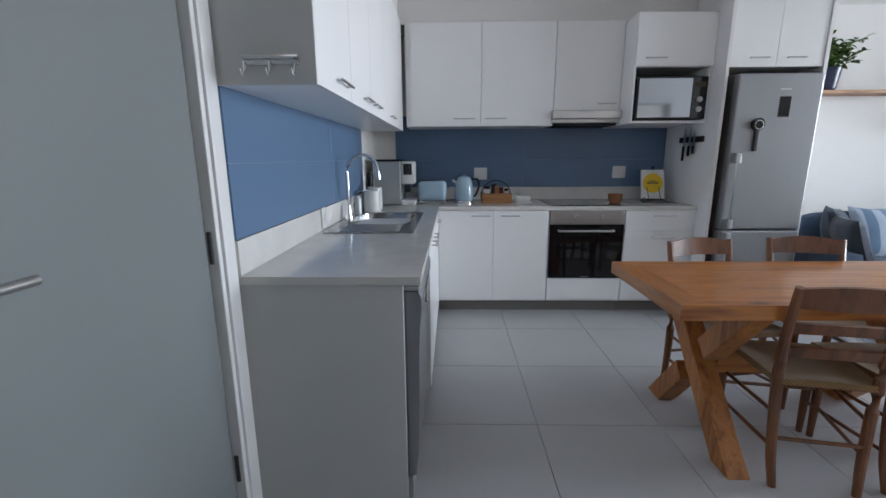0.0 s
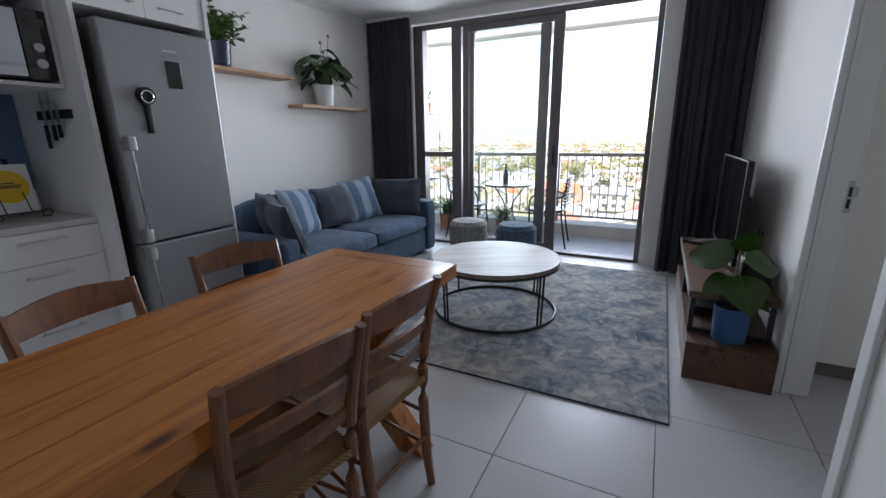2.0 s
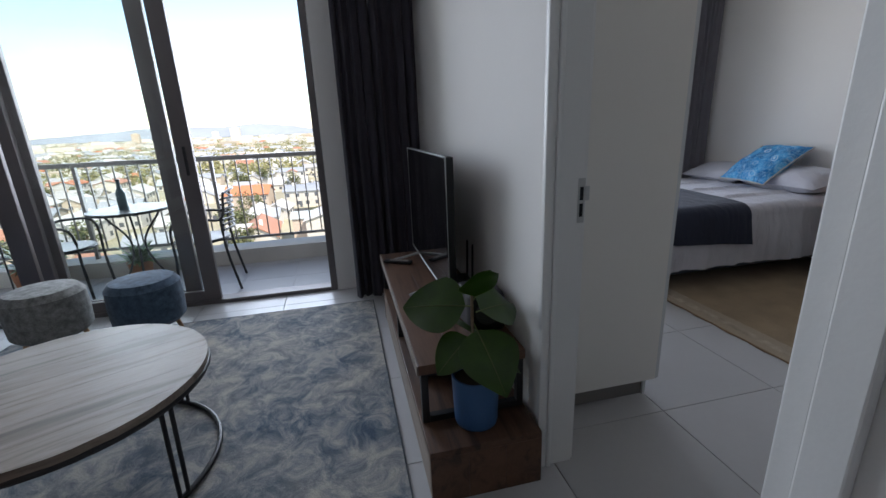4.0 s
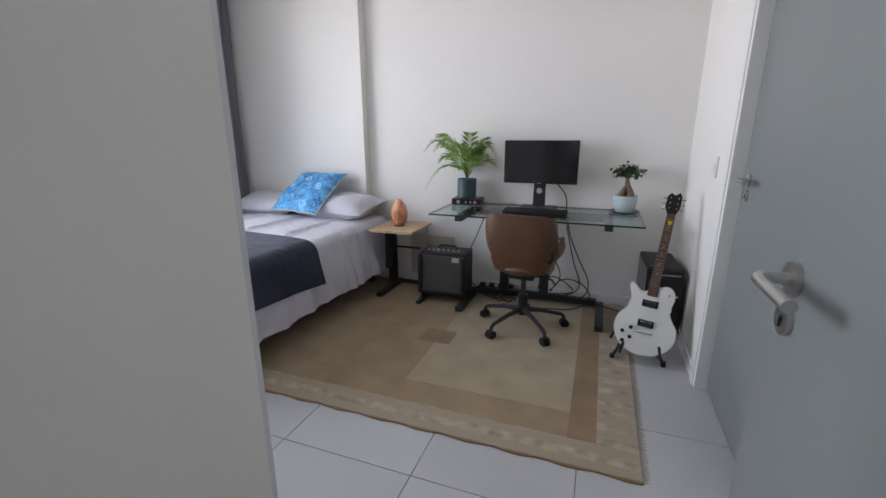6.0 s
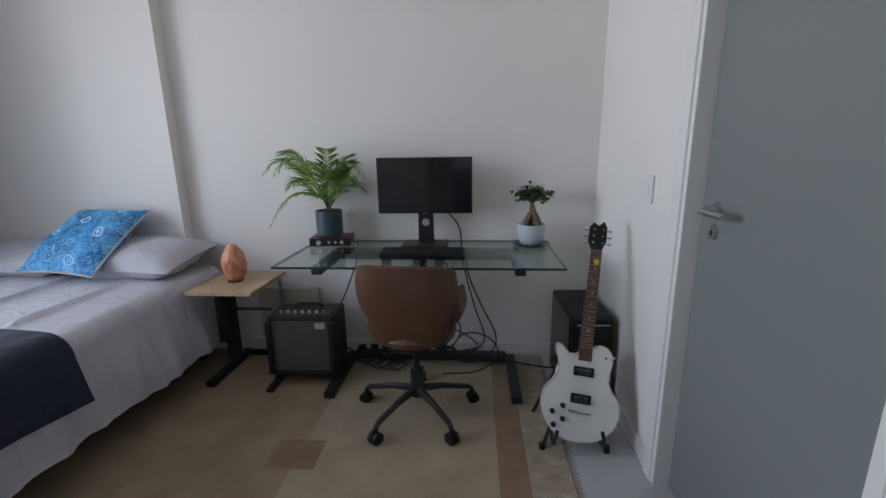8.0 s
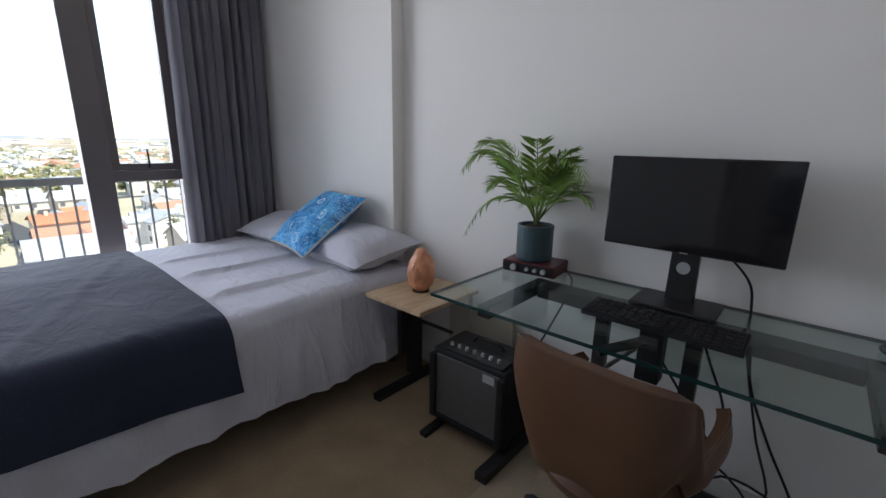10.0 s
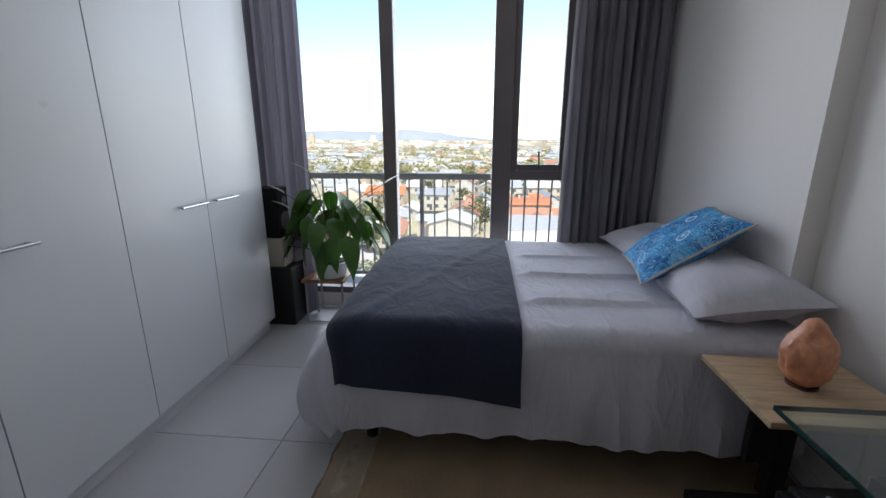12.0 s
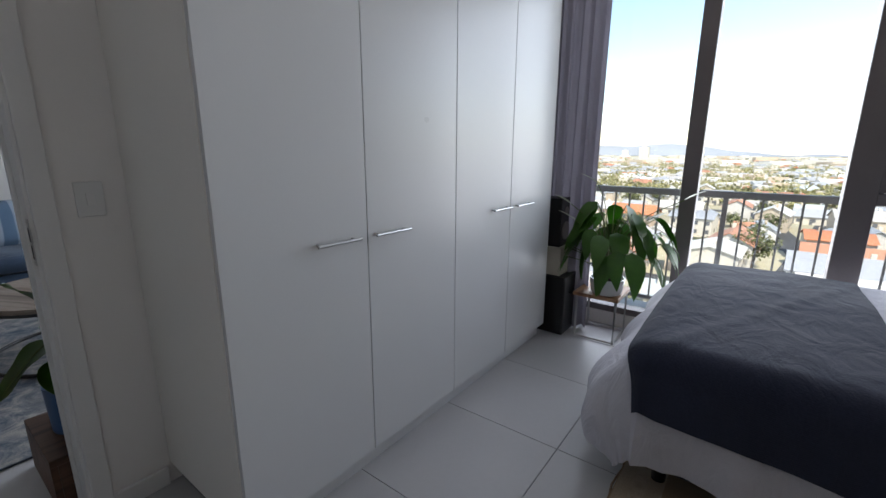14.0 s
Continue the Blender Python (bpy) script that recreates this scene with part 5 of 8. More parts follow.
ct = thing("coffee_table", (4.13, 2.23, 0.01), "round coffee table with weathered plank top and black hoop frame", "coffee table")
R = 0.47
for k in range(7):
    a, b = -R + 2 * R * k / 7, -R + 2 * R * (k + 1) / 7
    outline = [(math.sqrt(max(R * R - t * t, 0)), t) for t in (a + 0.0006 + (b - a - 0.0012) * j / 8 for j in range(9))]
    outline += [(-x, t) for x, t in outline[::-1]]
    keep = []
    for p in outline:
        if not keep or (Vector(p) - Vector(keep[-1])).length > 0.004:
            keep.append(p)
    if (Vector(keep[0]) - Vector(keep[-1])).length < 0.004:
        keep.pop()
    pl = part("plank", prism(keep, "z", 0.385, 0.412), MANGO, ct)
    pl.rotation_euler = (0, 0, radians(-62))
ring = lambda r, z: [(r * math.cos(a), r * math.sin(a), z) for a in (k * math.pi / 24 for k in range(48))]  # noqa: E731
part("top_hoop", tube(ring(R - 0.005, 0.376), 0.011, 8, closed=True), BLACK_METAL, ct)
part("floor_hoop", tube(ring(R - 0.02, 0.011), 0.011, 8, closed=True), BLACK_METAL, ct)
for a in (-28, 62, 152, 242):
    for da in (-2.2, 2.2) if a in (-28, 152, 242) else (0,):
        c, s = math.cos(radians(a + da)), math.sin(radians(a + da))
        part("leg", tube([((R - 0.02) * c, (R - 0.02) * s, 0.011), ((R - 0.006) * c, (R - 0.006) * s, 0.376)], 0.008), BLACK_METAL, ct)


def pouf(m, material, label):
    p = thing("pouf", m, label, "pouf", "poufs by the balcony door")
    part("seat", lathe([(0, 0.12), (0.17, 0.12), (0.2, 0.15), (0.205, 0.25), (0.2, 0.37), (0.17, 0.405), (0.09, 0.415), (0, 0.417)], seg=32), material, p)
    part("seam", tube([(0.2 * math.cos(a), 0.2 * math.sin(a), 0.365) for a in (k * math.pi / 16 for k in range(32))], 0.004, 6, closed=True), material, p)
    for k in range(4):
        a = math.pi / 4 + k * math.pi / 2
        part("leg", tube([(0.13 * math.cos(a), 0.13 * math.sin(a), 0.12), (0.165 * math.cos(a), 0.165 * math.sin(a), 0)], [0.017, 0.011], 10), SHELF_WOOD, p, "tapered wooden leg")
    return p


pouf((5.36, 2.98, 0.01), POUF_GREY, "round grey boucle pouf on wooden legs")
pouf((5.36, 2.45, 0.01), POUF_BLUE, "round blue boucle pouf on wooden legs")


def wall_shelf(x0, x1, z):
    s = thing("wall_shelf", ((x0 + x1) / 2, YN, z), "floating pale wooden wall shelf holding a potted plant", "shelf", "floating wall shelves")
    w = (x1 - x0) / 2
    part("board", bx(-w, -0.2, -0.028, w, -0.001, 0, 0.003), SHELF_WOOD, s)
    return s


wall_shelf(3.36, 4.34, 1.83)
wall_shelf(4.42, 5.42, 1.60)
p = thing("potted_plant", (3.66, 4.36, 1.83), "leafy variegated plant in a navy glazed pot on a shelf", "plant")
pot(p, [(0, 0), (0.07, 0), (0.08, 0.02), (0.1, 0.18), (0.092, 0.18), (0.076, 0.03), (0, 0.02)], POT_BLUE, 0.09, 0.168)
for k in range(34):
    a, r_, h = random.uniform(-2.6, 2.6), random.uniform(0.05, 0.25), random.uniform(0.2, 0.44)
    e = Vector((r_ * math.cos(a) * 1.15, max(-0.16, min(0.07, r_ * math.sin(a))), h))
    pts = curve_pts([(0, 0, 0.165), (e.x * 0.4, e.y * 0.4, h * 0.8), e], 8)
    bm = tube(pts, 0.0022, 5)
    for q in pts[3:]:
        for s in (-1, 1):
            blade(0.065, 0.034, 0.3, 0.2, 4, 0.6, bm, Matrix.Translation(q) @ pose(0, 0, 0, random.uniform(-30, 30), random.uniform(-40, 20), random.uniform(0, 360)))
    part("branch", bm, LEAF, p)
p = thing("potted_plant", (4.82, 4.36, 1.60), "glossy dark leafed plant with pink spathes in a white pot", "plant")
pot(p, [(0, 0), (0.078, 0), (0.086, 0.01), (0.115, 0.2), (0.105, 0.2), (0.08, 0.03), (0, 0.02)], POT_WHITE, 0.103, 0.185)
spots = []
for k in range(46):
    a = k * 2.4
    r_ = 0.03 + 0.17 * math.sqrt((k % 17) / 17)
    spots.append((r_ * math.cos(a) * 1.2, max(-0.15, min(0.03, r_ * math.sin(a) - 0.02)), 0.22 + 0.34 * random.random() * (1.15 - r_ * 3.0), random.uniform(0.75, 1.15)))
leaves_on_stems(p, spots, 0.165, 0.12, LEAF_DARK, 0.35, base=(0, 0, 0.185), pitch=12)
for x, z in ((-0.03, 0.58), (0.09, 0.66), (0.0, 0.5)):
    st = part("flower_stem", tube([(0, 0, 0.15), (x * 0.6, -0.02, z * 0.7), (x, -0.03, z)], 0.0025, 6), STEM, p)
    part("spathe", thicken(blade(0.035, 0.03, -0.2, 0.2, 6, 0.6, None, pose(x, -0.03, z, 0, -50, 200)), 0.001), PINK, st, "pink flower")

# ---- television corner ----
tv_u = thing("tv_unit", (4.45, 0.785, 0), "low reclaimed-wood television unit with black metal frame", "tv unit")
part("lower_top", bx(-0.785, -0.2, 0.185, 0.78, 0.2, 0.212, 0.002), ACACIA, tv_u)
for k in range(3):
    part("end_board", bx(-0.785, -0.2 + k * 0.1335, 0.0, -0.765, -0.0675 + k * 0.1335, 0.184, 0.001), ACACIA, tv_u)
part("end_board", bx(0.76, -0.2, 0.0, 0.78, 0.2, 0.184, 0.001), ACACIA, tv_u)
# Daylight on the fronts is put into their colour: paler wood than the ends.
for k in range(3):
    part("drawer_front", bx(-0.76 + k * 0.507, 0.18, 0.01, -0.257 + k * 0.507, 0.199, 0.182, 0.002), MANGO, tv_u, "drawer front in paler wood for the daylight on it")
part("back_board", bx(-0.764, -0.2, 0.0, 0.759, -0.185, 0.184), ACACIA, tv_u)
for k in range(3):
    part("top_plank", bx(-0.635, -0.2 + k * 0.1335, 0.412, 0.775, -0.0675 + k * 0.1335, 0.45, 0.002), ACACIA, tv_u)
part("top_edge", bx(-0.637, 0.2008, 0.411, 0.776, 0.206, 0.451, 0.001), MANGO, tv_u, "pale front edge")
for x in (-0.62, 0.06, 0.76):
    for y in (-0.18, 0.18):
        part("leg", bx(x - 0.0125, y - 0.0125, 0.213, x + 0.0125, y + 0.0125, 0.411), BLACK_METAL, tv_u)
    part("cross_bar", bx(x - 0.0125, -0.167, 0.2135, x + 0.0125, 0.167, 0.238), BLACK_METAL, tv_u)
for x0, x1, h, lab in ((0.15, 0.42, 0.06, "black set-top box on the lower shelf"), (-0.35, -0.08, 0.05, "black media player on the lower shelf"), (0.5, 0.7, 0.12, "black modem box on the lower shelf")):
    b = thing("media_box", (4.45 + (x0 + x1) / 2, 0.83, 0.2125), lab, "media box", "media boxes under the television")
    w = (x1 - x0) / 2
    part("case", bx(-w, -0.1, 0.004, w, 0.11, h, 0.004), BLACK, b)
    part("front_strip", bx(-w + 0.02, 0.1105, 0.01, w - 0.02, 0.112, h * 0.5), BLACK_GLASS, b)
tv = thing("television", pose(4.745, 0.752, 0.451, 0, 0, 0.5), "flat black television on splayed silver feet", "television")
part("panel", bx(-0.485, -0.028, 0.04, 0.485, 0.006, 0.672, 0.006), BLACK, tv)
part("screen", bx(-0.478, 0.0065, 0.055, 0.478, 0.009, 0.666, 0.0008), SCREEN, tv, "dark glossy screen")
part("bezel", tube([(-0.485, 0.008, 0.041), (-0.485, 0.008, 0.672), (0.485, 0.008, 0.672), (0.485, 0.008, 0.041)], 0.0035, 6, closed=True), SILVER_PLASTIC, tv, "thin silver bezel")
part("rear_housing", bx(-0.32, -0.07, 0.1, 0.32, -0.0285, 0.45, 0.015), BLACK, tv)
for s in (-1, 1):
    part("foot", tube([(s * 0.3, 0.165, 0.008), (s * 0.28, 0.0, 0.045), (s * 0.27, -0.1, 0.008)], 0.0085, 8), SILVER_PLASTIC, tv, "splayed silver foot")
rt = thing("wifi_router", (4.5, 0.632, 0.451), "black wireless router with upright aerials", "router")
part("case", bx(-0.1, -0.05, 0.0, 0.1, 0.035, 0.035, 0.006), BLACK, rt)
for x in (-0.08, 0.01):
    part("aerial", tube([(x, -0.03, 0.03), (x, -0.035, 0.24)], [0.006, 0.0045], 8), BLACK, rt)
spk = thing("speaker", (4.06, 0.675, 0.451), "small black rounded speaker on the television unit", "speaker")
part("cabinet", rounded_block(-0.09, -0.075, 0.0, 0.09, 0.075, 0.17, 0.02), BLACK, spk)
part("grille", cyl((-0.0895, 0, 0.09), (-0.0925, 0, 0.09), 0.05, seg=24), AMP_CLOTH, spk)
rm = thing("remote_control", pose(5.0, 0.9, 0.451, 0, 0, 60), "black remote control on the television unit", "remote control")
part("body", bx(-0.09, -0.022, 0, 0.09, 0.022, 0.018, 0.006), BLACK, rm)
part("keypad", bx(-0.07, -0.015, 0.0182, 0.05, 0.015, 0.0195), PLINTH, rm)

p = thing("fiddle_leaf_plant", (3.795, 0.785, 0.2125), "young fiddle-leaf fig with broad leaves in a blue pot", "plant")
pot(p, [(0, 0), (0.075, 0), (0.078, 0.01), (0.085, 0.19), (0.078, 0.19), (0.07, 0.03), (0, 0.02)], POT_BRIGHT, 0.077, 0.175)
part("trunk", tube(curve_pts([(0, 0, 0.17), (-0.012, 0.01, 0.3), (-0.01, 0.01, 0.5)], 8), 0.0055), BARK, p)
for x, y, z, roll_, pit, yaw, ln in ((0.0, 0.03, 0.45, -42, 2, 62, 0.235), (-0.02, 0.0, 0.49, 0, -58, 190, 0.16), (-0.01, -0.02, 0.43, 38, 5, -60, 0.2), (-0.03, 0.0, 0.37, 10, 34, 192, 0.23), (-0.03, 0.03, 0.35, -20, 25, 118, 0.16), (0.02, -0.01, 0.33, 20, 15, -20, 0.2), (0.0, -0.02, 0.3, 10, 30, 250, 0.18)):
    q = pose(x, y, z, roll_, pit, yaw)
    lf = part("leaf", thicken(blade(ln, ln * 0.88, 0.16, 0.14, 12, 0.72, None, None, 0.007), 0.0016), LEAF_FIG, p, "broad glossy leaf")
    lf.matrix_local = q
    part("midrib", tube([(ln * t, 0, 0.0016 - 0.16 * ln * t * t) for t in (-0.12, 0.0, 0.25, 0.5, 0.75, 0.95)], [0.003, 0.0028, 0.0024, 0.002, 0.0015, 0.0008], 5), STEM, lf, "pale green midrib")


def curtain(name, x, y0, y1, z0, z1, material, label, amp=0.05, waves=7, seed=0):
    """A heavy pleated curtain hanging along y; pleats deepen and wander towards the hem."""

    def place(u, v):
        y = y0 + (y1 - y0) * u
        ph = u * waves * 2 * math.pi + 1.3 * math.sin(u * 5 + seed) + 0.5 * math.sin(v * 3 + seed + 2 * u) + 0.8 * noise.noise(Vector((u * 6, v * 0.8, seed)))
        a = amp * (0.5 + 0.5 * (1 - v) ** 1.5) * (0.75 + 0.45 * noise.noise(Vector((u * 9, v * 0.5, seed + 5))) + 0.2 * math.sin(u * 11 + seed))
        return (a * math.sin(ph) + 0.35 * a * math.sin(2.3 * ph + v * 2), y + 0.3 * a * math.cos(ph), z0 + (z1 - z0) * v)

    c = thing(name, (x, 0, 0), label, "curtain")
    part("drape", thicken(sheet(waves * 16, 16, place), 0.003), material, c)
    part("track", bx(-0.02, y0 - 0.02, z1 + 0.003, 0.02, y1 + 0.02, z1 + 0.03, 0.002), TRIM, c, "white ceiling track")
    return c


curtain("curtain", 5.62, 0.61, 1.15, 0.02, 2.565, CURTAIN, "long charcoal pleated curtain beside the balcony door", 0.055, 8, 1)
curtain("curtain", 5.72, 3.86, 4.44, 0.02, 2.565, CURTAIN, "long charcoal pleated curtain in the sofa corner", 0.035, 7, 2)
curtain("curtain", 6.47, -2.7, -2.1, 0.02, 2.565, CURTAIN_B, "long grey pleated curtain beside the bed", 0.065, 9, 3)
curtain("curtain", 6.45, -0.36, 0.06, 0.02, 2.565, CURTAIN_B, "long grey pleated curtain behind the plant", 0.05, 5, 4)

# ---- balcony ----
bal = walls("floor_balcony", [(6.0, 1.24, -0.12, 7.35, 4.8, -0.034)], GROUT, "pale grey tiled balcony floor")
walls("balcony_kerb", [(7.02, 1.24, -0.034, 7.32, 4.8, 0.12)], PLASTER, "plastered balcony kerb")
walls("wall_balcony_south", [(6.0, 1.1, -0.12, 7.32, 1.24, 2.9)], PLASTER)
walls("wall_balcony_north", [(6.0, 4.8, -0.12, 7.32, 4.95, 2.9)], PLASTER)
walls("ceiling_balcony", [(6.0, 1.1, 2.6, 7.5, 4.95, 2.85)], CEIL)
walls("wall_outside", [(6.0, 4.62, 0, 6.1, 4.8, 2.6), (6.78, 0.44, 0, 6.85, 1.1, 2.6)], PLASTER)


def railing(name, x, y0, y1, z0, z1, step, label):
    r_ = thing(name, (x, y0, z0), label, "railing")
    L, h = y1 - y0, z1 - z0
    part("top_rail", bx(-0.028, 0, h - 0.045, 0.028, L, h, 0.004), RAIL, r_)
    part("bottom_rail", bx(-0.012, 0, 0.07, 0.012, L, 0.095), RAIL, r_)
    n = int(L / step)
    for k in range(1, n):
        y = L * k / n
        part("baluster", bx(-0.006, y - 0.006, 0.0955, 0.006, y + 0.006, h - 0.0455), RAIL, r_)
    m_ = max(2, round(L / 1.3))
    for k in range(m_ + 1):
        y = 0.02 + (L - 0.04) * k / m_
        part("post", bx(-0.02, y - 0.015, 0, 0.02, y + 0.015, h - 0.0455), RAIL, r_)
    return r_


railing("balcony_railing", 7.2, 1.245, 4.795, 0.12, 1.05, 0.105, "dark painted steel balcony railing with upright bars")
railing("window_railing", 6.92, -2.3, 0.15, 0.1, 1.02, 0.1, "dark painted steel railing outside the bedroom window")
walls("balcony_ledge", [(6.78, -2.35, -0.12, 7.05, 0.2, 0.1)], PLASTER, "plastered ledge outside the window")

bt_ = thing("bistro_table", (6.5, 2.92, -0.03), "round black bistro table on the balcony", "table")
part("tabletop", lathe([(0, 0.7), (0.3, 0.7), (0.305, 0.71), (0.3, 0.722), (0, 0.722)], seg=36), BLACK_METAL, bt_)
for k in range(3):
    a = k * 2.094 + 0.5
    part("leg", tube(curve_pts([(0.22 * math.cos(a), 0.22 * math.sin(a), 0.7), (0.05 * math.cos(a), 0.05 * math.sin(a), 0.4), (0.24 * math.cos(a), 0.24 * math.sin(a), 0.005)], 10), 0.009), BLACK_METAL, bt_)
vs = thing("bottle", (6.45, 2.94, 0.692), "green glass bottle standing on the bistro table", "bottle")
part("body", lathe([(0, 0), (0.035, 0), (0.036, 0.13), (0.014, 0.19), (0.014, 0.23), (0, 0.23)], seg=18), POT_TEAL, vs)
part("cap", lathe([(0, 0.231), (0.016, 0.231), (0.016, 0.245), (0, 0.245)], seg=14), BLACK, vs)


def bistro_chair(m):
    c = thing("bistro_chair", m, "black steel bistro chair with woven back on the balcony", "chair", "balcony chairs")
    for s in (-1, 1):
        part("side_frame", tube(curve_pts([(s * 0.22, 0.2, 0), (s * 0.21, 0.18, 0.3), (s * 0.22, 0.16, 0.6), (s * 0.24, -0.05, 0.63), (s * 0.21, -0.2, 0.62), (s * 0.19, -0.24, 0.82)], 22), 0.011), BLACK_METAL, c)
        part("rear_leg", tube(curve_pts([(s * 0.2, -0.19, 0.62), (s * 0.21, -0.2, 0.35), (s * 0.22, -0.26, 0)], 8), 0.011), BLACK_METAL, c)
    part("seat", lathe([(0, 0.42), (0.21, 0.42), (0.22, 0.432), (0.21, 0.445), (0, 0.44)], seg=28), BLACK, c)
    part("top_bar", tube(curve_pts([(-0.19, -0.24, 0.82), (0, -0.29, 0.84), (0.19, -0.24, 0.82)], 8), 0.011), BLACK_METAL, c)
    for k in range(7):
        z = 0.52 + 0.042 * k
        part("woven_band", tube(curve_pts([(-0.19, -0.2 - 0.05 * (z - 0.5), z), (0, -0.26 - 0.07 * (z - 0.5), z), (0.19, -0.2 - 0.05 * (z - 0.5), z)], 8), 0.009, 6), BLACK, c)
    return c


bc = bistro_chair(pose(6.44, 2.4, -0.03, 0, 0, 6))
copy_thing(bc, pose(6.5, 3.46, -0.03, 0, 0, 185))
ps = thing("plant_stand", (6.36, 4.2, -0.03), "tall black wire plant stand with four shelves", "plant stand")
for x in (-0.18, 0.18):
    for y in (-0.28, 0.28):
        part("upright", tube([(x, y, 0), (x, y, 1.62)], 0.007, 6), BLACK_METAL, ps)
for z in (0.35, 0.75, 1.15, 1.6):
    s = part("shelf", tube([(-0.18, -0.28, z), (0.18, -0.28, z), (0.18, 0.28, z), (-0.18, 0.28, z)], 0.006, 6, closed=True), BLACK_METAL, ps)
    for k in range(7):
        x = -0.15 + 0.05 * k
        part("wire", tube([(x, -0.28, z), (x, 0.28, z)], 0.003, 5), BLACK_METAL, s)
for x, y, z, r_, m_, hh in ((0.0, -0.18, 1.61, 0.07, TERRACOTTA, 0.26), (-0.02, 0.12, 1.61, 0.06, POT_WHITE, 0.16), (0.02, -0.15, 1.16, 0.06, POT_BLUE, 0.2), (0.0, 0.1, 1.16, 0.055, TERRACOTTA, 0.18), (0.0, -0.15, 0.76, 0.06, TERRACOTTA, 0.2), (0.0, 0.12, 0.76, 0.06, POT_WHITE, 0.22), (0, -0.12, 0.36, 0.08, TERRACOTTA, 0.25)):
    q = thing("potted_plant", (6.36 + x, 4.2 + y, z - 0.023), "small potted plant on the wire balcony stand", "plant", "plants on the balcony stand")
    pot(q, [(0, 0), (r_ * 0.75, 0), (r_, r_ * 1.7), (r_ * 0.9, r_ * 1.7), (r_ * 0.7, 0.02), (0, 0.015)], m_, r_ * 0.9, r_ * 1.5)
    bm = bmesh.new()
    for k in range(16):
        blade(hh * random.uniform(0.6, 1), 0.03, 0.4, 0.2, 5, 0.6, bm, Matrix.Translation((0, 0, r_ * 1.5)) @ pose(0, 0, 0, 0, random.uniform(-88, -40), random.uniform(0, 360)))
    part("leaves", bm, LEAF, q)
for x, y, s_ in ((6.75, 3.9, 1.0), (6.85, 3.1, 0.75)):
    q = thing("potted_plant", (x, y, -0.03), "leafy plant in a terracotta pot on the balcony floor", "plant")
    pot(q, [(0, 0), (0.1 * s_, 0), (0.14 * s_, 0.24 * s_), (0.125 * s_, 0.24 * s_), (0.09 * s_, 0.03), (0, 0.02)], TERRACOTTA, 0.125 * s_, 0.22 * s_)
    bm = bmesh.new()
    for k in range(60):
        blade(0.32 * s_ * random.uniform(0.6, 1), 0.06 * s_, 0.5, 0.2, 5, 0.6, bm, Matrix.Translation((random.uniform(-0.05, 0.05), random.uniform(-0.05, 0.05), 0.22 * s_)) @ pose(0, 0, 0, 0, random.uniform(-88, -25), random.uniform(0, 360)))
    part("leaves", bm, LEAF, q)

# ---- bedroom ----
WY = -0.15
edges = [3.976, 4.51, 5.06, 5.59, 6.15]
wd = thing("wardrobe", (5.06, WY, 0), "built-in pale grey wardrobe with four tall doors and bar handles", "wardrobe")
part("carcass", bx(3.995 - 5.06, 0.02, 0.09, 1.088, 0.588, 2.599), WARDROBE, wd)
part("plinth", bx(4.0 - 5.06, 0.045, 0, 1.085, 0.06, 0.089), WARDROBE, wd, "recessed plinth")
part("plinth", bx(4.01 - 5.06, 0.061, 0, 4.025 - 5.06, 0.588, 0.089), PLINTH, wd, "recessed plinth")
part("side_panel", bx(3.975 - 5.06, 0.0195, 0.09, 3.994 - 5.06, 0.588, 2.599, 0.001), SIDE_PANEL, wd, "warm white side panel")
hx = [(4.275, 4.455), (4.53, 4.715), (5.37, 5.56), (5.63, 5.83)]
for a, b, (h0, h1) in zip(edges, edges[1:], hx):
    f = part("door", bx(a - 5.06 + 0.002, 0.0, 0.092, b - 5.06 - 0.002, 0.019, 2.598, 0.0015), WARDROBE, wd)
    bar_handle(f, (h0 - 5.06, 0.0, 0.975), (h1 - 5.06, 0.0, 0.975), (0, -0.028, 0), 0.006)


def fold(s, lo, hi, r):
    """Where a cloth of plan length s lies: over the edge at lo or hi it turns down round radius r."""
    if s < lo:
        d, sign, e = lo - s, -1, lo
    elif s > hi:
        d, sign, e = s - hi, 1, hi
    else:
        return s, 0.0
    if d < r * math.pi / 2:
        return e + sign * r * math.sin(d / r), r - r * math.cos(d / r)
    return e + sign * r, r + d - r * math.pi / 2


def corner(s, t, cx, cy, r):
    """The cloth at a mattress corner falls away round it."""
    far = math.hypot(s - cx, t - cy)
    out, drop = fold(far, -1.0, 0.0, r)
    ux, uy = (s - cx) / far, (t - cy) / far
    return cx + ux * out, cy + uy * out, drop * ux * ux, drop * uy * uy


bed = thing("bed", (5.78, -1.85, 0), "double bed made up with a lilac-white duvet on a dark base", "bed")
part("base", bx(-0.72, -0.9, 0.1, 0.74, 0.86, 0.32, 0.01), SOFA_DARK, bed, "dark fabric bed base")
for x in (-0.64, 0.66):
    for y in (-0.8, 0.76):
        part("leg", cyl((x, y, 0), (x, y, 0.1), 0.025, 0.03, 12), BLACK, bed)
part("mattress", rounded_block(-0.74, -0.91, 0.321, 0.75, 0.88, 0.55, 0.05), DUVET, bed)


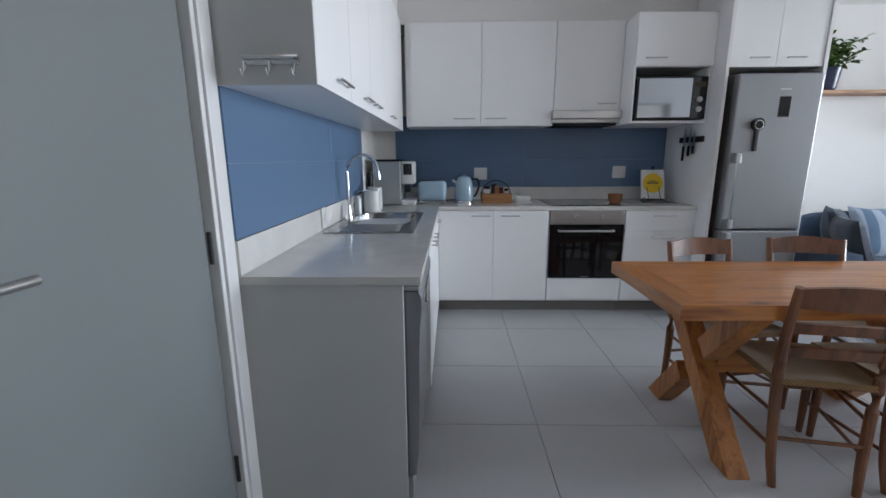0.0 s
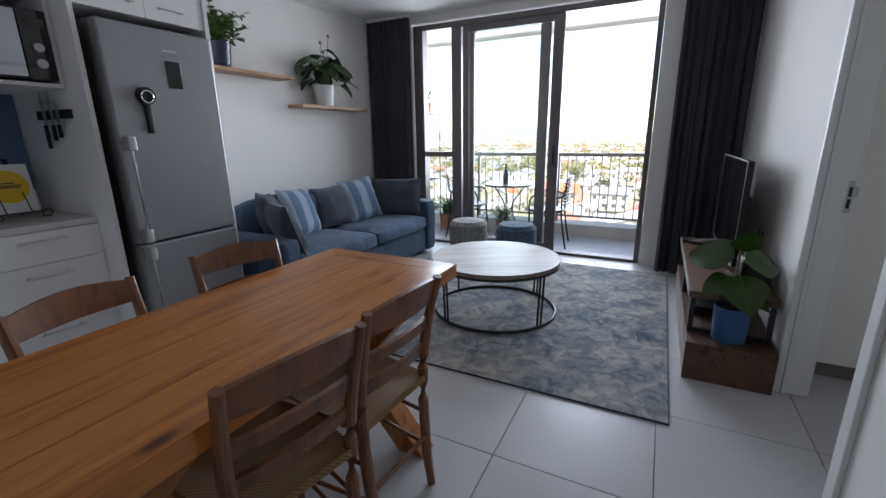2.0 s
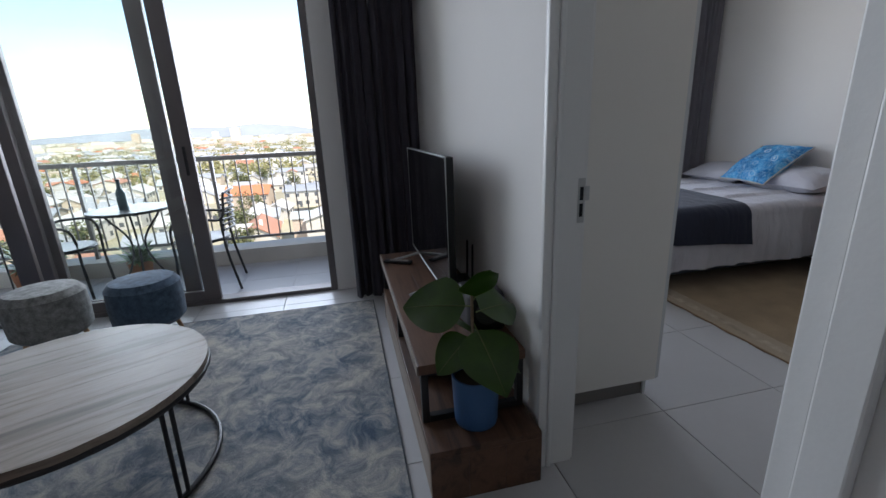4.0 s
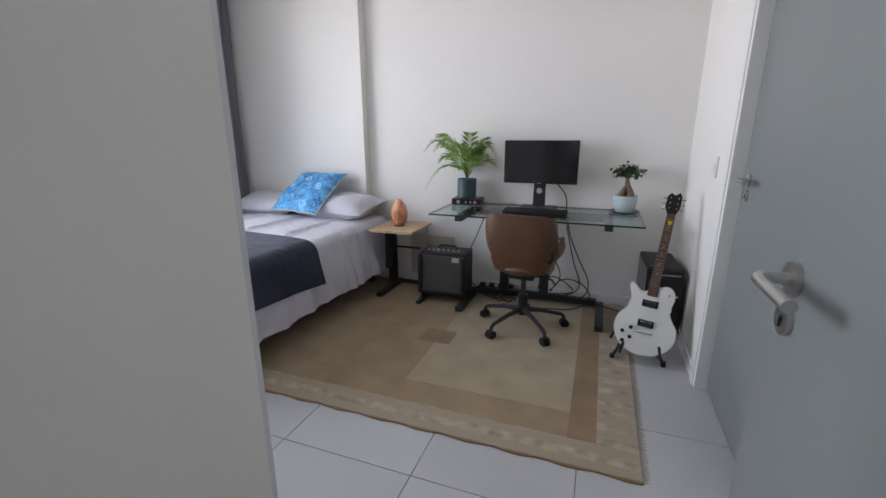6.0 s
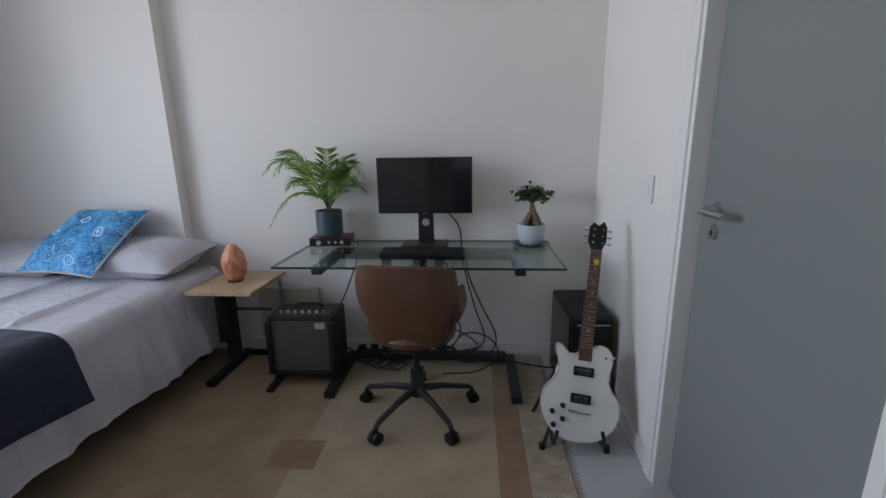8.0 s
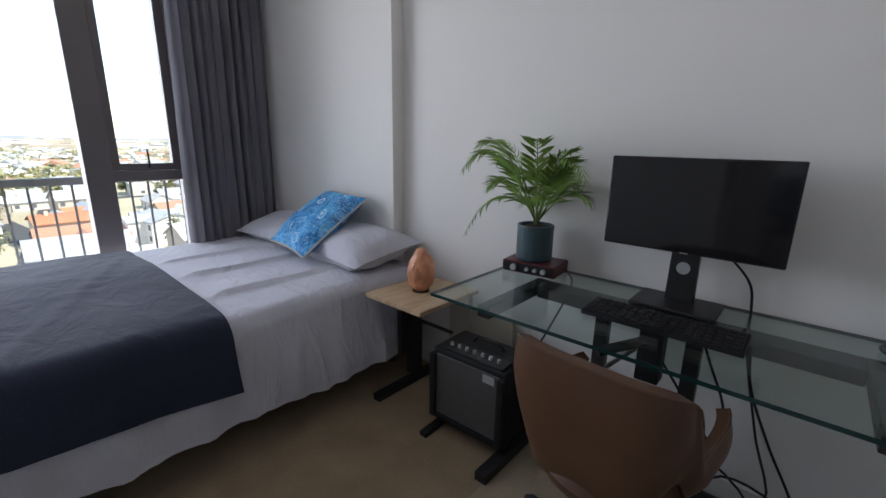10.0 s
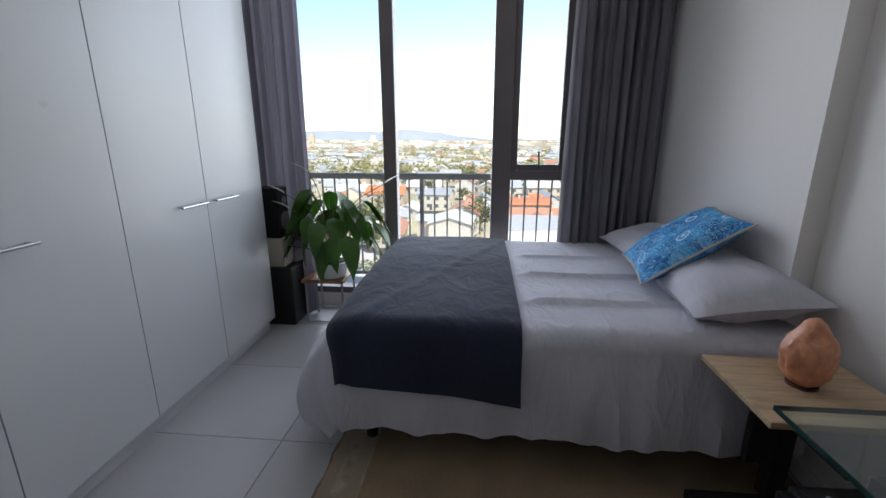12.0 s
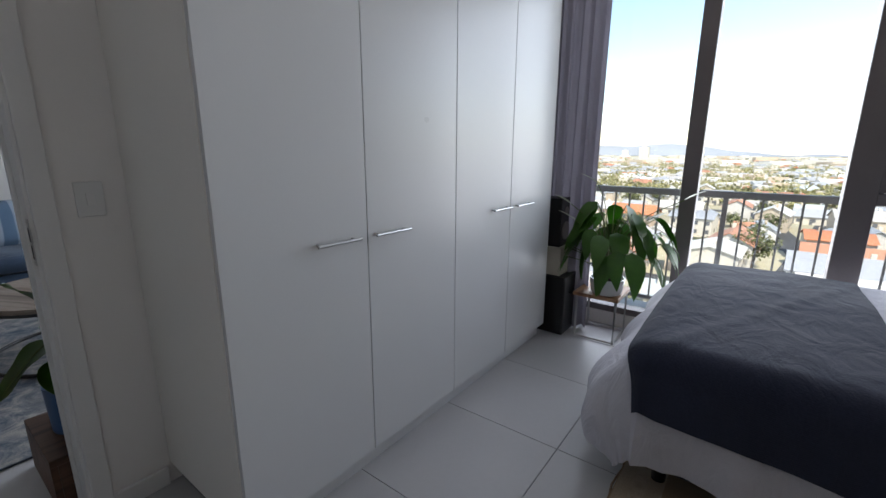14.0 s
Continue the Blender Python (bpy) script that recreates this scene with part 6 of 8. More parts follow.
def duvet(u, v):
    s, t = -0.72 - 0.46 + u * (1.46 + 0.46 + 0.36), -0.9 + v * (1.72 + 0.5)
    x, dx = fold(s, -0.70, 0.68, 0.075)
    y, dy = fold(t, -5.0, 0.83, 0.085)
    if s < -0.70 and t > 0.83:
        x, y, dx, dy = corner(s, t, -0.70, 0.83, 0.08)
    n1 = noise.noise(Vector((x * 2.1, y * 2.4, 3.3)))
    n2 = noise.noise(Vector((s * 5.5, t * 3.2, 8.1)))
    d = dx + dy
    ridge = 0.02 * math.exp(-(((x + 0.13 + 0.012 * n1) / 0.02) ** 2)) + 0.02 * math.exp(-(((x + 0.48 + 0.01 * n1) / 0.02) ** 2)) + 0.016 * math.exp(-(((x - 0.22) / 0.02) ** 2))
    if d > 0.09:
        hang = min(1, (d - 0.09) / 0.25)
        wav = 0.05 * hang * noise.noise(Vector((t * 4.3, s * 1.1, 2.2))) + 0.03 * hang * noise.noise(Vector((t * 13, s * 2, 5.0)))
        side = dx / d
        x += side * (wav + 0.035 * hang) * math.copysign(1, x)
        y += (1 - side) * (0.03 * hang * math.sin(s * 11 + n1) + 0.15 * math.sin(min(1.0, (d - 0.09) / 0.42) * 2.6) + 0.02 * hang)
        return (x, y, max(0.125 + 0.028 * n2 + 0.02 * noise.noise(Vector((t * 2.7, s * 2.0, 9.0))), 0.6 - d))
    crown = 0.018 * (1 - (x / 0.75) ** 2)
    return (x, y, 0.592 - d + 0.012 * n1 + 0.006 * n2 + crown + (ridge * max(0.0, min(1.0, (0.1 - y) / 0.05)) if d < 0.01 else 0.0))


dv = part("duvet", thicken(sheet(140, 84, duvet), 0.012), DUVET, bed, "lilac-white cotton duvet hanging over the sides")


def throw(u, v):
    s, t = -0.72 - 0.275 - 0.05 * (1 - v) + u * (1.43 + 0.275), 0.135 + v * 0.785
    x, dx = fold(s, -0.70, 0.70, 0.098)
    y, dy = fold(t, -5.0, 0.82, 0.1)
    if s < -0.70 and t > 0.82:
        x, y, dx, dy = corner(s, t, -0.70, 0.82, 0.1)
    n1 = noise.noise(Vector((x * 2.1, y * 2.4, 3.3)))
    n2 = noise.noise(Vector((s * 9, t * 9, 1.1)))
    d = dx + dy
    crown = 0.018 * max(0, 1 - (x / 0.75) ** 2)
    hang = max(0.0, min(1, (dx - 0.1) / 0.2))
    y += 0.02 * hang * math.sin(u * 3)
    return (x - 0.035 * hang - 0.012 * hang * math.sin(t * 9 + 1), y, 0.612 - d + 0.012 * n1 + 0.003 * n2 + crown + 0.007 * math.exp(-(((y - 0.42 + 0.5 * x) / 0.03) ** 2)))


tb = thing("throw_blanket", (5.78, -1.85, 0), "charcoal textured throw folded across the foot of the bed", "blanket", kind="")
part("cloth", thicken(sheet(70, 40, throw), 0.012), THROW, tb)

single("pillow", cushion(0.71, 0.47, 0.22, 0.9, 0.0, 2), DUVET, "lilac-white pillow lying at the head of the bed", "pillow", "bed pillows", at=pose(5.39, -2.585, 0.69, -8, 0, -3))
single("pillow", cushion(0.66, 0.42, 0.17, 0.9, 0.0, 4), DUVET, "lilac-white pillow lying at the head of the bed", "pillow", "bed pillows", at=pose(6.1, -2.57, 0.69, -12, 0, 3))
ck = thing("cushion", pose(5.635, -2.51, 0.805, -36, 0, -9), "blue paisley cushion with cream piping on the pillows", "cushion")
part("cover", cushion(0.53, 0.5, 0.14, 1.0, 0.0, 6), PAISLEY, ck)
edge = []
for k in range(60):
    a = k / 15
    side, f_ = int(a), a - int(a)
    u, v = ((2 * f_ - 1, -1), (1, 2 * f_ - 1), (1 - 2 * f_, 1), (-1, 1 - 2 * f_))[side]
    edge.append((u * 0.265 * (1 - 0.07 * (1 - v * v) * abs(u) ** 4), v * 0.25 * (1 - 0.07 * (1 - u * u) * abs(v) ** 4), 0))
part("piping", tube(edge, 0.0055, 6, closed=True), PIPING, ck, "cream piped edge")

sd = thing("side_table", (4.775, -2.54, 0), "C-shaped side table with pale wooden top and black frame", "side table")
part("tabletop", bx(-0.185, -0.21, 0.54, 0.185, 0.21, 0.56, 0.002), BIRCH, sd, "pale wooden top")
part("column", bx(0.08, -0.08, 0.06, 0.14, -0.02, 0.539, 0.003), BLACK_METAL, sd)
part("column_cover", bx(0.095, -0.019, 0.2, 0.125, 0.06, 0.5, 0.004), BLACK_METAL, sd)
part("foot_bar", bx(0.085, -0.2, 0.0, 0.135, 0.22, 0.04, 0.004), BLACK_METAL, sd)
part("rear_leg", tube([(-0.15, -0.19, 0.05), (-0.15, -0.19, 0.539)], 0.011), STEEL, sd, "thin steel leg")
part("cross_bar", tube([(-0.15, -0.05, 0.37), (0.1, -0.05, 0.37)], 0.009), BLACK_METAL, sd)
part("rear_foot", bx(-0.16, -0.2, 0.0, 0.084, -0.165, 0.035, 0.003), BLACK_METAL, sd)

sl = thing("salt_lamp", (4.79, -2.54, 0.56), "rough pink salt-crystal lamp on the side table", "lamp")
bm = bmesh.new()
bmesh.ops.create_icosphere(bm, subdivisions=4, radius=1)
for v in bm.verts:
    z = v.co.z
    w = 0.068 * (1 - 0.35 * max(0, z)) * (1 + 0.12 * noise.noise(v.co * 1.6)) + 0.006 * noise.noise(v.co * 5)
    fac = 1 + 0.05 * round(3 * noise.noise(v.co * 2.2 + Vector((4, 0, 0))))
    v.co = Vector((v.co.x * w * fac, v.co.y * w * fac, 0.108 + z * 0.112 + 0.004 * noise.noise(v.co * 6)))
    v.co.z = max(v.co.z, 0.0065)
part("crystal", bm, SALT, sl)
part("base", lathe([(0, 0), (0.042, 0), (0.042, 0.006), (0, 0.006)], seg=24), ACACIA, sl, "dark wooden base")

# desk
dk = thing("glass_desk", (3.694, -2.48, 0), "glass-topped desk on a black steel frame", "desk")
top_ = part("glass_top", bx(-0.687, -0.3, 0.737, 0.687, 0.305, 0.747), DESK_GLASS, dk, "clear greenish glass top")
for b in ((-0.688, 0.3053, 0.7365, 0.688, 0.3075, 0.7475), (-0.688, -0.3025, 0.7365, 0.688, -0.3003, 0.7475), (-0.6895, -0.3025, 0.7365, -0.6873, 0.3075, 0.7475), (0.6873, -0.3025, 0.7365, 0.6895, 0.3075, 0.7475)):
    part("polished_edge", bx(*b), GLASS_EDGE, top_, "dark green polished edge")
for x in (-0.49, 0.49):
    part("cross_beam", bx(x - 0.025, -0.16, 0.695, x + 0.025, 0.26, 0.736, 0.003), BLACK_METAL, dk)
    part("foot", bx(x - 0.027, -0.24, 0.0, x + 0.027, 0.235, 0.045, 0.004), BLACK_METAL, dk)
part("back_beam", bx(-0.464, -0.16, 0.69, 0.464, -0.06, 0.735, 0.003), BLACK_METAL, dk)
part("floor_bar", bx(-0.462, -0.22, 0.03, 0.462, -0.165, 0.075, 0.004), BLACK_METAL, dk)
for x in (-0.07, 0.24):
    part("column", bx(x - 0.035, -0.215, 0.0755, x + 0.035, -0.17, 0.4, 0.004), BLACK_METAL, dk)
    part("inner_column", bx(x - 0.025, -0.205, 0.4, x + 0.025, -0.165, 0.689, 0.003), BLACK_METAL, dk)
part("height_bracket", bx(-0.02, -0.02, 0.55, 0.05, 0.04, 0.735, 0.004), BLACK_METAL, dk)
part("brace", tube([(0.015, 0.03, 0.7), (0.2, -0.16, 0.45)], 0.009), STEEL, dk, "thin steel brace")
part("clamp_arm", tube([(0.03, 0.05, 0.69), (0.13, 0.16, 0.66)], 0.016, 10), BLACK_METAL, dk)

mo = thing("monitor", (3.7, -2.66, 0.7475), "black flat computer monitor on a stand", "monitor")
part("housing", bx(-0.266, -0.03, 0.18, 0.266, -0.001, 0.49, 0.004), BLACK, mo)
part("screen", bx(-0.261, 0.0, 0.187, 0.261, 0.0025, 0.485, 0.001), SCREEN, mo, "dark switched-off screen")
nk = prism([(-0.045, 0.01), (-0.04, 0.3), (0.04, 0.3), (0.045, 0.01)], "y", -0.06, -0.031, 0.003)
neck = part("neck", nk, BLACK_METAL, mo)
part("cable_hole", cyl((0, -0.0305, 0.125), (0, -0.029, 0.125), 0.021, seg=24), SILVER_PLASTIC, neck, "round pale cable hole")
part("foot", bx(-0.13, -0.1, 0.0, 0.13, 0.085, 0.01, 0.004), BLACK_METAL, mo)
part("badge", bx(-0.012, 0.0026, 0.181, 0.012, 0.0032, 0.185), SILVER_PLASTIC, mo)

kb = thing("keyboard", pose(3.69, -2.435, 0.7475, 0, 0, 0), "black full-size computer keyboard on the glass desk", "keyboard")
part("case", prism([(-0.065, 0.0), (0.065, 0.0), (0.065, 0.012), (-0.065, 0.022)], "x", -0.218, 0.218, 0.002), BLACK, kb)
for r_ in range(5):
    y = -0.048 + r_ * 0.0235
    z = 0.0205 - (y + 0.065) / 0.13 * 0.01
    for c in range(18):
        x = -0.2 + c * 0.0235
        part("key", bx(x - 0.0095, y - 0.0095, z, x + 0.0095, y + 0.0095, z + 0.0065, 0.0015, seg=1), BLACK, kb)

ai = thing("audio_interface", pose(4.255, -2.69, 0.7475, 0, 0, 6), "dark red audio interface box with silver knobs", "audio interface")
part("case", bx(-0.115, -0.08, 0.0, 0.115, 0.08, 0.048, 0.004), RED_BOX, ai)
part("front_panel", bx(-0.108, 0.0805, 0.005, 0.108, 0.083, 0.043, 0.001), BLACK, ai)
for x, r_ in ((-0.07, 0.011), (-0.035, 0.008), (0.0, 0.008), (0.06, 0.014)):
    kn = part("knob", lathe([(0, 0), (r_, 0), (r_ * 0.9, 0.012), (0, 0.013)], seg=16), SILVER_PLASTIC, ai)
    kn.matrix_local = pose(x, 0.083, 0.024, -90)
pp = thing("parlour_palm", (4.265, -2.69, 0.796), "feathery parlour palm in a dark teal textured pot", "plant")
ridged = [(0, 0), (0.068, 0)] + [(0.074 + 0.0022 * (k % 2), 0.008 + k * 0.0075) for k in range(18)] + [(0.075, 0.15), (0.068, 0.15), (0.064, 0.03), (0, 0.02)]
pot(pp, ridged, POT_TEAL, 0.066, 0.14)
for k in range(19):
    a = k * 137.5 + random.uniform(-10, 10)
    outer = k % 3
    lean = (0.25, 0.6, 0.95)[outer] + random.uniform(-0.1, 0.1)
    ln = random.uniform(0.17, 0.25)
    if math.sin(radians(a)) < -0.2:
        ln *= 0.55
    h = 0.04 + random.uniform(0, 0.07)
    q = pose(0, 0, 0.14, 0, 0, a)
    stem = part("stalk", tube([q @ Vector(p_) for p_ in ((0.004, 0, 0), (0.012, 0, h * 0.6), (0.025, 0, h))], 0.003, 6), STEM, pp)
    part("frond", frond(ln, 1.9 - 1.0 * lean, 0.25 + 0.3 * lean, 13, 0.1, None, q @ Matrix.Translation((0.025, 0, h))), LEAF_PALM, stem, "feathery palm frond")
for a, ln in ((62, 0.34), (150, 0.3), (20, 0.33)):
    q = pose(0, 0, 0.14, 0, 0, a)
    part("frond", frond(ln, 1.25, 0.75, 17, 0.085, None, q @ Matrix.Translation((0.01, 0.0, 0.05))), LEAF_PALM, pp, "arching palm frond")
q = pose(0, 0, 0.14, 0, 0, 12)
part("frond", frond(0.33, 0.5, 0.95, 15, 0.08, None, q @ Matrix.Translation((0.01, 0.0, 0.06))), LEAF_PALM, pp, "drooping palm frond")

bo_ = thing("bonsai_pot", (3.105, -2.665, 0.7475), "ginseng fig bonsai in a pale blue round pot", "plant")
part("saucer", lathe([(0, 0), (0.085, 0), (0.105, 0.012), (0.1, 0.014), (0.08, 0.006), (0, 0.006)], seg=32), POT_BLUE, bo_, "navy saucer")
part("pot", lathe([(0, 0.0065), (0.052, 0.0065), (0.068, 0.025), (0.077, 0.07), (0.079, 0.12), (0.073, 0.12), (0.068, 0.07), (0, 0.03)], seg=32), POT_PALE, bo_)
part("soil", lathe([(0, 0.1), (0.072, 0.1), (0.05, 0.107), (0, 0.11)], seg=20), SOIL, bo_)
for p_, r_ in ((((-0.045, 0.01, 0.1), (-0.03, 0, 0.14), (-0.005, 0, 0.19), (0.0, 0, 0.235)), (0.014, 0.02, 0.019, 0.012)), (((0.04, 0.0, 0.1), (0.025, 0, 0.14), (0.005, 0, 0.18)), (0.016, 0.019, 0.014)), (((0.0, -0.03, 0.1), (0.0, -0.01, 0.15), (0.0, 0, 0.19)), (0.012, 0.015, 0.012))):
    pts = curve_pts(p_, 8)
    part("root", tube(pts, [float(np.interp(k / 8, np.linspace(0, 1, len(r_)), r_)) for k in range(9)], 10), BARK, bo_)
for k in range(6):
    a = k * 1.05
    tip = Vector((0.052 * math.cos(a), 0.045 * math.sin(a), 0.285 + 0.02 * math.sin(k * 2)))
    br = part("branch", tube(curve_pts([(0, 0, 0.225), tip * 0.5 + Vector((0, 0, 0.12)), tip], 6), 0.004, 6), BARK, bo_)
    bm = bmesh.new()
    for j in range(40):
        c = tip + Vector((random.gauss(0, 0.022), random.gauss(0, 0.02), random.gauss(0.004, 0.014)))
        blade(random.uniform(0.025, 0.042), 0.022, 0.3, 0.2, 4, 0.6, bm, Matrix.Translation(c) @ pose(0, 0, 0, random.uniform(-30, 30), random.uniform(-20, 30), random.uniform(0, 360)))
    part("leaves", bm, LEAF_DARK, br)

# office chair
oc = thing("office_chair", pose(3.7, -2.165, 0, 0, 0, -5), "brown leather bucket office chair on a black five-star base", "office chair")


def rounded(a, rx, ry, p=0.55):
    """A point on a rounded rectangle."""
    c, s = math.cos(a), math.sin(a)
    return rx * math.copysign(abs(c) ** p, c), ry * math.copysign(abs(s) ** p, s)


def bucket(u, v):
    a = radians(-220 + 260 * u)       # from one arm tip round the back to the other
    k = abs(2 * u - 1)
    dip = max(0.0, min(1.0, (k - 0.4) / 0.28))
    top_z = 0.812 - 0.012 * (k / 0.4) ** 4 if k < 0.4 else 0.8 - 0.19 * dip * dip * (3 - 2 * dip) + 0.02 * max(0, k - 0.75)
    low = 0.515 + 0.075 * math.exp(-(((k - 0.44) / 0.1) ** 2)) - 0.03 * max(0, (k - 0.55) / 0.45)
    z = low + (top_z - low) * v
    belly = 0.02 * math.sin(math.pi * v)
    x, y = rounded(a, 0.2 + 0.03 * (z - 0.45) / 0.3 + belly + 0.05 * max(0, k - 0.6), 0.19 + 0.045 * (z - 0.45) / 0.38 + 0.4 * belly)
    return (x, -y - (0.03 if k > 0.8 else 0.0) * (k - 0.8) * 5, z)


part("shell", thicken(sheet(61, 10, bucket), 0.03), LEATHER, oc, "brown leather wraparound back and arms")


def lower(u, v):
    a = radians(-220 + 260 * u)
    k = abs(2 * u - 1)
    x, y = rounded(a, 0.185 + 0.02 * v, 0.175 + 0.02 * v)
    return (x, -y, 0.44 + 0.085 * v - 0.02 * v * math.exp(-(((k - 0.44) / 0.1) ** 2)))


part("seat_side", thicken(sheet(49, 5, lower), 0.026), LEATHER, oc)
part("seam", tube([Vector(bucket(k / 40, 0.985)) * 1.0 for k in range(41)], 0.004, 5), LEATHER, oc, "stitched top seam")
part("seat", lathe([(0, 0.41), (0.14, 0.41), (0.19, 0.43), (0.195, 0.455), (0.18, 0.485), (0.13, 0.5), (0, 0.495)], seg=32), LEATHER, oc, "padded leather seat")
part("gas_lift", lathe([(0, 0.1), (0.032, 0.1), (0.032, 0.24), (0.016, 0.245), (0.016, 0.4), (0, 0.4)], seg=18), BLACK_METAL, oc)
part("mechanism", bx(-0.08, -0.1, 0.372, 0.08, 0.1, 0.4, 0.006), BLACK, oc)
part("height_lever", tube([(-0.05, 0, 0.38), (-0.19, 0.05, 0.385), (-0.215, 0.06, 0.36)], 0.007), BLACK_METAL, oc)
for k in range(5):
    a = radians(62 + 72 * k)
    c, s = math.cos(a), math.sin(a)
    leg_ = part("base_leg", tube([(0.02 * c, 0.02 * s, 0.135), (0.13 * c, 0.13 * s, 0.125), (0.265 * c, 0.265 * s, 0.095), (0.285 * c, 0.285 * s, 0.08), (0.287 * c, 0.287 * s, 0.055)], [0.02, 0.015, 0.013, 0.012, 0.01], 10), BLACK_METAL, oc)
    for d in (-0.014, 0.014):
        o_ = Vector((0.29 * c - s * d, 0.29 * s + c * d, 0.03))
        part("caster", cyl(o_ - Vector((-s, c, 0)) * 0.009, o_ + Vector((-s, c, 0)) * 0.009, 0.029, seg=18), BLACK, leg_)

am = thing("guitar_amplifier", pose(4.368, -2.49, 0, 0, 0, 2), "small black guitar amplifier with woven grille on a tilted stand", "amplifier")
part("cabinet", bx(-0.185, -0.12, 0.075, 0.185, 0.11, 0.405, 0.008), BLACK, am)
for x in (-0.172, 0.172):
    part("front_frame", bx(x - 0.015, 0.1105, 0.078, x + 0.015, 0.135, 0.385, 0.004), BLACK, am)
part("front_frame", bx(-0.156, 0.1105, 0.078, 0.156, 0.135, 0.1, 0.004), BLACK, am)
part("grille", bx(-0.156, 0.1105, 0.101, 0.156, 0.122, 0.384, 0.002), AMP_CLOTH, am, "grey woven speaker grille")
part("badge", bx(-0.14, 0.1225, 0.345, -0.085, 0.1245, 0.38, 0.001), SILVER_PLASTIC, am)
part("control_strip", bx(-0.16, 0.02, 0.4055, 0.16, 0.1, 0.414, 0.002), BLACK_METAL, am)
for k in range(7):
    x = -0.12 + k * 0.04
    part("knob", lathe([(0, 0.414), (0.0085, 0.414), (0.007, 0.428), (0, 0.429)], (x, 0.06, 0), 14), SILVER_PLASTIC, am, "silver control knob")
part("carry_handle", tube([(-0.08, -0.05, 0.404), (-0.06, -0.05, 0.428), (0.06, -0.05, 0.428), (0.08, -0.05, 0.404)], 0.008), BLACK, am)
for x in (-0.165, 0.165):
    part("stand_leg", bx(x - 0.02, -0.14, 0.0, x + 0.02, 0.2, 0.03, 0.004), BLACK_METAL, am)
    part("stand_upright", bx(x - 0.012, -0.1, 0.03, x + 0.012, -0.07, 0.0745), BLACK_METAL, am)
    part("stand_upright", bx(x - 0.012, 0.06, 0.03, x + 0.012, 0.09, 0.0745), BLACK_METAL, am)

# guitar on its stand; it faces +y and leans back to the wall
gt = thing("electric_guitar", pose(2.99, -1.92, 0.05, 20, -6, -6), "white electric guitar with rosewood neck leaning on its stand", "guitar")
side_r = [(0.0, 0.0), (0.07, 0.012), (0.13, 0.06), (0.162, 0.13), (0.155, 0.2), (0.12, 0.25), (0.103, 0.29), (0.108, 0.335), (0.125, 0.375), (0.118, 0.405), (0.092, 0.395), (0.07, 0.365), (0.045, 0.36), (0.03, 0.375)]
side_l = [(-0.03, 0.40), (-0.06, 0.418), (-0.095, 0.41), (-0.118, 0.37), (-0.112, 0.32), (-0.105, 0.28), (-0.125, 0.235), (-0.158, 0.185), (-0.163, 0.12), (-0.13, 0.055), (-0.07, 0.012)]
outline = [(p_.x, p_.y) for p_ in curve_pts([(x, z, 0) for x, z in side_r], 34)] + [(p_.x, p_.y) for p_ in curve_pts([(x, z, 0) for x, z in side_l], 30)]
part("body", prism(outline, "y", -0.022, 0.022, 0.006), GUITAR_WHITE, gt, "glossy white body")
part("binding", tube([(x * 0.985, 0.0215, 0.2 + (z - 0.2) * 0.985) for x, z in outline], 0.0022, 5, closed=True), CREAM, gt, "cream binding")
nk = part("neck", prism([(-0.027, 0.37), (0.027, 0.37), (0.0215, 0.83), (-0.0215, 0.83)], "y", 0.005, 0.026, 0.003), ROSEWOOD, gt, "dark rosewood neck")
part("fingerboard", prism([(-0.0275, 0.345), (0.0275, 0.345), (0.0216, 0.83), (-0.0216, 0.83)], "y", 0.0265, 0.031, 0.001), ROSEWOOD, nk)
for k in range(20):
    z = 0.83 - 0.62 * (1 - 2 ** (-(k + 1) / 12))
    if z > 0.35:
        part("fret", tube([(-0.024, 0.0315, z), (0.024, 0.0312, z)], 0.0007, 4), STEEL, nk)
for k in (3, 5, 7, 9, 12, 15):
    z = 0.83 - 0.62 * (1 - 2 ** (-(k - 0.5) / 12))
    part("inlay", cyl((0, 0.031, z), (0, 0.0318, z), 0.0045, seg=10), CREAM, nk)
hs = part("headstock", prism([(-0.022, 0.83), (0.022, 0.83), (0.04, 0.87), (0.038, 0.935), (0.02, 0.955), (0.0, 0.938), (-0.022, 0.962), (-0.037, 0.935), (-0.038, 0.87)], "y", 0.004, 0.018, 0.002), BLACK, gt, "black headstock")
for s in (-1, 1):
    for z in (0.862, 0.892, 0.922):
        part("tuner", tube([(s * 0.036, 0.011, z), (s * 0.058, 0.011, z)], [0.003, 0.0065], 8), CHROME, hs)
        part("post", cyl((s * 0.02, 0.018, z), (s * 0.02, 0.03, z), 0.0035, seg=10), CHROME, hs)
for z in (0.3, 0.185):
    pu = part("pickup", bx(-0.042, 0.0225, z - 0.02, 0.042, 0.034, z + 0.02, 0.003), BLACK, gt, "black humbucker pickup")
    for k in range(6):
        part("pole_piece", cyl((-0.026 + k * 0.0104, 0.034, z + 0.007), (-0.026 + k * 0.0104, 0.0352, z + 0.007), 0.0024, seg=8), CHROME, pu)
br = part("bridge", bx(-0.046, 0.0225, 0.125, 0.046, 0.036, 0.14, 0.003), CHROME, gt)
for k in range(6):
    x = -0.021 + k * 0.0084
    part("string", tube([(x * 1.15, 0.037, 0.133), (x * 0.8, 0.034, 0.83)], 0.0004, 3), STEEL, gt)
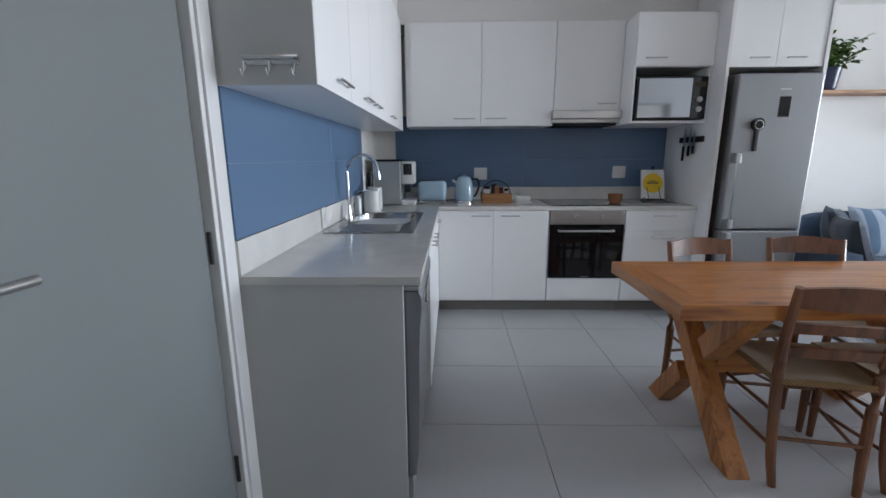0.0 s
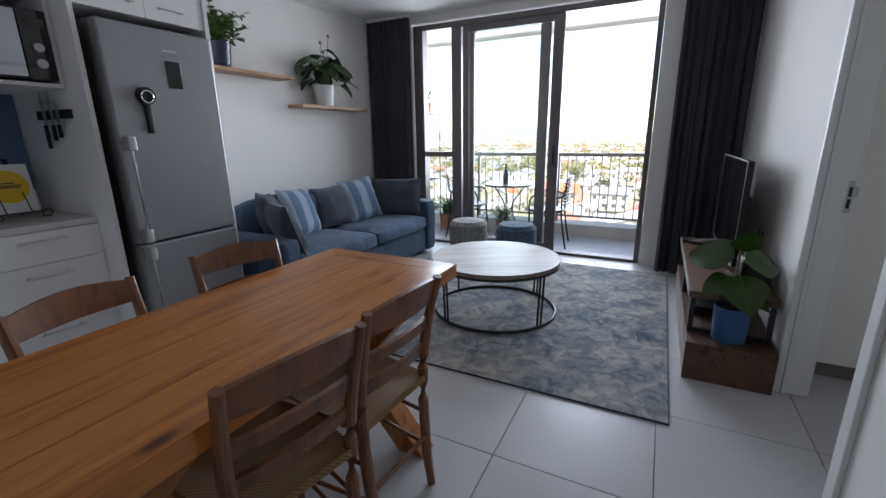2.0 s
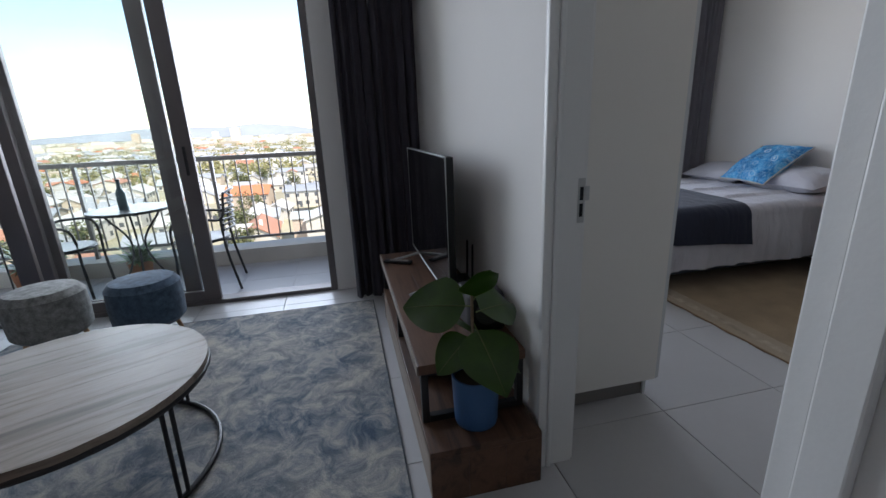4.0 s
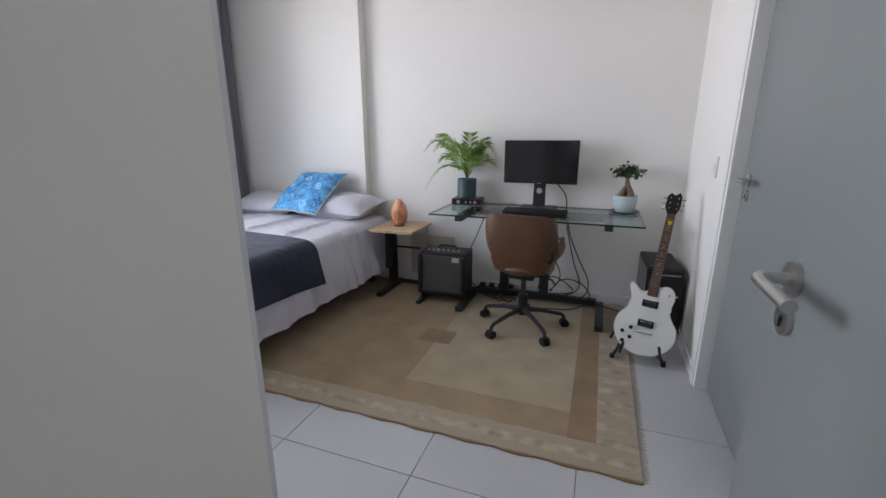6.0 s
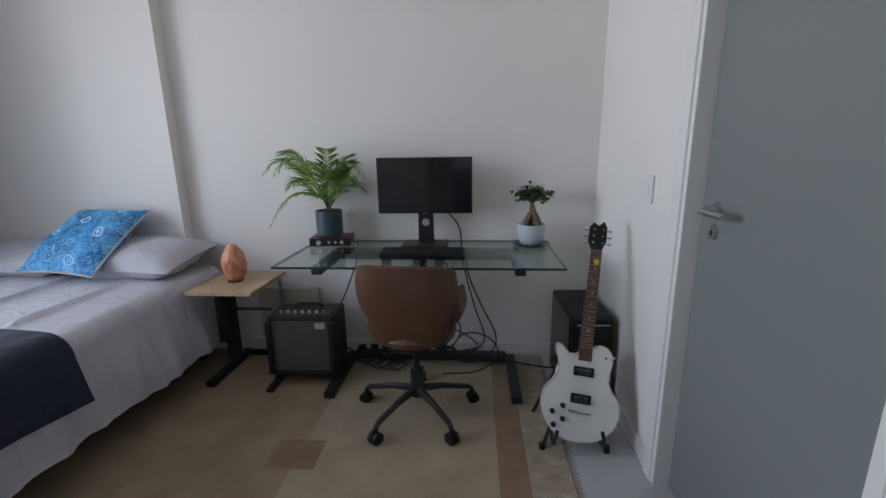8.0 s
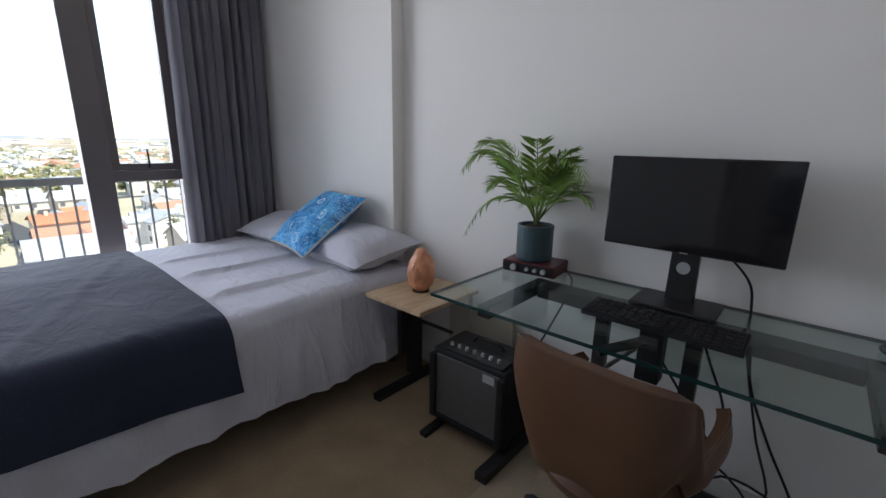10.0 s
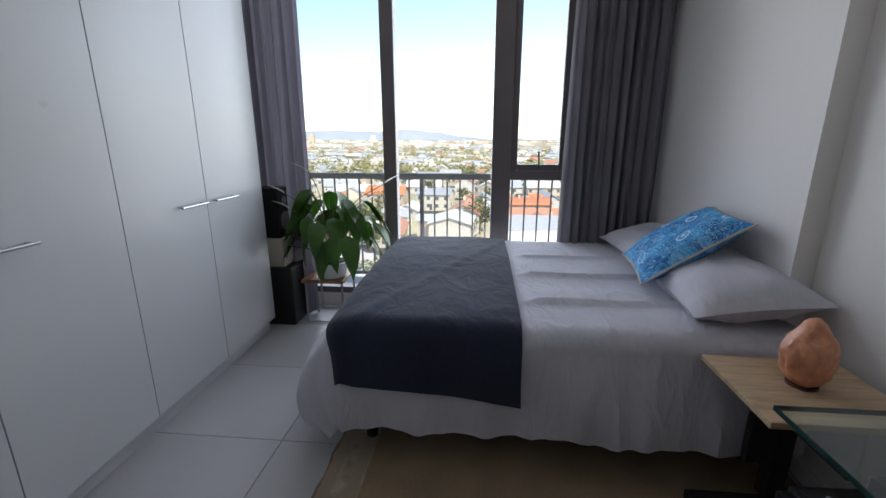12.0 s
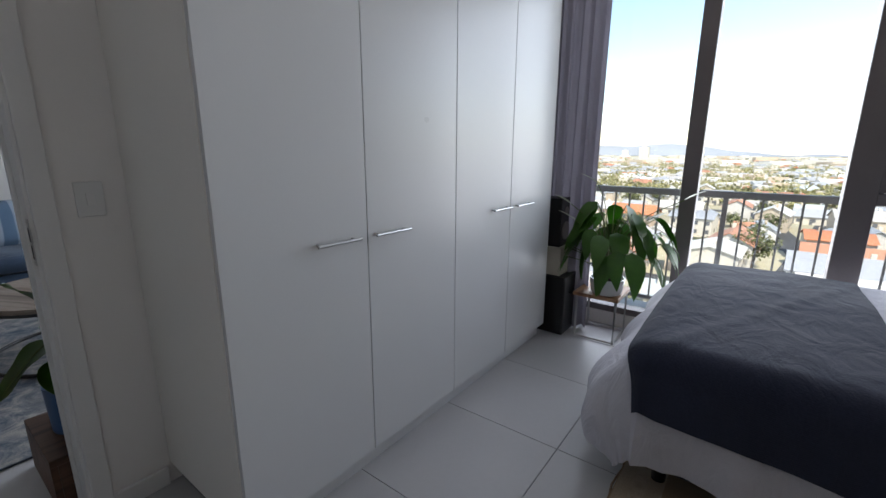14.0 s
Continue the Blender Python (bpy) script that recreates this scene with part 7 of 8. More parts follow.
for x, z in ((0.07, 0.145), (0.11, 0.115), (0.065, 0.09), (0.1, 0.06)):
    part("control_knob", lathe([(0, 0), (0.0115, 0), (0.0095, 0.014), (0, 0.015)], seg=16), BLACK, gt).matrix_local = pose(x, 0.0225, z, -90)
part("strap_button", cyl((-0.117, 0.0, 0.37), (-0.13, 0.0, 0.375), 0.005, seg=10), CHROME, gt)
part("toggle", cyl((-0.085, 0.0225, 0.37), (-0.085, 0.035, 0.37), 0.004, seg=8), BLACK, gt)
gp = thing("guitar_pick", pose(2.99, -1.92, 0.05, 20, -6, -6) @ pose(-0.002, 0.035, 0.775), "yellow plectrum tucked under the strings", "plectrum")
part("pick", prism([(-0.013, 0.01), (0, 0.013), (0.013, 0.01), (0.008, -0.008), (0, -0.015), (-0.008, -0.008)], "y", 0, 0.001), YELLOW, gp)
gs = thing("guitar_stand", (2.99, -1.985, 0), "low black folding guitar stand", "guitar stand")
for s in (-1, 1):
    part("arm", tube(curve_pts([(s * 0.05, -0.12, 0.3), (s * 0.09, 0.0, 0.09), (s * 0.1, 0.1, 0.07), (s * 0.1, 0.135, 0.1), (s * 0.09, 0.135, 0.15)], 12), 0.008), BLACK_METAL, gs)
    part("leg", tube([(s * 0.05, -0.12, 0.3), (s * 0.14, -0.2, 0.012)], 0.009), BLACK_METAL, gs)
    part("front_leg", tube([(s * 0.09, 0.0, 0.09), (s * 0.135, 0.06, 0.012)], 0.009), BLACK_METAL, gs)
    part("rubber_foot", cyl((s * 0.137, 0.062, 0), (s * 0.135, 0.06, 0.03), 0.014, seg=12), BLACK, gs)
part("hinge", cyl((-0.055, -0.12, 0.3), (0.055, -0.12, 0.3), 0.012, seg=12), BLACK_METAL, gs)
pc = thing("computer_tower", pose(2.86, -2.47, 0, 0, 0, 3), "glossy black computer tower standing on the floor", "computer")
part("case", bx(-0.1, -0.21, 0.01, 0.1, 0.2, 0.48, 0.01), BLACK, pc)
part("side_glass", bx(0.1005, -0.19, 0.03, 0.104, 0.18, 0.46, 0.002), BLACK_GLASS, pc)
part("front_slope", prism([(0.2, 0.02), (0.235, 0.06), (0.22, 0.47), (0.2, 0.48)], "x", -0.098, 0.098, 0.004), BLACK, pc)
part("drive_slot", bx(-0.08, 0.2185, 0.44, 0.08, 0.226, 0.446, 0.001), SILVER_PLASTIC, pc)
for x in (-0.08, 0.08):
    for y in (-0.18, 0.18):
        part("foot", cyl((x, y, 0), (x, y, 0.011), 0.015, seg=12), BLACK, pc)
ht = thing("panel_heater", (4.6, BS, 0.1), "cream wall panel heater behind the side table", "heater")
part("panel", bx(-0.2, 0.02, 0.0, 0.2, 0.045, 0.34, 0.006), CREAM, ht)
part("bracket", bx(-0.15, 0.001, 0.05, 0.15, 0.019, 0.29), TRIM, ht)
cb = thing("power_strip", pose(4.0, -2.7, 0.02, 0, 0, 4), "black power strip with plugs under the desk", "power strip")
part("body", bx(-0.16, -0.03, -0.0, 0.16, 0.03, 0.04, 0.006), BLACK, cb)
for k in range(4):
    part("plug", bx(-0.13 + k * 0.075, -0.02, 0.0405, -0.085 + k * 0.075, 0.02, 0.08, 0.006), BLACK, cb)
for lab, pts in (
    ("thin black cable hanging from the monitor", [(3.6, -2.72, 0.95), (3.52, -2.76, 0.85), (3.5, -2.77, 0.752), (3.49, -2.79, 0.6), (3.42, -2.72, 0.35), (3.36, -2.66, 0.16), (3.5, -2.6, 0.1), (3.66, -2.62, 0.14), (3.55, -2.68, 0.22), (3.4, -2.66, 0.12), (3.6, -2.63, 0.09)]),
    ("black mains cable trailing along the floor", [(3.95, -2.66, 0.06), (3.6, -2.62, 0.085), (3.35, -2.6, 0.09), (3.1, -2.62, 0.03), (2.95, -2.62, 0.02), (2.9, -2.62, 0.1)]),
    ("black cable drooping under the desk", [(3.75, -2.45, 0.73), (3.6, -2.5, 0.5), (3.5, -2.6, 0.25), (3.62, -2.6, 0.1), (3.8, -2.63, 0.09)]),
    ("black cable looping from the desk to the floor", [(3.47, -2.5, 0.735), (3.45, -2.52, 0.6), (3.38, -2.55, 0.42), (3.3, -2.58, 0.24), (3.32, -2.6, 0.12), (3.45, -2.58, 0.06), (3.56, -2.56, 0.12), (3.48, -2.6, 0.23), (3.34, -2.62, 0.2), (3.28, -2.6, 0.1), (3.4, -2.55, 0.02), (3.6, -2.52, 0.015)]),
    ("thin black cable slung under the glass top", [(3.62, -2.6, 0.73), (3.56, -2.56, 0.62), (3.5, -2.5, 0.5), (3.54, -2.48, 0.36), (3.6, -2.52, 0.2), (3.66, -2.58, 0.09)]),
    ("grey cable from the audio interface", [(4.16, -2.77, 0.76), (4.13, -2.79, 0.68), (4.2, -2.72, 0.45), (4.3, -2.66, 0.2), (4.15, -2.66, 0.06)]),
):
    single("cable", tube(curve_pts(pts, 44), 0.0042, 6), BLACK, lab, "cable", "cables under the desk")
bunch = bmesh.new()
for k in range(5):
    c0 = Vector((3.98 + 0.05 * k - 0.1, -2.58 + 0.02 * math.sin(k), 0.03))
    tube([c0 + Vector(((0.06 + 0.012 * k) * math.cos(a), (0.035 + 0.006 * k) * math.sin(a), 0.012 * k + 0.012 * math.sin(3 * a))) for a in (j * math.pi / 12 for j in range(24))], 0.004, 5, bunch, closed=True)
single("cable_coil", bunch, BLACK, "loose coil of black cables on the rug", "cable")

# bedroom rug in woven bands
r2 = thing("bedroom_rug", (4.05, -1.85, 0), "worn tan kilim rug with sand field and brown border", "rug")
part("ground", bx(-1.02, -0.93, 0.001, 1.3, 0.89, 0.007, 0.002), RUG_TAN, r2)
part("outer_band", bx(-1.018, -0.92, 0.0072, -0.851, 0.885, 0.0082), RUG_STRIPE, r2, "pale striped outer band")
part("outer_band", bx(-0.85, 0.73, 0.0072, 1.295, 0.885, 0.0082), RUG_STRIPE, r2, "pale striped outer band")
part("border", bx(-0.85, -0.92, 0.0072, -0.73, 0.729, 0.008), RUG_BROWN, r2, "brown border")
part("border", bx(-0.729, 0.55, 0.0072, 1.295, 0.729, 0.008), RUG_TAN, r2)
part("field", bx(-0.729, -0.92, 0.0072, 0.12, 0.549, 0.0079), RUG_SAND, r2, "sand coloured field")
part("field", bx(0.121, -0.92, 0.0072, 1.295, 0.549, 0.0078), RUG_TAN, r2)
part("motif", bx(0.03, -0.07, 0.0081, 0.235, 0.11, 0.0087), RUG_BROWN, r2, "small brown square motif")
fr_ = bmesh.new()
for k in range(150):
    y = -0.92 + k * 0.0121
    tube([(-1.02, y, 0.004), (-1.04 - random.uniform(0, 0.012), y + random.uniform(-0.004, 0.004), 0.002)], 0.0012, 4, fr_)
part("fringe", fr_, RUG_SAND, r2)
part("edge_cord", tube([(-1.02 + 2.32 * k / 40, 0.893 + 0.006 * math.sin(k * 1.7), 0.004) for k in range(41)], 0.0045, 6), RUG_BROWN, r2, "dark corded edge")

# by the window
st = thing("plant_stool", (6.42, -0.46, 0), "small plant stool with wooden top and steel frame", "stool")
part("seat", bx(-0.17, -0.15, 0.31, 0.17, 0.15, 0.335, 0.003), SHELF_WOOD, st, "pale wooden top")
for s in (-1, 1):
    part("frame_hoop", tube([(s * 0.14, -0.13, 0.309), (s * 0.14, -0.13, 0.01), (s * 0.14, 0.13, 0.01), (s * 0.14, 0.13, 0.309)], 0.0095, 4), STEEL, st, "grey steel frame")
part("brace", tube([(-0.14, -0.13, 0.01), (0.14, -0.13, 0.01)], 0.0095, 4), STEEL, st)
pl = thing("peace_lily", (6.36, -0.5, 0.336), "large peace lily with drooping leaves in a white pot", "plant")
pot(pl, [(0, 0), (0.09, 0), (0.1, 0.015), (0.115, 0.11), (0.105, 0.11), (0.09, 0.03), (0, 0.02)], POT_WHITE, 0.1, 0.1)
spots = []
for k in range(46):
    a = k * 2.399
    r_ = 0.06 + 0.3 * ((k * 7) % 46) / 46
    y = min(0.26, r_ * math.sin(a) * 1.2)
    spots.append((r_ * math.cos(a) * 0.7, y, 0.56 - 0.75 * (r_ - 0.06) + random.uniform(-0.14, 0.1), random.uniform(0.75, 1.1)))
leaves_on_stems(pl, spots, 0.25, 0.125, LEAF_LILY, 0.5, 0.12, base=(0, 0, 0.1), pitch=34)
for x, y, z in ((0.0, -0.4, 0.66), (-0.05, 0.1, 0.74), (-0.12, 0.24, 0.6), (-0.14, 0.2, 0.5), (0.1, -0.2, 0.5)):
    s_ = part("flower_stem", tube(curve_pts([(0, 0, 0.1), (x * 0.4, y * 0.4, z * 0.75), (x, y, z)], 8), 0.003, 6), STEM, pl)
    part("spathe", thicken(blade(0.13, 0.065, 0.1, 0.25, 7, 0.6, None, pose(x, y, z, 0, -35, math.degrees(math.atan2(y, x)))), 0.001), PETAL, s_, "white flower")
bx1 = thing("storage_box", (6.36, -0.16, 0), "black storage case standing by the wardrobe", "storage box")
part("case", bx(-0.14, -0.1, 0.0, 0.14, 0.12, 0.42, 0.01), BLACK, bx1)
part("handle", tube([(-0.05, -0.1, 0.3), (-0.05, -0.125, 0.3), (0.05, -0.125, 0.3), (0.05, -0.1, 0.3)], 0.006), BLACK_METAL, bx1)
bx2 = thing("storage_box", (6.37, -0.1, 0.421), "cream cardboard box stacked on a black case", "storage box")
part("carton", bx(-0.11, -0.1, 0.0, 0.11, 0.1, 0.2, 0.003), CREAM, bx2)
bx3 = thing("speaker", (6.37, -0.08, 0.622), "black bookshelf speaker stacked on boxes by the window", "speaker")
part("cabinet", bx(-0.09, -0.1, 0.0, 0.09, 0.1, 0.34, 0.006), BLACK, bx3)
for z, r_ in ((0.11, 0.065), (0.25, 0.03)):
    part("driver", cyl((0, -0.1005, z), (0, -0.106, z), r_, seg=24), PLINTH, bx3)

# ---- the town outside ----
GZ = -24.0
SUB = random.Random(5)


def town_mat(name, stops, rough=0.8, island=False):
    m, t, b = shader(name, rough, spec=0.2)
    src = t.nodes.new("ShaderNodeNewGeometry").outputs["Random Per Island"] if island else t.nodes.new("ShaderNodeObjectInfo").outputs["Random"]
    n = node(t, "TexNoise", Scale=1.5, Detail=5.0)
    t.links.new(mapped(t), n.inputs["Vector"])
    r_ = ramp(t, src, stops)
    r_.node.color_ramp.interpolation = "CONSTANT"
    col = mixed(t, r_, ramp(t, n.outputs[0], [(0.3, (0.8,) * 3), (0.7, (1, 1, 1))]), 0.8, "MULTIPLY")
    t.links.new(col, b.inputs["Base Color"])
    return m


ROOFS = [(0.0, (0.34, 0.35, 0.37)), (0.25, (0.44, 0.22, 0.14)), (0.38, (0.42, 0.4, 0.38)), (0.6, (0.5, 0.2, 0.1)), (0.68, (0.36, 0.37, 0.38)), (0.8, (0.55, 0.53, 0.5)), (0.97, (0.42, 0.45, 0.44))]
WALLS_ = [(0.0, (0.58, 0.53, 0.45)), (0.4, (0.66, 0.63, 0.58)), (0.65, (0.5, 0.42, 0.33)), (0.8, (0.54, 0.51, 0.47)), (0.92, (0.52, 0.42, 0.33))]
ROOF_M, HOUSE_M = town_mat("roof_sheet", ROOFS, 0.6), town_mat("house_wall", WALLS_)
ROOF_I, HOUSE_I = town_mat("far_roof", ROOFS, 0.6, True), town_mat("far_wall", WALLS_, 0.8, True)
# Far woods: paler copy of the foliage, distance haze put into the colour.
HAZY_WOOD = leaf_mat("hazy_woods", (0.27, 0.24, 0.12), gloss=0.9)
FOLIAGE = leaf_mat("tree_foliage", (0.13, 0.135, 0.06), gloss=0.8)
WINDOW_M = plain("house_window", (0.12, 0.125, 0.135), 0.15, var=0.1, bump=0)
GROUND = plain("dry_ground", (0.42, 0.38, 0.26), 0.95, var=0.35, scale=0.012, fine=0.3, bump=0)
ROAD = plain("asphalt", (0.06, 0.06, 0.06), 0.9, var=0.15, scale=0.3, fine=3)
# The hills' pale blue-grey is haze mixed into their base colour.
HAZE_HILL = plain("haze_tinted_hill", (0.27, 0.29, 0.32), 0.95, var=0.12, scale=0.004, fine=0.03, bump=0)

single("ground", sheet(40, 40, lambda u, v: (20 + 4500 * u**2.2, (2 * v - 1) * 4600 * (0.08 + u), GZ - 0.0)), GROUND, "dry suburban ground reaching to the horizon", kind="structure")
for k, (x, ang) in enumerate(((52, 4), (95, -6), (150, 3), (230, -4), (330, 5))):
    r_ = single("road", bx(-4, -900, -0.3, 4, 900, 0.06), ROAD, "grey asphalt suburban road", kind="structure", at=pose(x, 0, GZ, 0, 0, ang))
for y, ang in ((-60, 82), (30, 97), (120, 88)):
    single("road", bx(-3.5, -450, -0.3, 3.5, 450, 0.05), ROAD, "grey asphalt suburban road", kind="structure", at=pose(480, y, GZ, 0, 0, ang))


def gable(w, d, h, rise, over=0.5):
    """Roof of two slopes with eaves, ridge along x."""
    e = d / 2 + over
    return prism([(-e, h - 0.25), (0, h + rise), (e, h - 0.25), (e, h - 0.05), (0, h + rise + 0.22), (-e, h - 0.05)], "x", -w / 2 - over, w / 2 + over)


def house(w, d, h, rise, hip, wing):
    hs_ = thing("house", (0, 0, GZ), "suburban house with painted walls and pitched roof", "house", "houses below the flat")
    bm = prism([(-d / 2, 0), (d / 2, 0), (d / 2, h), (0, h + rise * 0.96), (-d / 2, h)], "x", -w / 2, w / 2)
    part("wall", bm, HOUSE_M, hs_)
    part("roof", gable(w, d, h, rise), ROOF_M, hs_)
    if wing:
        bm = prism([(-w * 0.2, 0), (w * 0.2, 0), (w * 0.2, h), (0, h + rise * 0.7), (-w * 0.2, h)], "y", -d * 0.85, 0)
        part("wing_wall", bm, HOUSE_M, hs_)
        e = w * 0.2 + 0.4
        part("wing_roof", prism([(-e, h - 0.25), (0, h + rise * 0.72), (e, h - 0.25), (e, h - 0.05), (0, h + rise * 0.72 + 0.2), (-e, h - 0.05)], "y", -d * 0.85 - 0.4, 0), ROOF_M, hs_)
    part("chimney", bx(w * 0.25, 0.4, h, w * 0.25 + 0.7, 1.1, h + rise + 0.9), HOUSE_M, hs_)
    for s in (-1, 1):
        for k in range(max(2, int(w / 3))):
            x = -w / 2 + 1.2 + k * (w - 2.4) / max(1, int(w / 3) - 1)
            for lv in range(int(h // 2.7)):
                z = 0.9 + lv * 2.7
                part("window", bx(x - 0.6, s * d / 2 - 0.05, z, x + 0.6, s * d / 2 + 0.05, z + 1.25), WINDOW_M, hs_)
        part("window", bx(s * w / 2 - 0.05, -0.7, 1.0, s * w / 2 + 0.05, 0.7, 2.2), WINDOW_M, hs_)
    part("door", bx(0.2, d / 2 - 0.04, 0, 1.15, d / 2 + 0.06, 2.1), WINDOW_M, hs_)
    return hs_


kinds = [house(11, 8, 3.0, 2.2, 0, True), house(14, 9, 5.6, 2.4, 0, False), house(9, 7, 3.0, 1.8, 0, False), house(16, 8, 3.2, 2.4, 0, True), house(12, 10, 5.7, 1.4, 0, True)]
spots, taken = [], []
row = 0
for x in (44, 62, 80, 105, 124, 140, 162, 184, 208, 236, 262, 292):
    n = int(5 + x / 16)
    for k in range(n):
        y = (k - (n - 1) / 2) * 20.5 + (row % 2) * 9 + SUB.uniform(-3, 3) - 5
        spots.append((x + SUB.uniform(-4, 4), y))
    row += 1
for i, (x, y) in enumerate(spots):
    m_ = pose(x, y, GZ, 0, 0, SUB.choice((0, 90, 180, 270)) + SUB.uniform(-8, 8))
    if i < len(kinds):
        kinds[i].matrix_world = m_
    else:
        copy_thing(kinds[SUB.randrange(len(kinds))], m_)


def tree(h, r_):
    tr = thing("tree", (0, 0, GZ), "leafy suburban tree with an uneven crown", "tree", "trees among the houses")
    bm = tube(curve_pts([(0, 0, 0), (0.1, 0.1, h * 0.3), (-0.1, 0.05, h * 0.6)], 6), [0.28, 0.25, 0.22, 0.2, 0.17, 0.14, 0.11], 8)
    for k in range(5):
        a = k * 1.3
        tube([(0, 0, h * (0.35 + 0.05 * k)), (r_ * 0.6 * math.cos(a), r_ * 0.6 * math.sin(a), h * (0.6 + 0.06 * k))], [0.1, 0.04], 6, bm)
    part("trunk", bm, BARK, tr)
    bm = bmesh.new()
    for k in range(34):
        a, rr = SUB.uniform(0, 6.28), r_ * math.sqrt(SUB.random()) * 0.85
        c = Vector((rr * math.cos(a), rr * math.sin(a), h * SUB.uniform(0.45, 0.98) - rr * 0.25))
        for j in range(16):
            q = c + Vector((SUB.gauss(0, 0.55), SUB.gauss(0, 0.55), SUB.gauss(0, 0.4)))
            blade(SUB.uniform(0.5, 0.95), 0.5, 0.3, 0.2, 2, 0.6, bm, Matrix.Translation(q) @ pose(0, 0, 0, SUB.uniform(-60, 60), SUB.uniform(-40, 40), SUB.uniform(0, 360)))
    part("crown", bm, FOLIAGE, tr)
    return tr


tk = [tree(7, 3.2), tree(9, 4.0), tree(5, 2.6)]
for i in range(150):
    x = 36 + 270 * SUB.random() ** 1.2
    m_ = pose(x, SUB.uniform(-1, 1) * (60 + x * 0.75), GZ, 0, 0, SUB.uniform(0, 360))
    if i < 3:
        tk[i].matrix_world = m_
    else:
        copy_thing(tk[i % 3], m_)

# the town further off, joined: walls, roofs, tree clumps


def scatter(count, x0, x1, make):
    vs, fs = [], []
    for _ in range(count):
        x = x0 * (x1 / x0) ** SUB.random()
        y = SUB.uniform(-1, 1) * x * 1.15
        v, f = make()
        a = SUB.uniform(0, 6.28)
        c, s = math.cos(a), math.sin(a)
        n0 = len(vs)
        vs += [(x + p[0] * c - p[1] * s, y + p[0] * s + p[1] * c, GZ + p[2]) for p in v]
        fs += [[n0 + i for i in q] for q in f]
    return vs, fs


def joined(name, data, material, label):
    me = bpy.data.meshes.new(name)
    me.from_pydata(data[0], [], data[1])
    me.materials.append(material)
    return tagged(new(name, me), label, kind="stuff")


def far_wall():
    w, d, h = SUB.uniform(4, 9), SUB.uniform(3.5, 6), SUB.uniform(3, 6.5)
    return [(-w, -d, 0), (w, -d, 0), (w, d, 0), (-w, d, 0), (-w, -d, h), (w, -d, h), (w, d, h), (-w, d, h)], [(0, 1, 5, 4), (1, 2, 6, 5), (2, 3, 7, 6), (3, 0, 4, 7), (4, 5, 6, 7)]


def far_roof():
    w, d, h, r_ = SUB.uniform(5, 10), SUB.uniform(4, 6.5), SUB.uniform(3, 6), SUB.uniform(1.5, 3)
    return [(-w, -d, h), (w, -d, h), (w, d, h), (-w, d, h), (-w, 0, h + r_), (w, 0, h + r_), (-w, -d, 0), (w, -d, 0), (w, d, 0), (-w, d, 0)], [(0, 1, 5, 4), (2, 3, 4, 5), (0, 4, 3), (1, 2, 5)]


def big_shed():
    w, d, h = SUB.uniform(15, 45), SUB.uniform(10, 25), SUB.uniform(5, 14)
    return [(-w, -d, 0), (w, -d, 0), (w, d, 0), (-w, d, 0), (-w, -d, h), (w, -d, h), (w, d, h), (-w, d, h)], [(0, 1, 5, 4), (1, 2, 6, 5), (2, 3, 7, 6), (3, 0, 4, 7), (4, 5, 6, 7)]


def clump():
    r_, h = SUB.uniform(2.5, 6), SUB.uniform(4, 8)
    v, f = [], []
    for k in range(14):
        a, e = SUB.uniform(0, 6.28), SUB.uniform(0.1, 1)
        rr = r_ * math.sqrt(1 - (e - 0.4) ** 2)
        c = (rr * math.cos(a), rr * math.sin(a), h * e)
        s = SUB.uniform(0.9, 1.9)
        n0 = len(v)
        v += [(c[0] + SUB.uniform(-s, s), c[1] + SUB.uniform(-s, s), c[2] + SUB.uniform(-s, s) * 0.8) for _ in range(4)]
        f += [(n0, n0 + 1, n0 + 2), (n0, n0 + 2, n0 + 3), (n0, n0 + 3, n0 + 1), (n0 + 1, n0 + 2, n0 + 3)]
    return v, f


joined("distant_houses", scatter(1500, 330, 2600, far_wall), HOUSE_I, "distant pale houses of a suburb")
joined("distant_roofs", scatter(1100, 330, 2400, far_roof), ROOF_I, "distant coloured roofs of a suburb")
joined("distant_sheds", scatter(420, 1000, 3900, big_shed), HOUSE_I, "distant pale warehouses and blocks")
joined("distant_trees", scatter(9500, 250, 3000, clump), HAZY_WOOD, "distant woods between the suburbs")


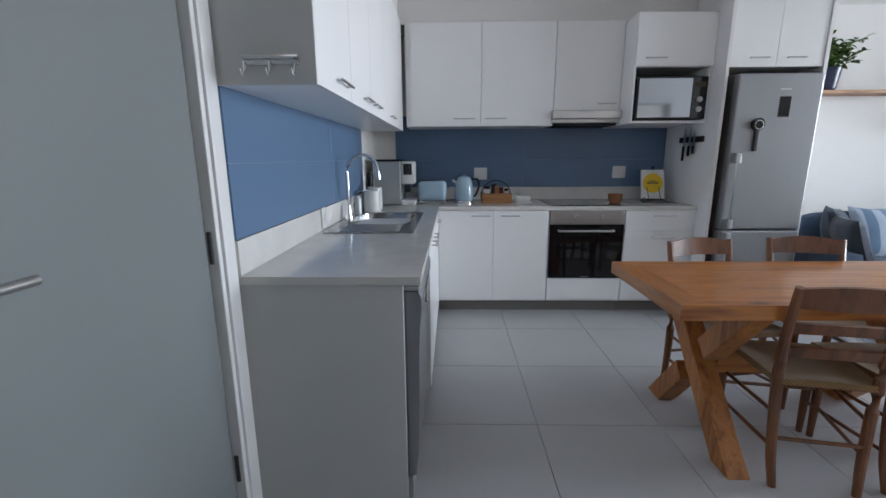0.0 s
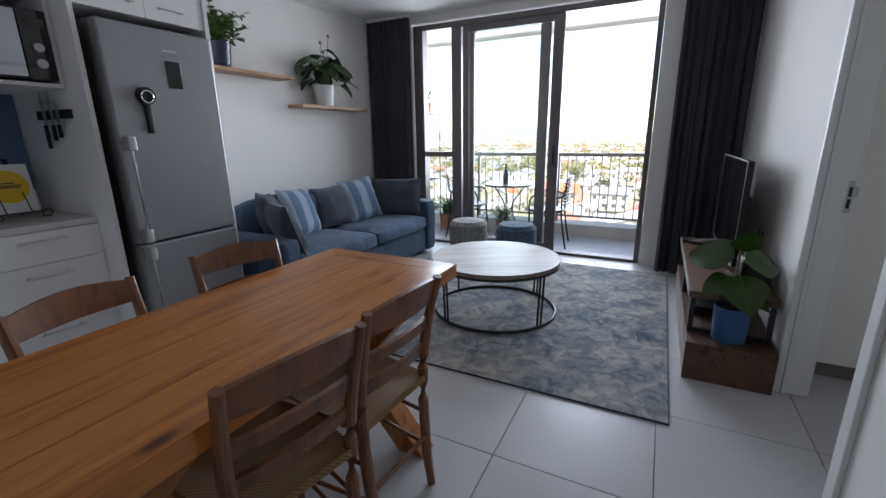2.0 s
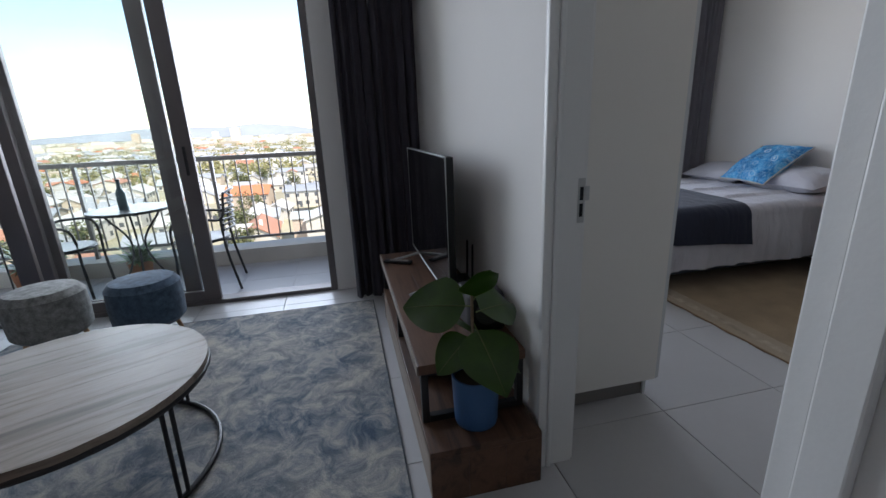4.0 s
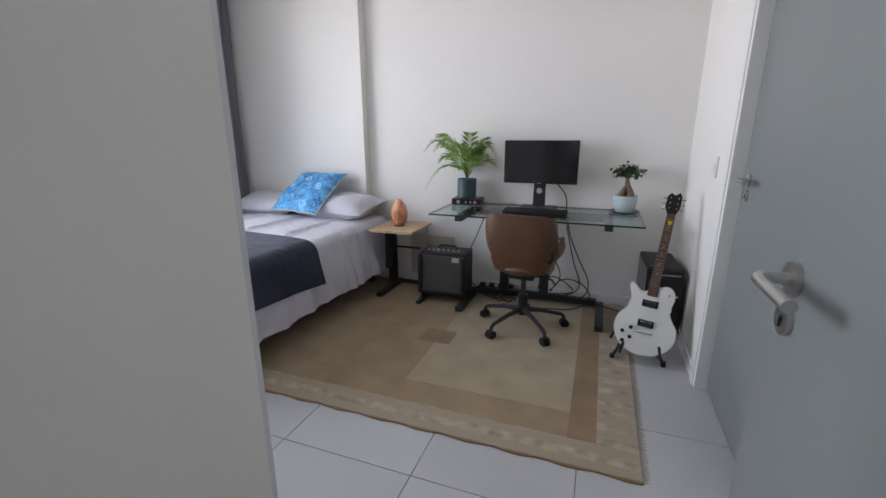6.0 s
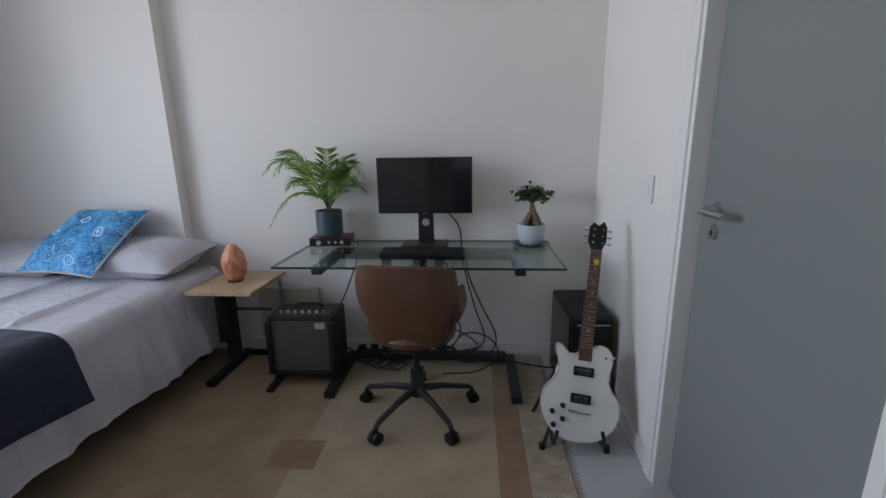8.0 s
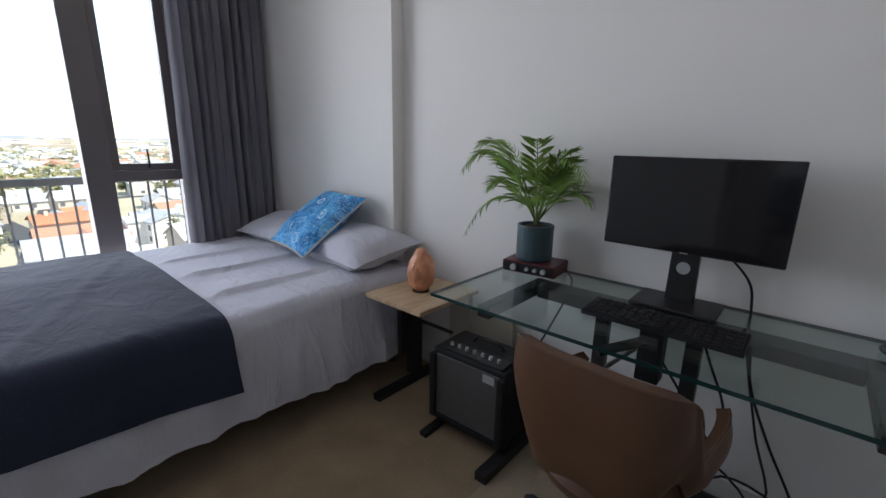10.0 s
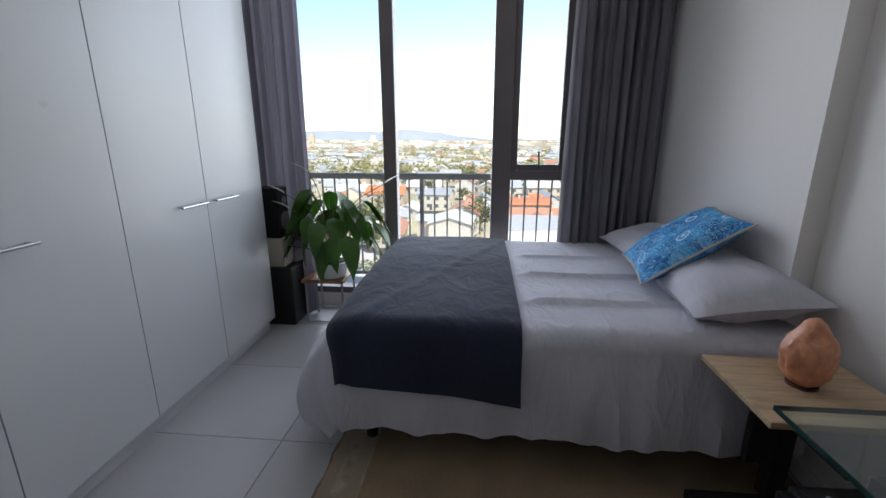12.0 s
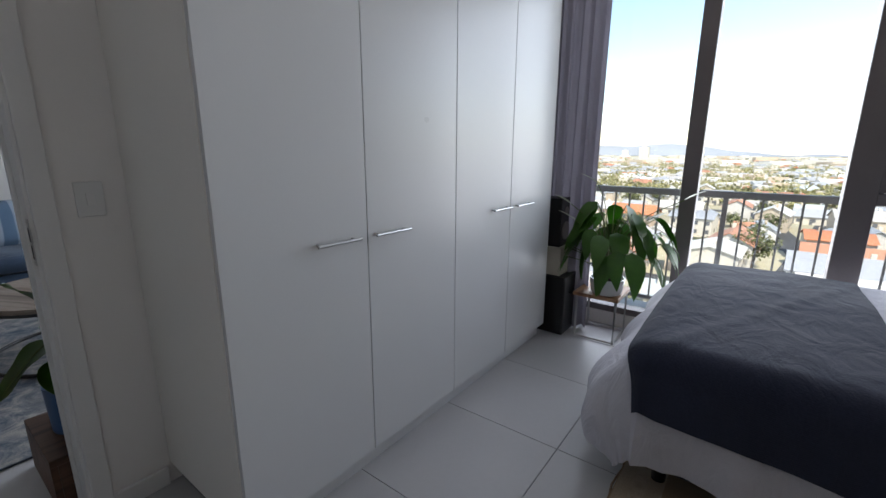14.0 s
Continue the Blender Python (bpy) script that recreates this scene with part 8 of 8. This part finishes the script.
def ridge(u, v):
    y = -4600 + 9200 * u
    h = 60 * max(0, noise.noise(Vector((u * 5, 0, 1.7))) + 0.25) + 85 * math.exp(-(((y - 650) / 420) ** 2)) + 50 * math.exp(-(((y - 1500) / 600) ** 2)) + 14 * noise.noise(Vector((u * 40, 1, 0)))
    return (4350 + 150 * v, y, GZ + v * max(6, h + 10))


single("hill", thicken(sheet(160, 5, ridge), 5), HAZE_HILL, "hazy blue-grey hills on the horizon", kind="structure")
for x, y, h in ((1500, 320, 44), (2100, 840, 42), (2500, 630, 40)):
    tw_ = thing("tower_block", (x, y, GZ), "distant pale tower block above the suburb", "tower block")
    part("wall", bx(-9, -14, 0, 9, 14, h), HOUSE_M, tw_)
    part("roof", bx(-5, -6, h, 5, 6, h + 4), HOUSE_M, tw_)
mast = thing("floodlight_mast", (900, -165, GZ), "distant white lattice mast among the trees", "mast")
for s in (-1, 1):
    part("leg", tube([(0, s * 5, 0), (0, s * 3.5, 75)], 0.9, 6), PETAL, mast)
part("head", bx(-1, -6, 75, 1, 6, 78), PETAL, mast)

# ---- floor tiles, last ----
tile_meshes = {}


def lay(parent, x0, x1, y0, y1, px, py, pitch, z0, z1, material, gap=0.0013):
    """Square tiles on a grid through (px, py), cut at the edges of the area."""
    i = math.floor((x0 - px) / pitch)
    while px + i * pitch < x1:
        j = math.floor((y0 - py) / pitch)
        while py + j * pitch < y1:
            a, b = max(x0, px + i * pitch) + gap, min(x1, px + (i + 1) * pitch) - gap
            c, d = max(y0, py + j * pitch) + gap, min(y1, py + (j + 1) * pitch) - gap
            if b - a > 0.01 and d - c > 0.01:
                w, h = round(b - a, 3), round(d - c, 3)
                key = (w, h, material.name)
                if key not in tile_meshes:
                    tile_meshes[key] = mesh_of("tile", bx(-w / 2, -h / 2, z0, w / 2, h / 2, z1, 0.0012, seg=1), material)
                ob = new("tile", tile_meshes[key])
                ob.parent = parent
                ob.location = ((a + b) / 2, (c + d) / 2, 0)
            j += 1
        i += 1


lay(floor, XW, 5.97, 0.5, YN, 2.67, 0.5, 0.6, -0.011, 0.0, TILE)
lay(floor, XW, 6.63, BS, 0.5, 2.67, 0.5, 0.6, -0.011, 0.0, TILE)
lay(bal, 6.0, 7.02, 1.24, 4.8, 6.0, 1.24, 0.45, -0.034, -0.03, BALCONY_TILE)
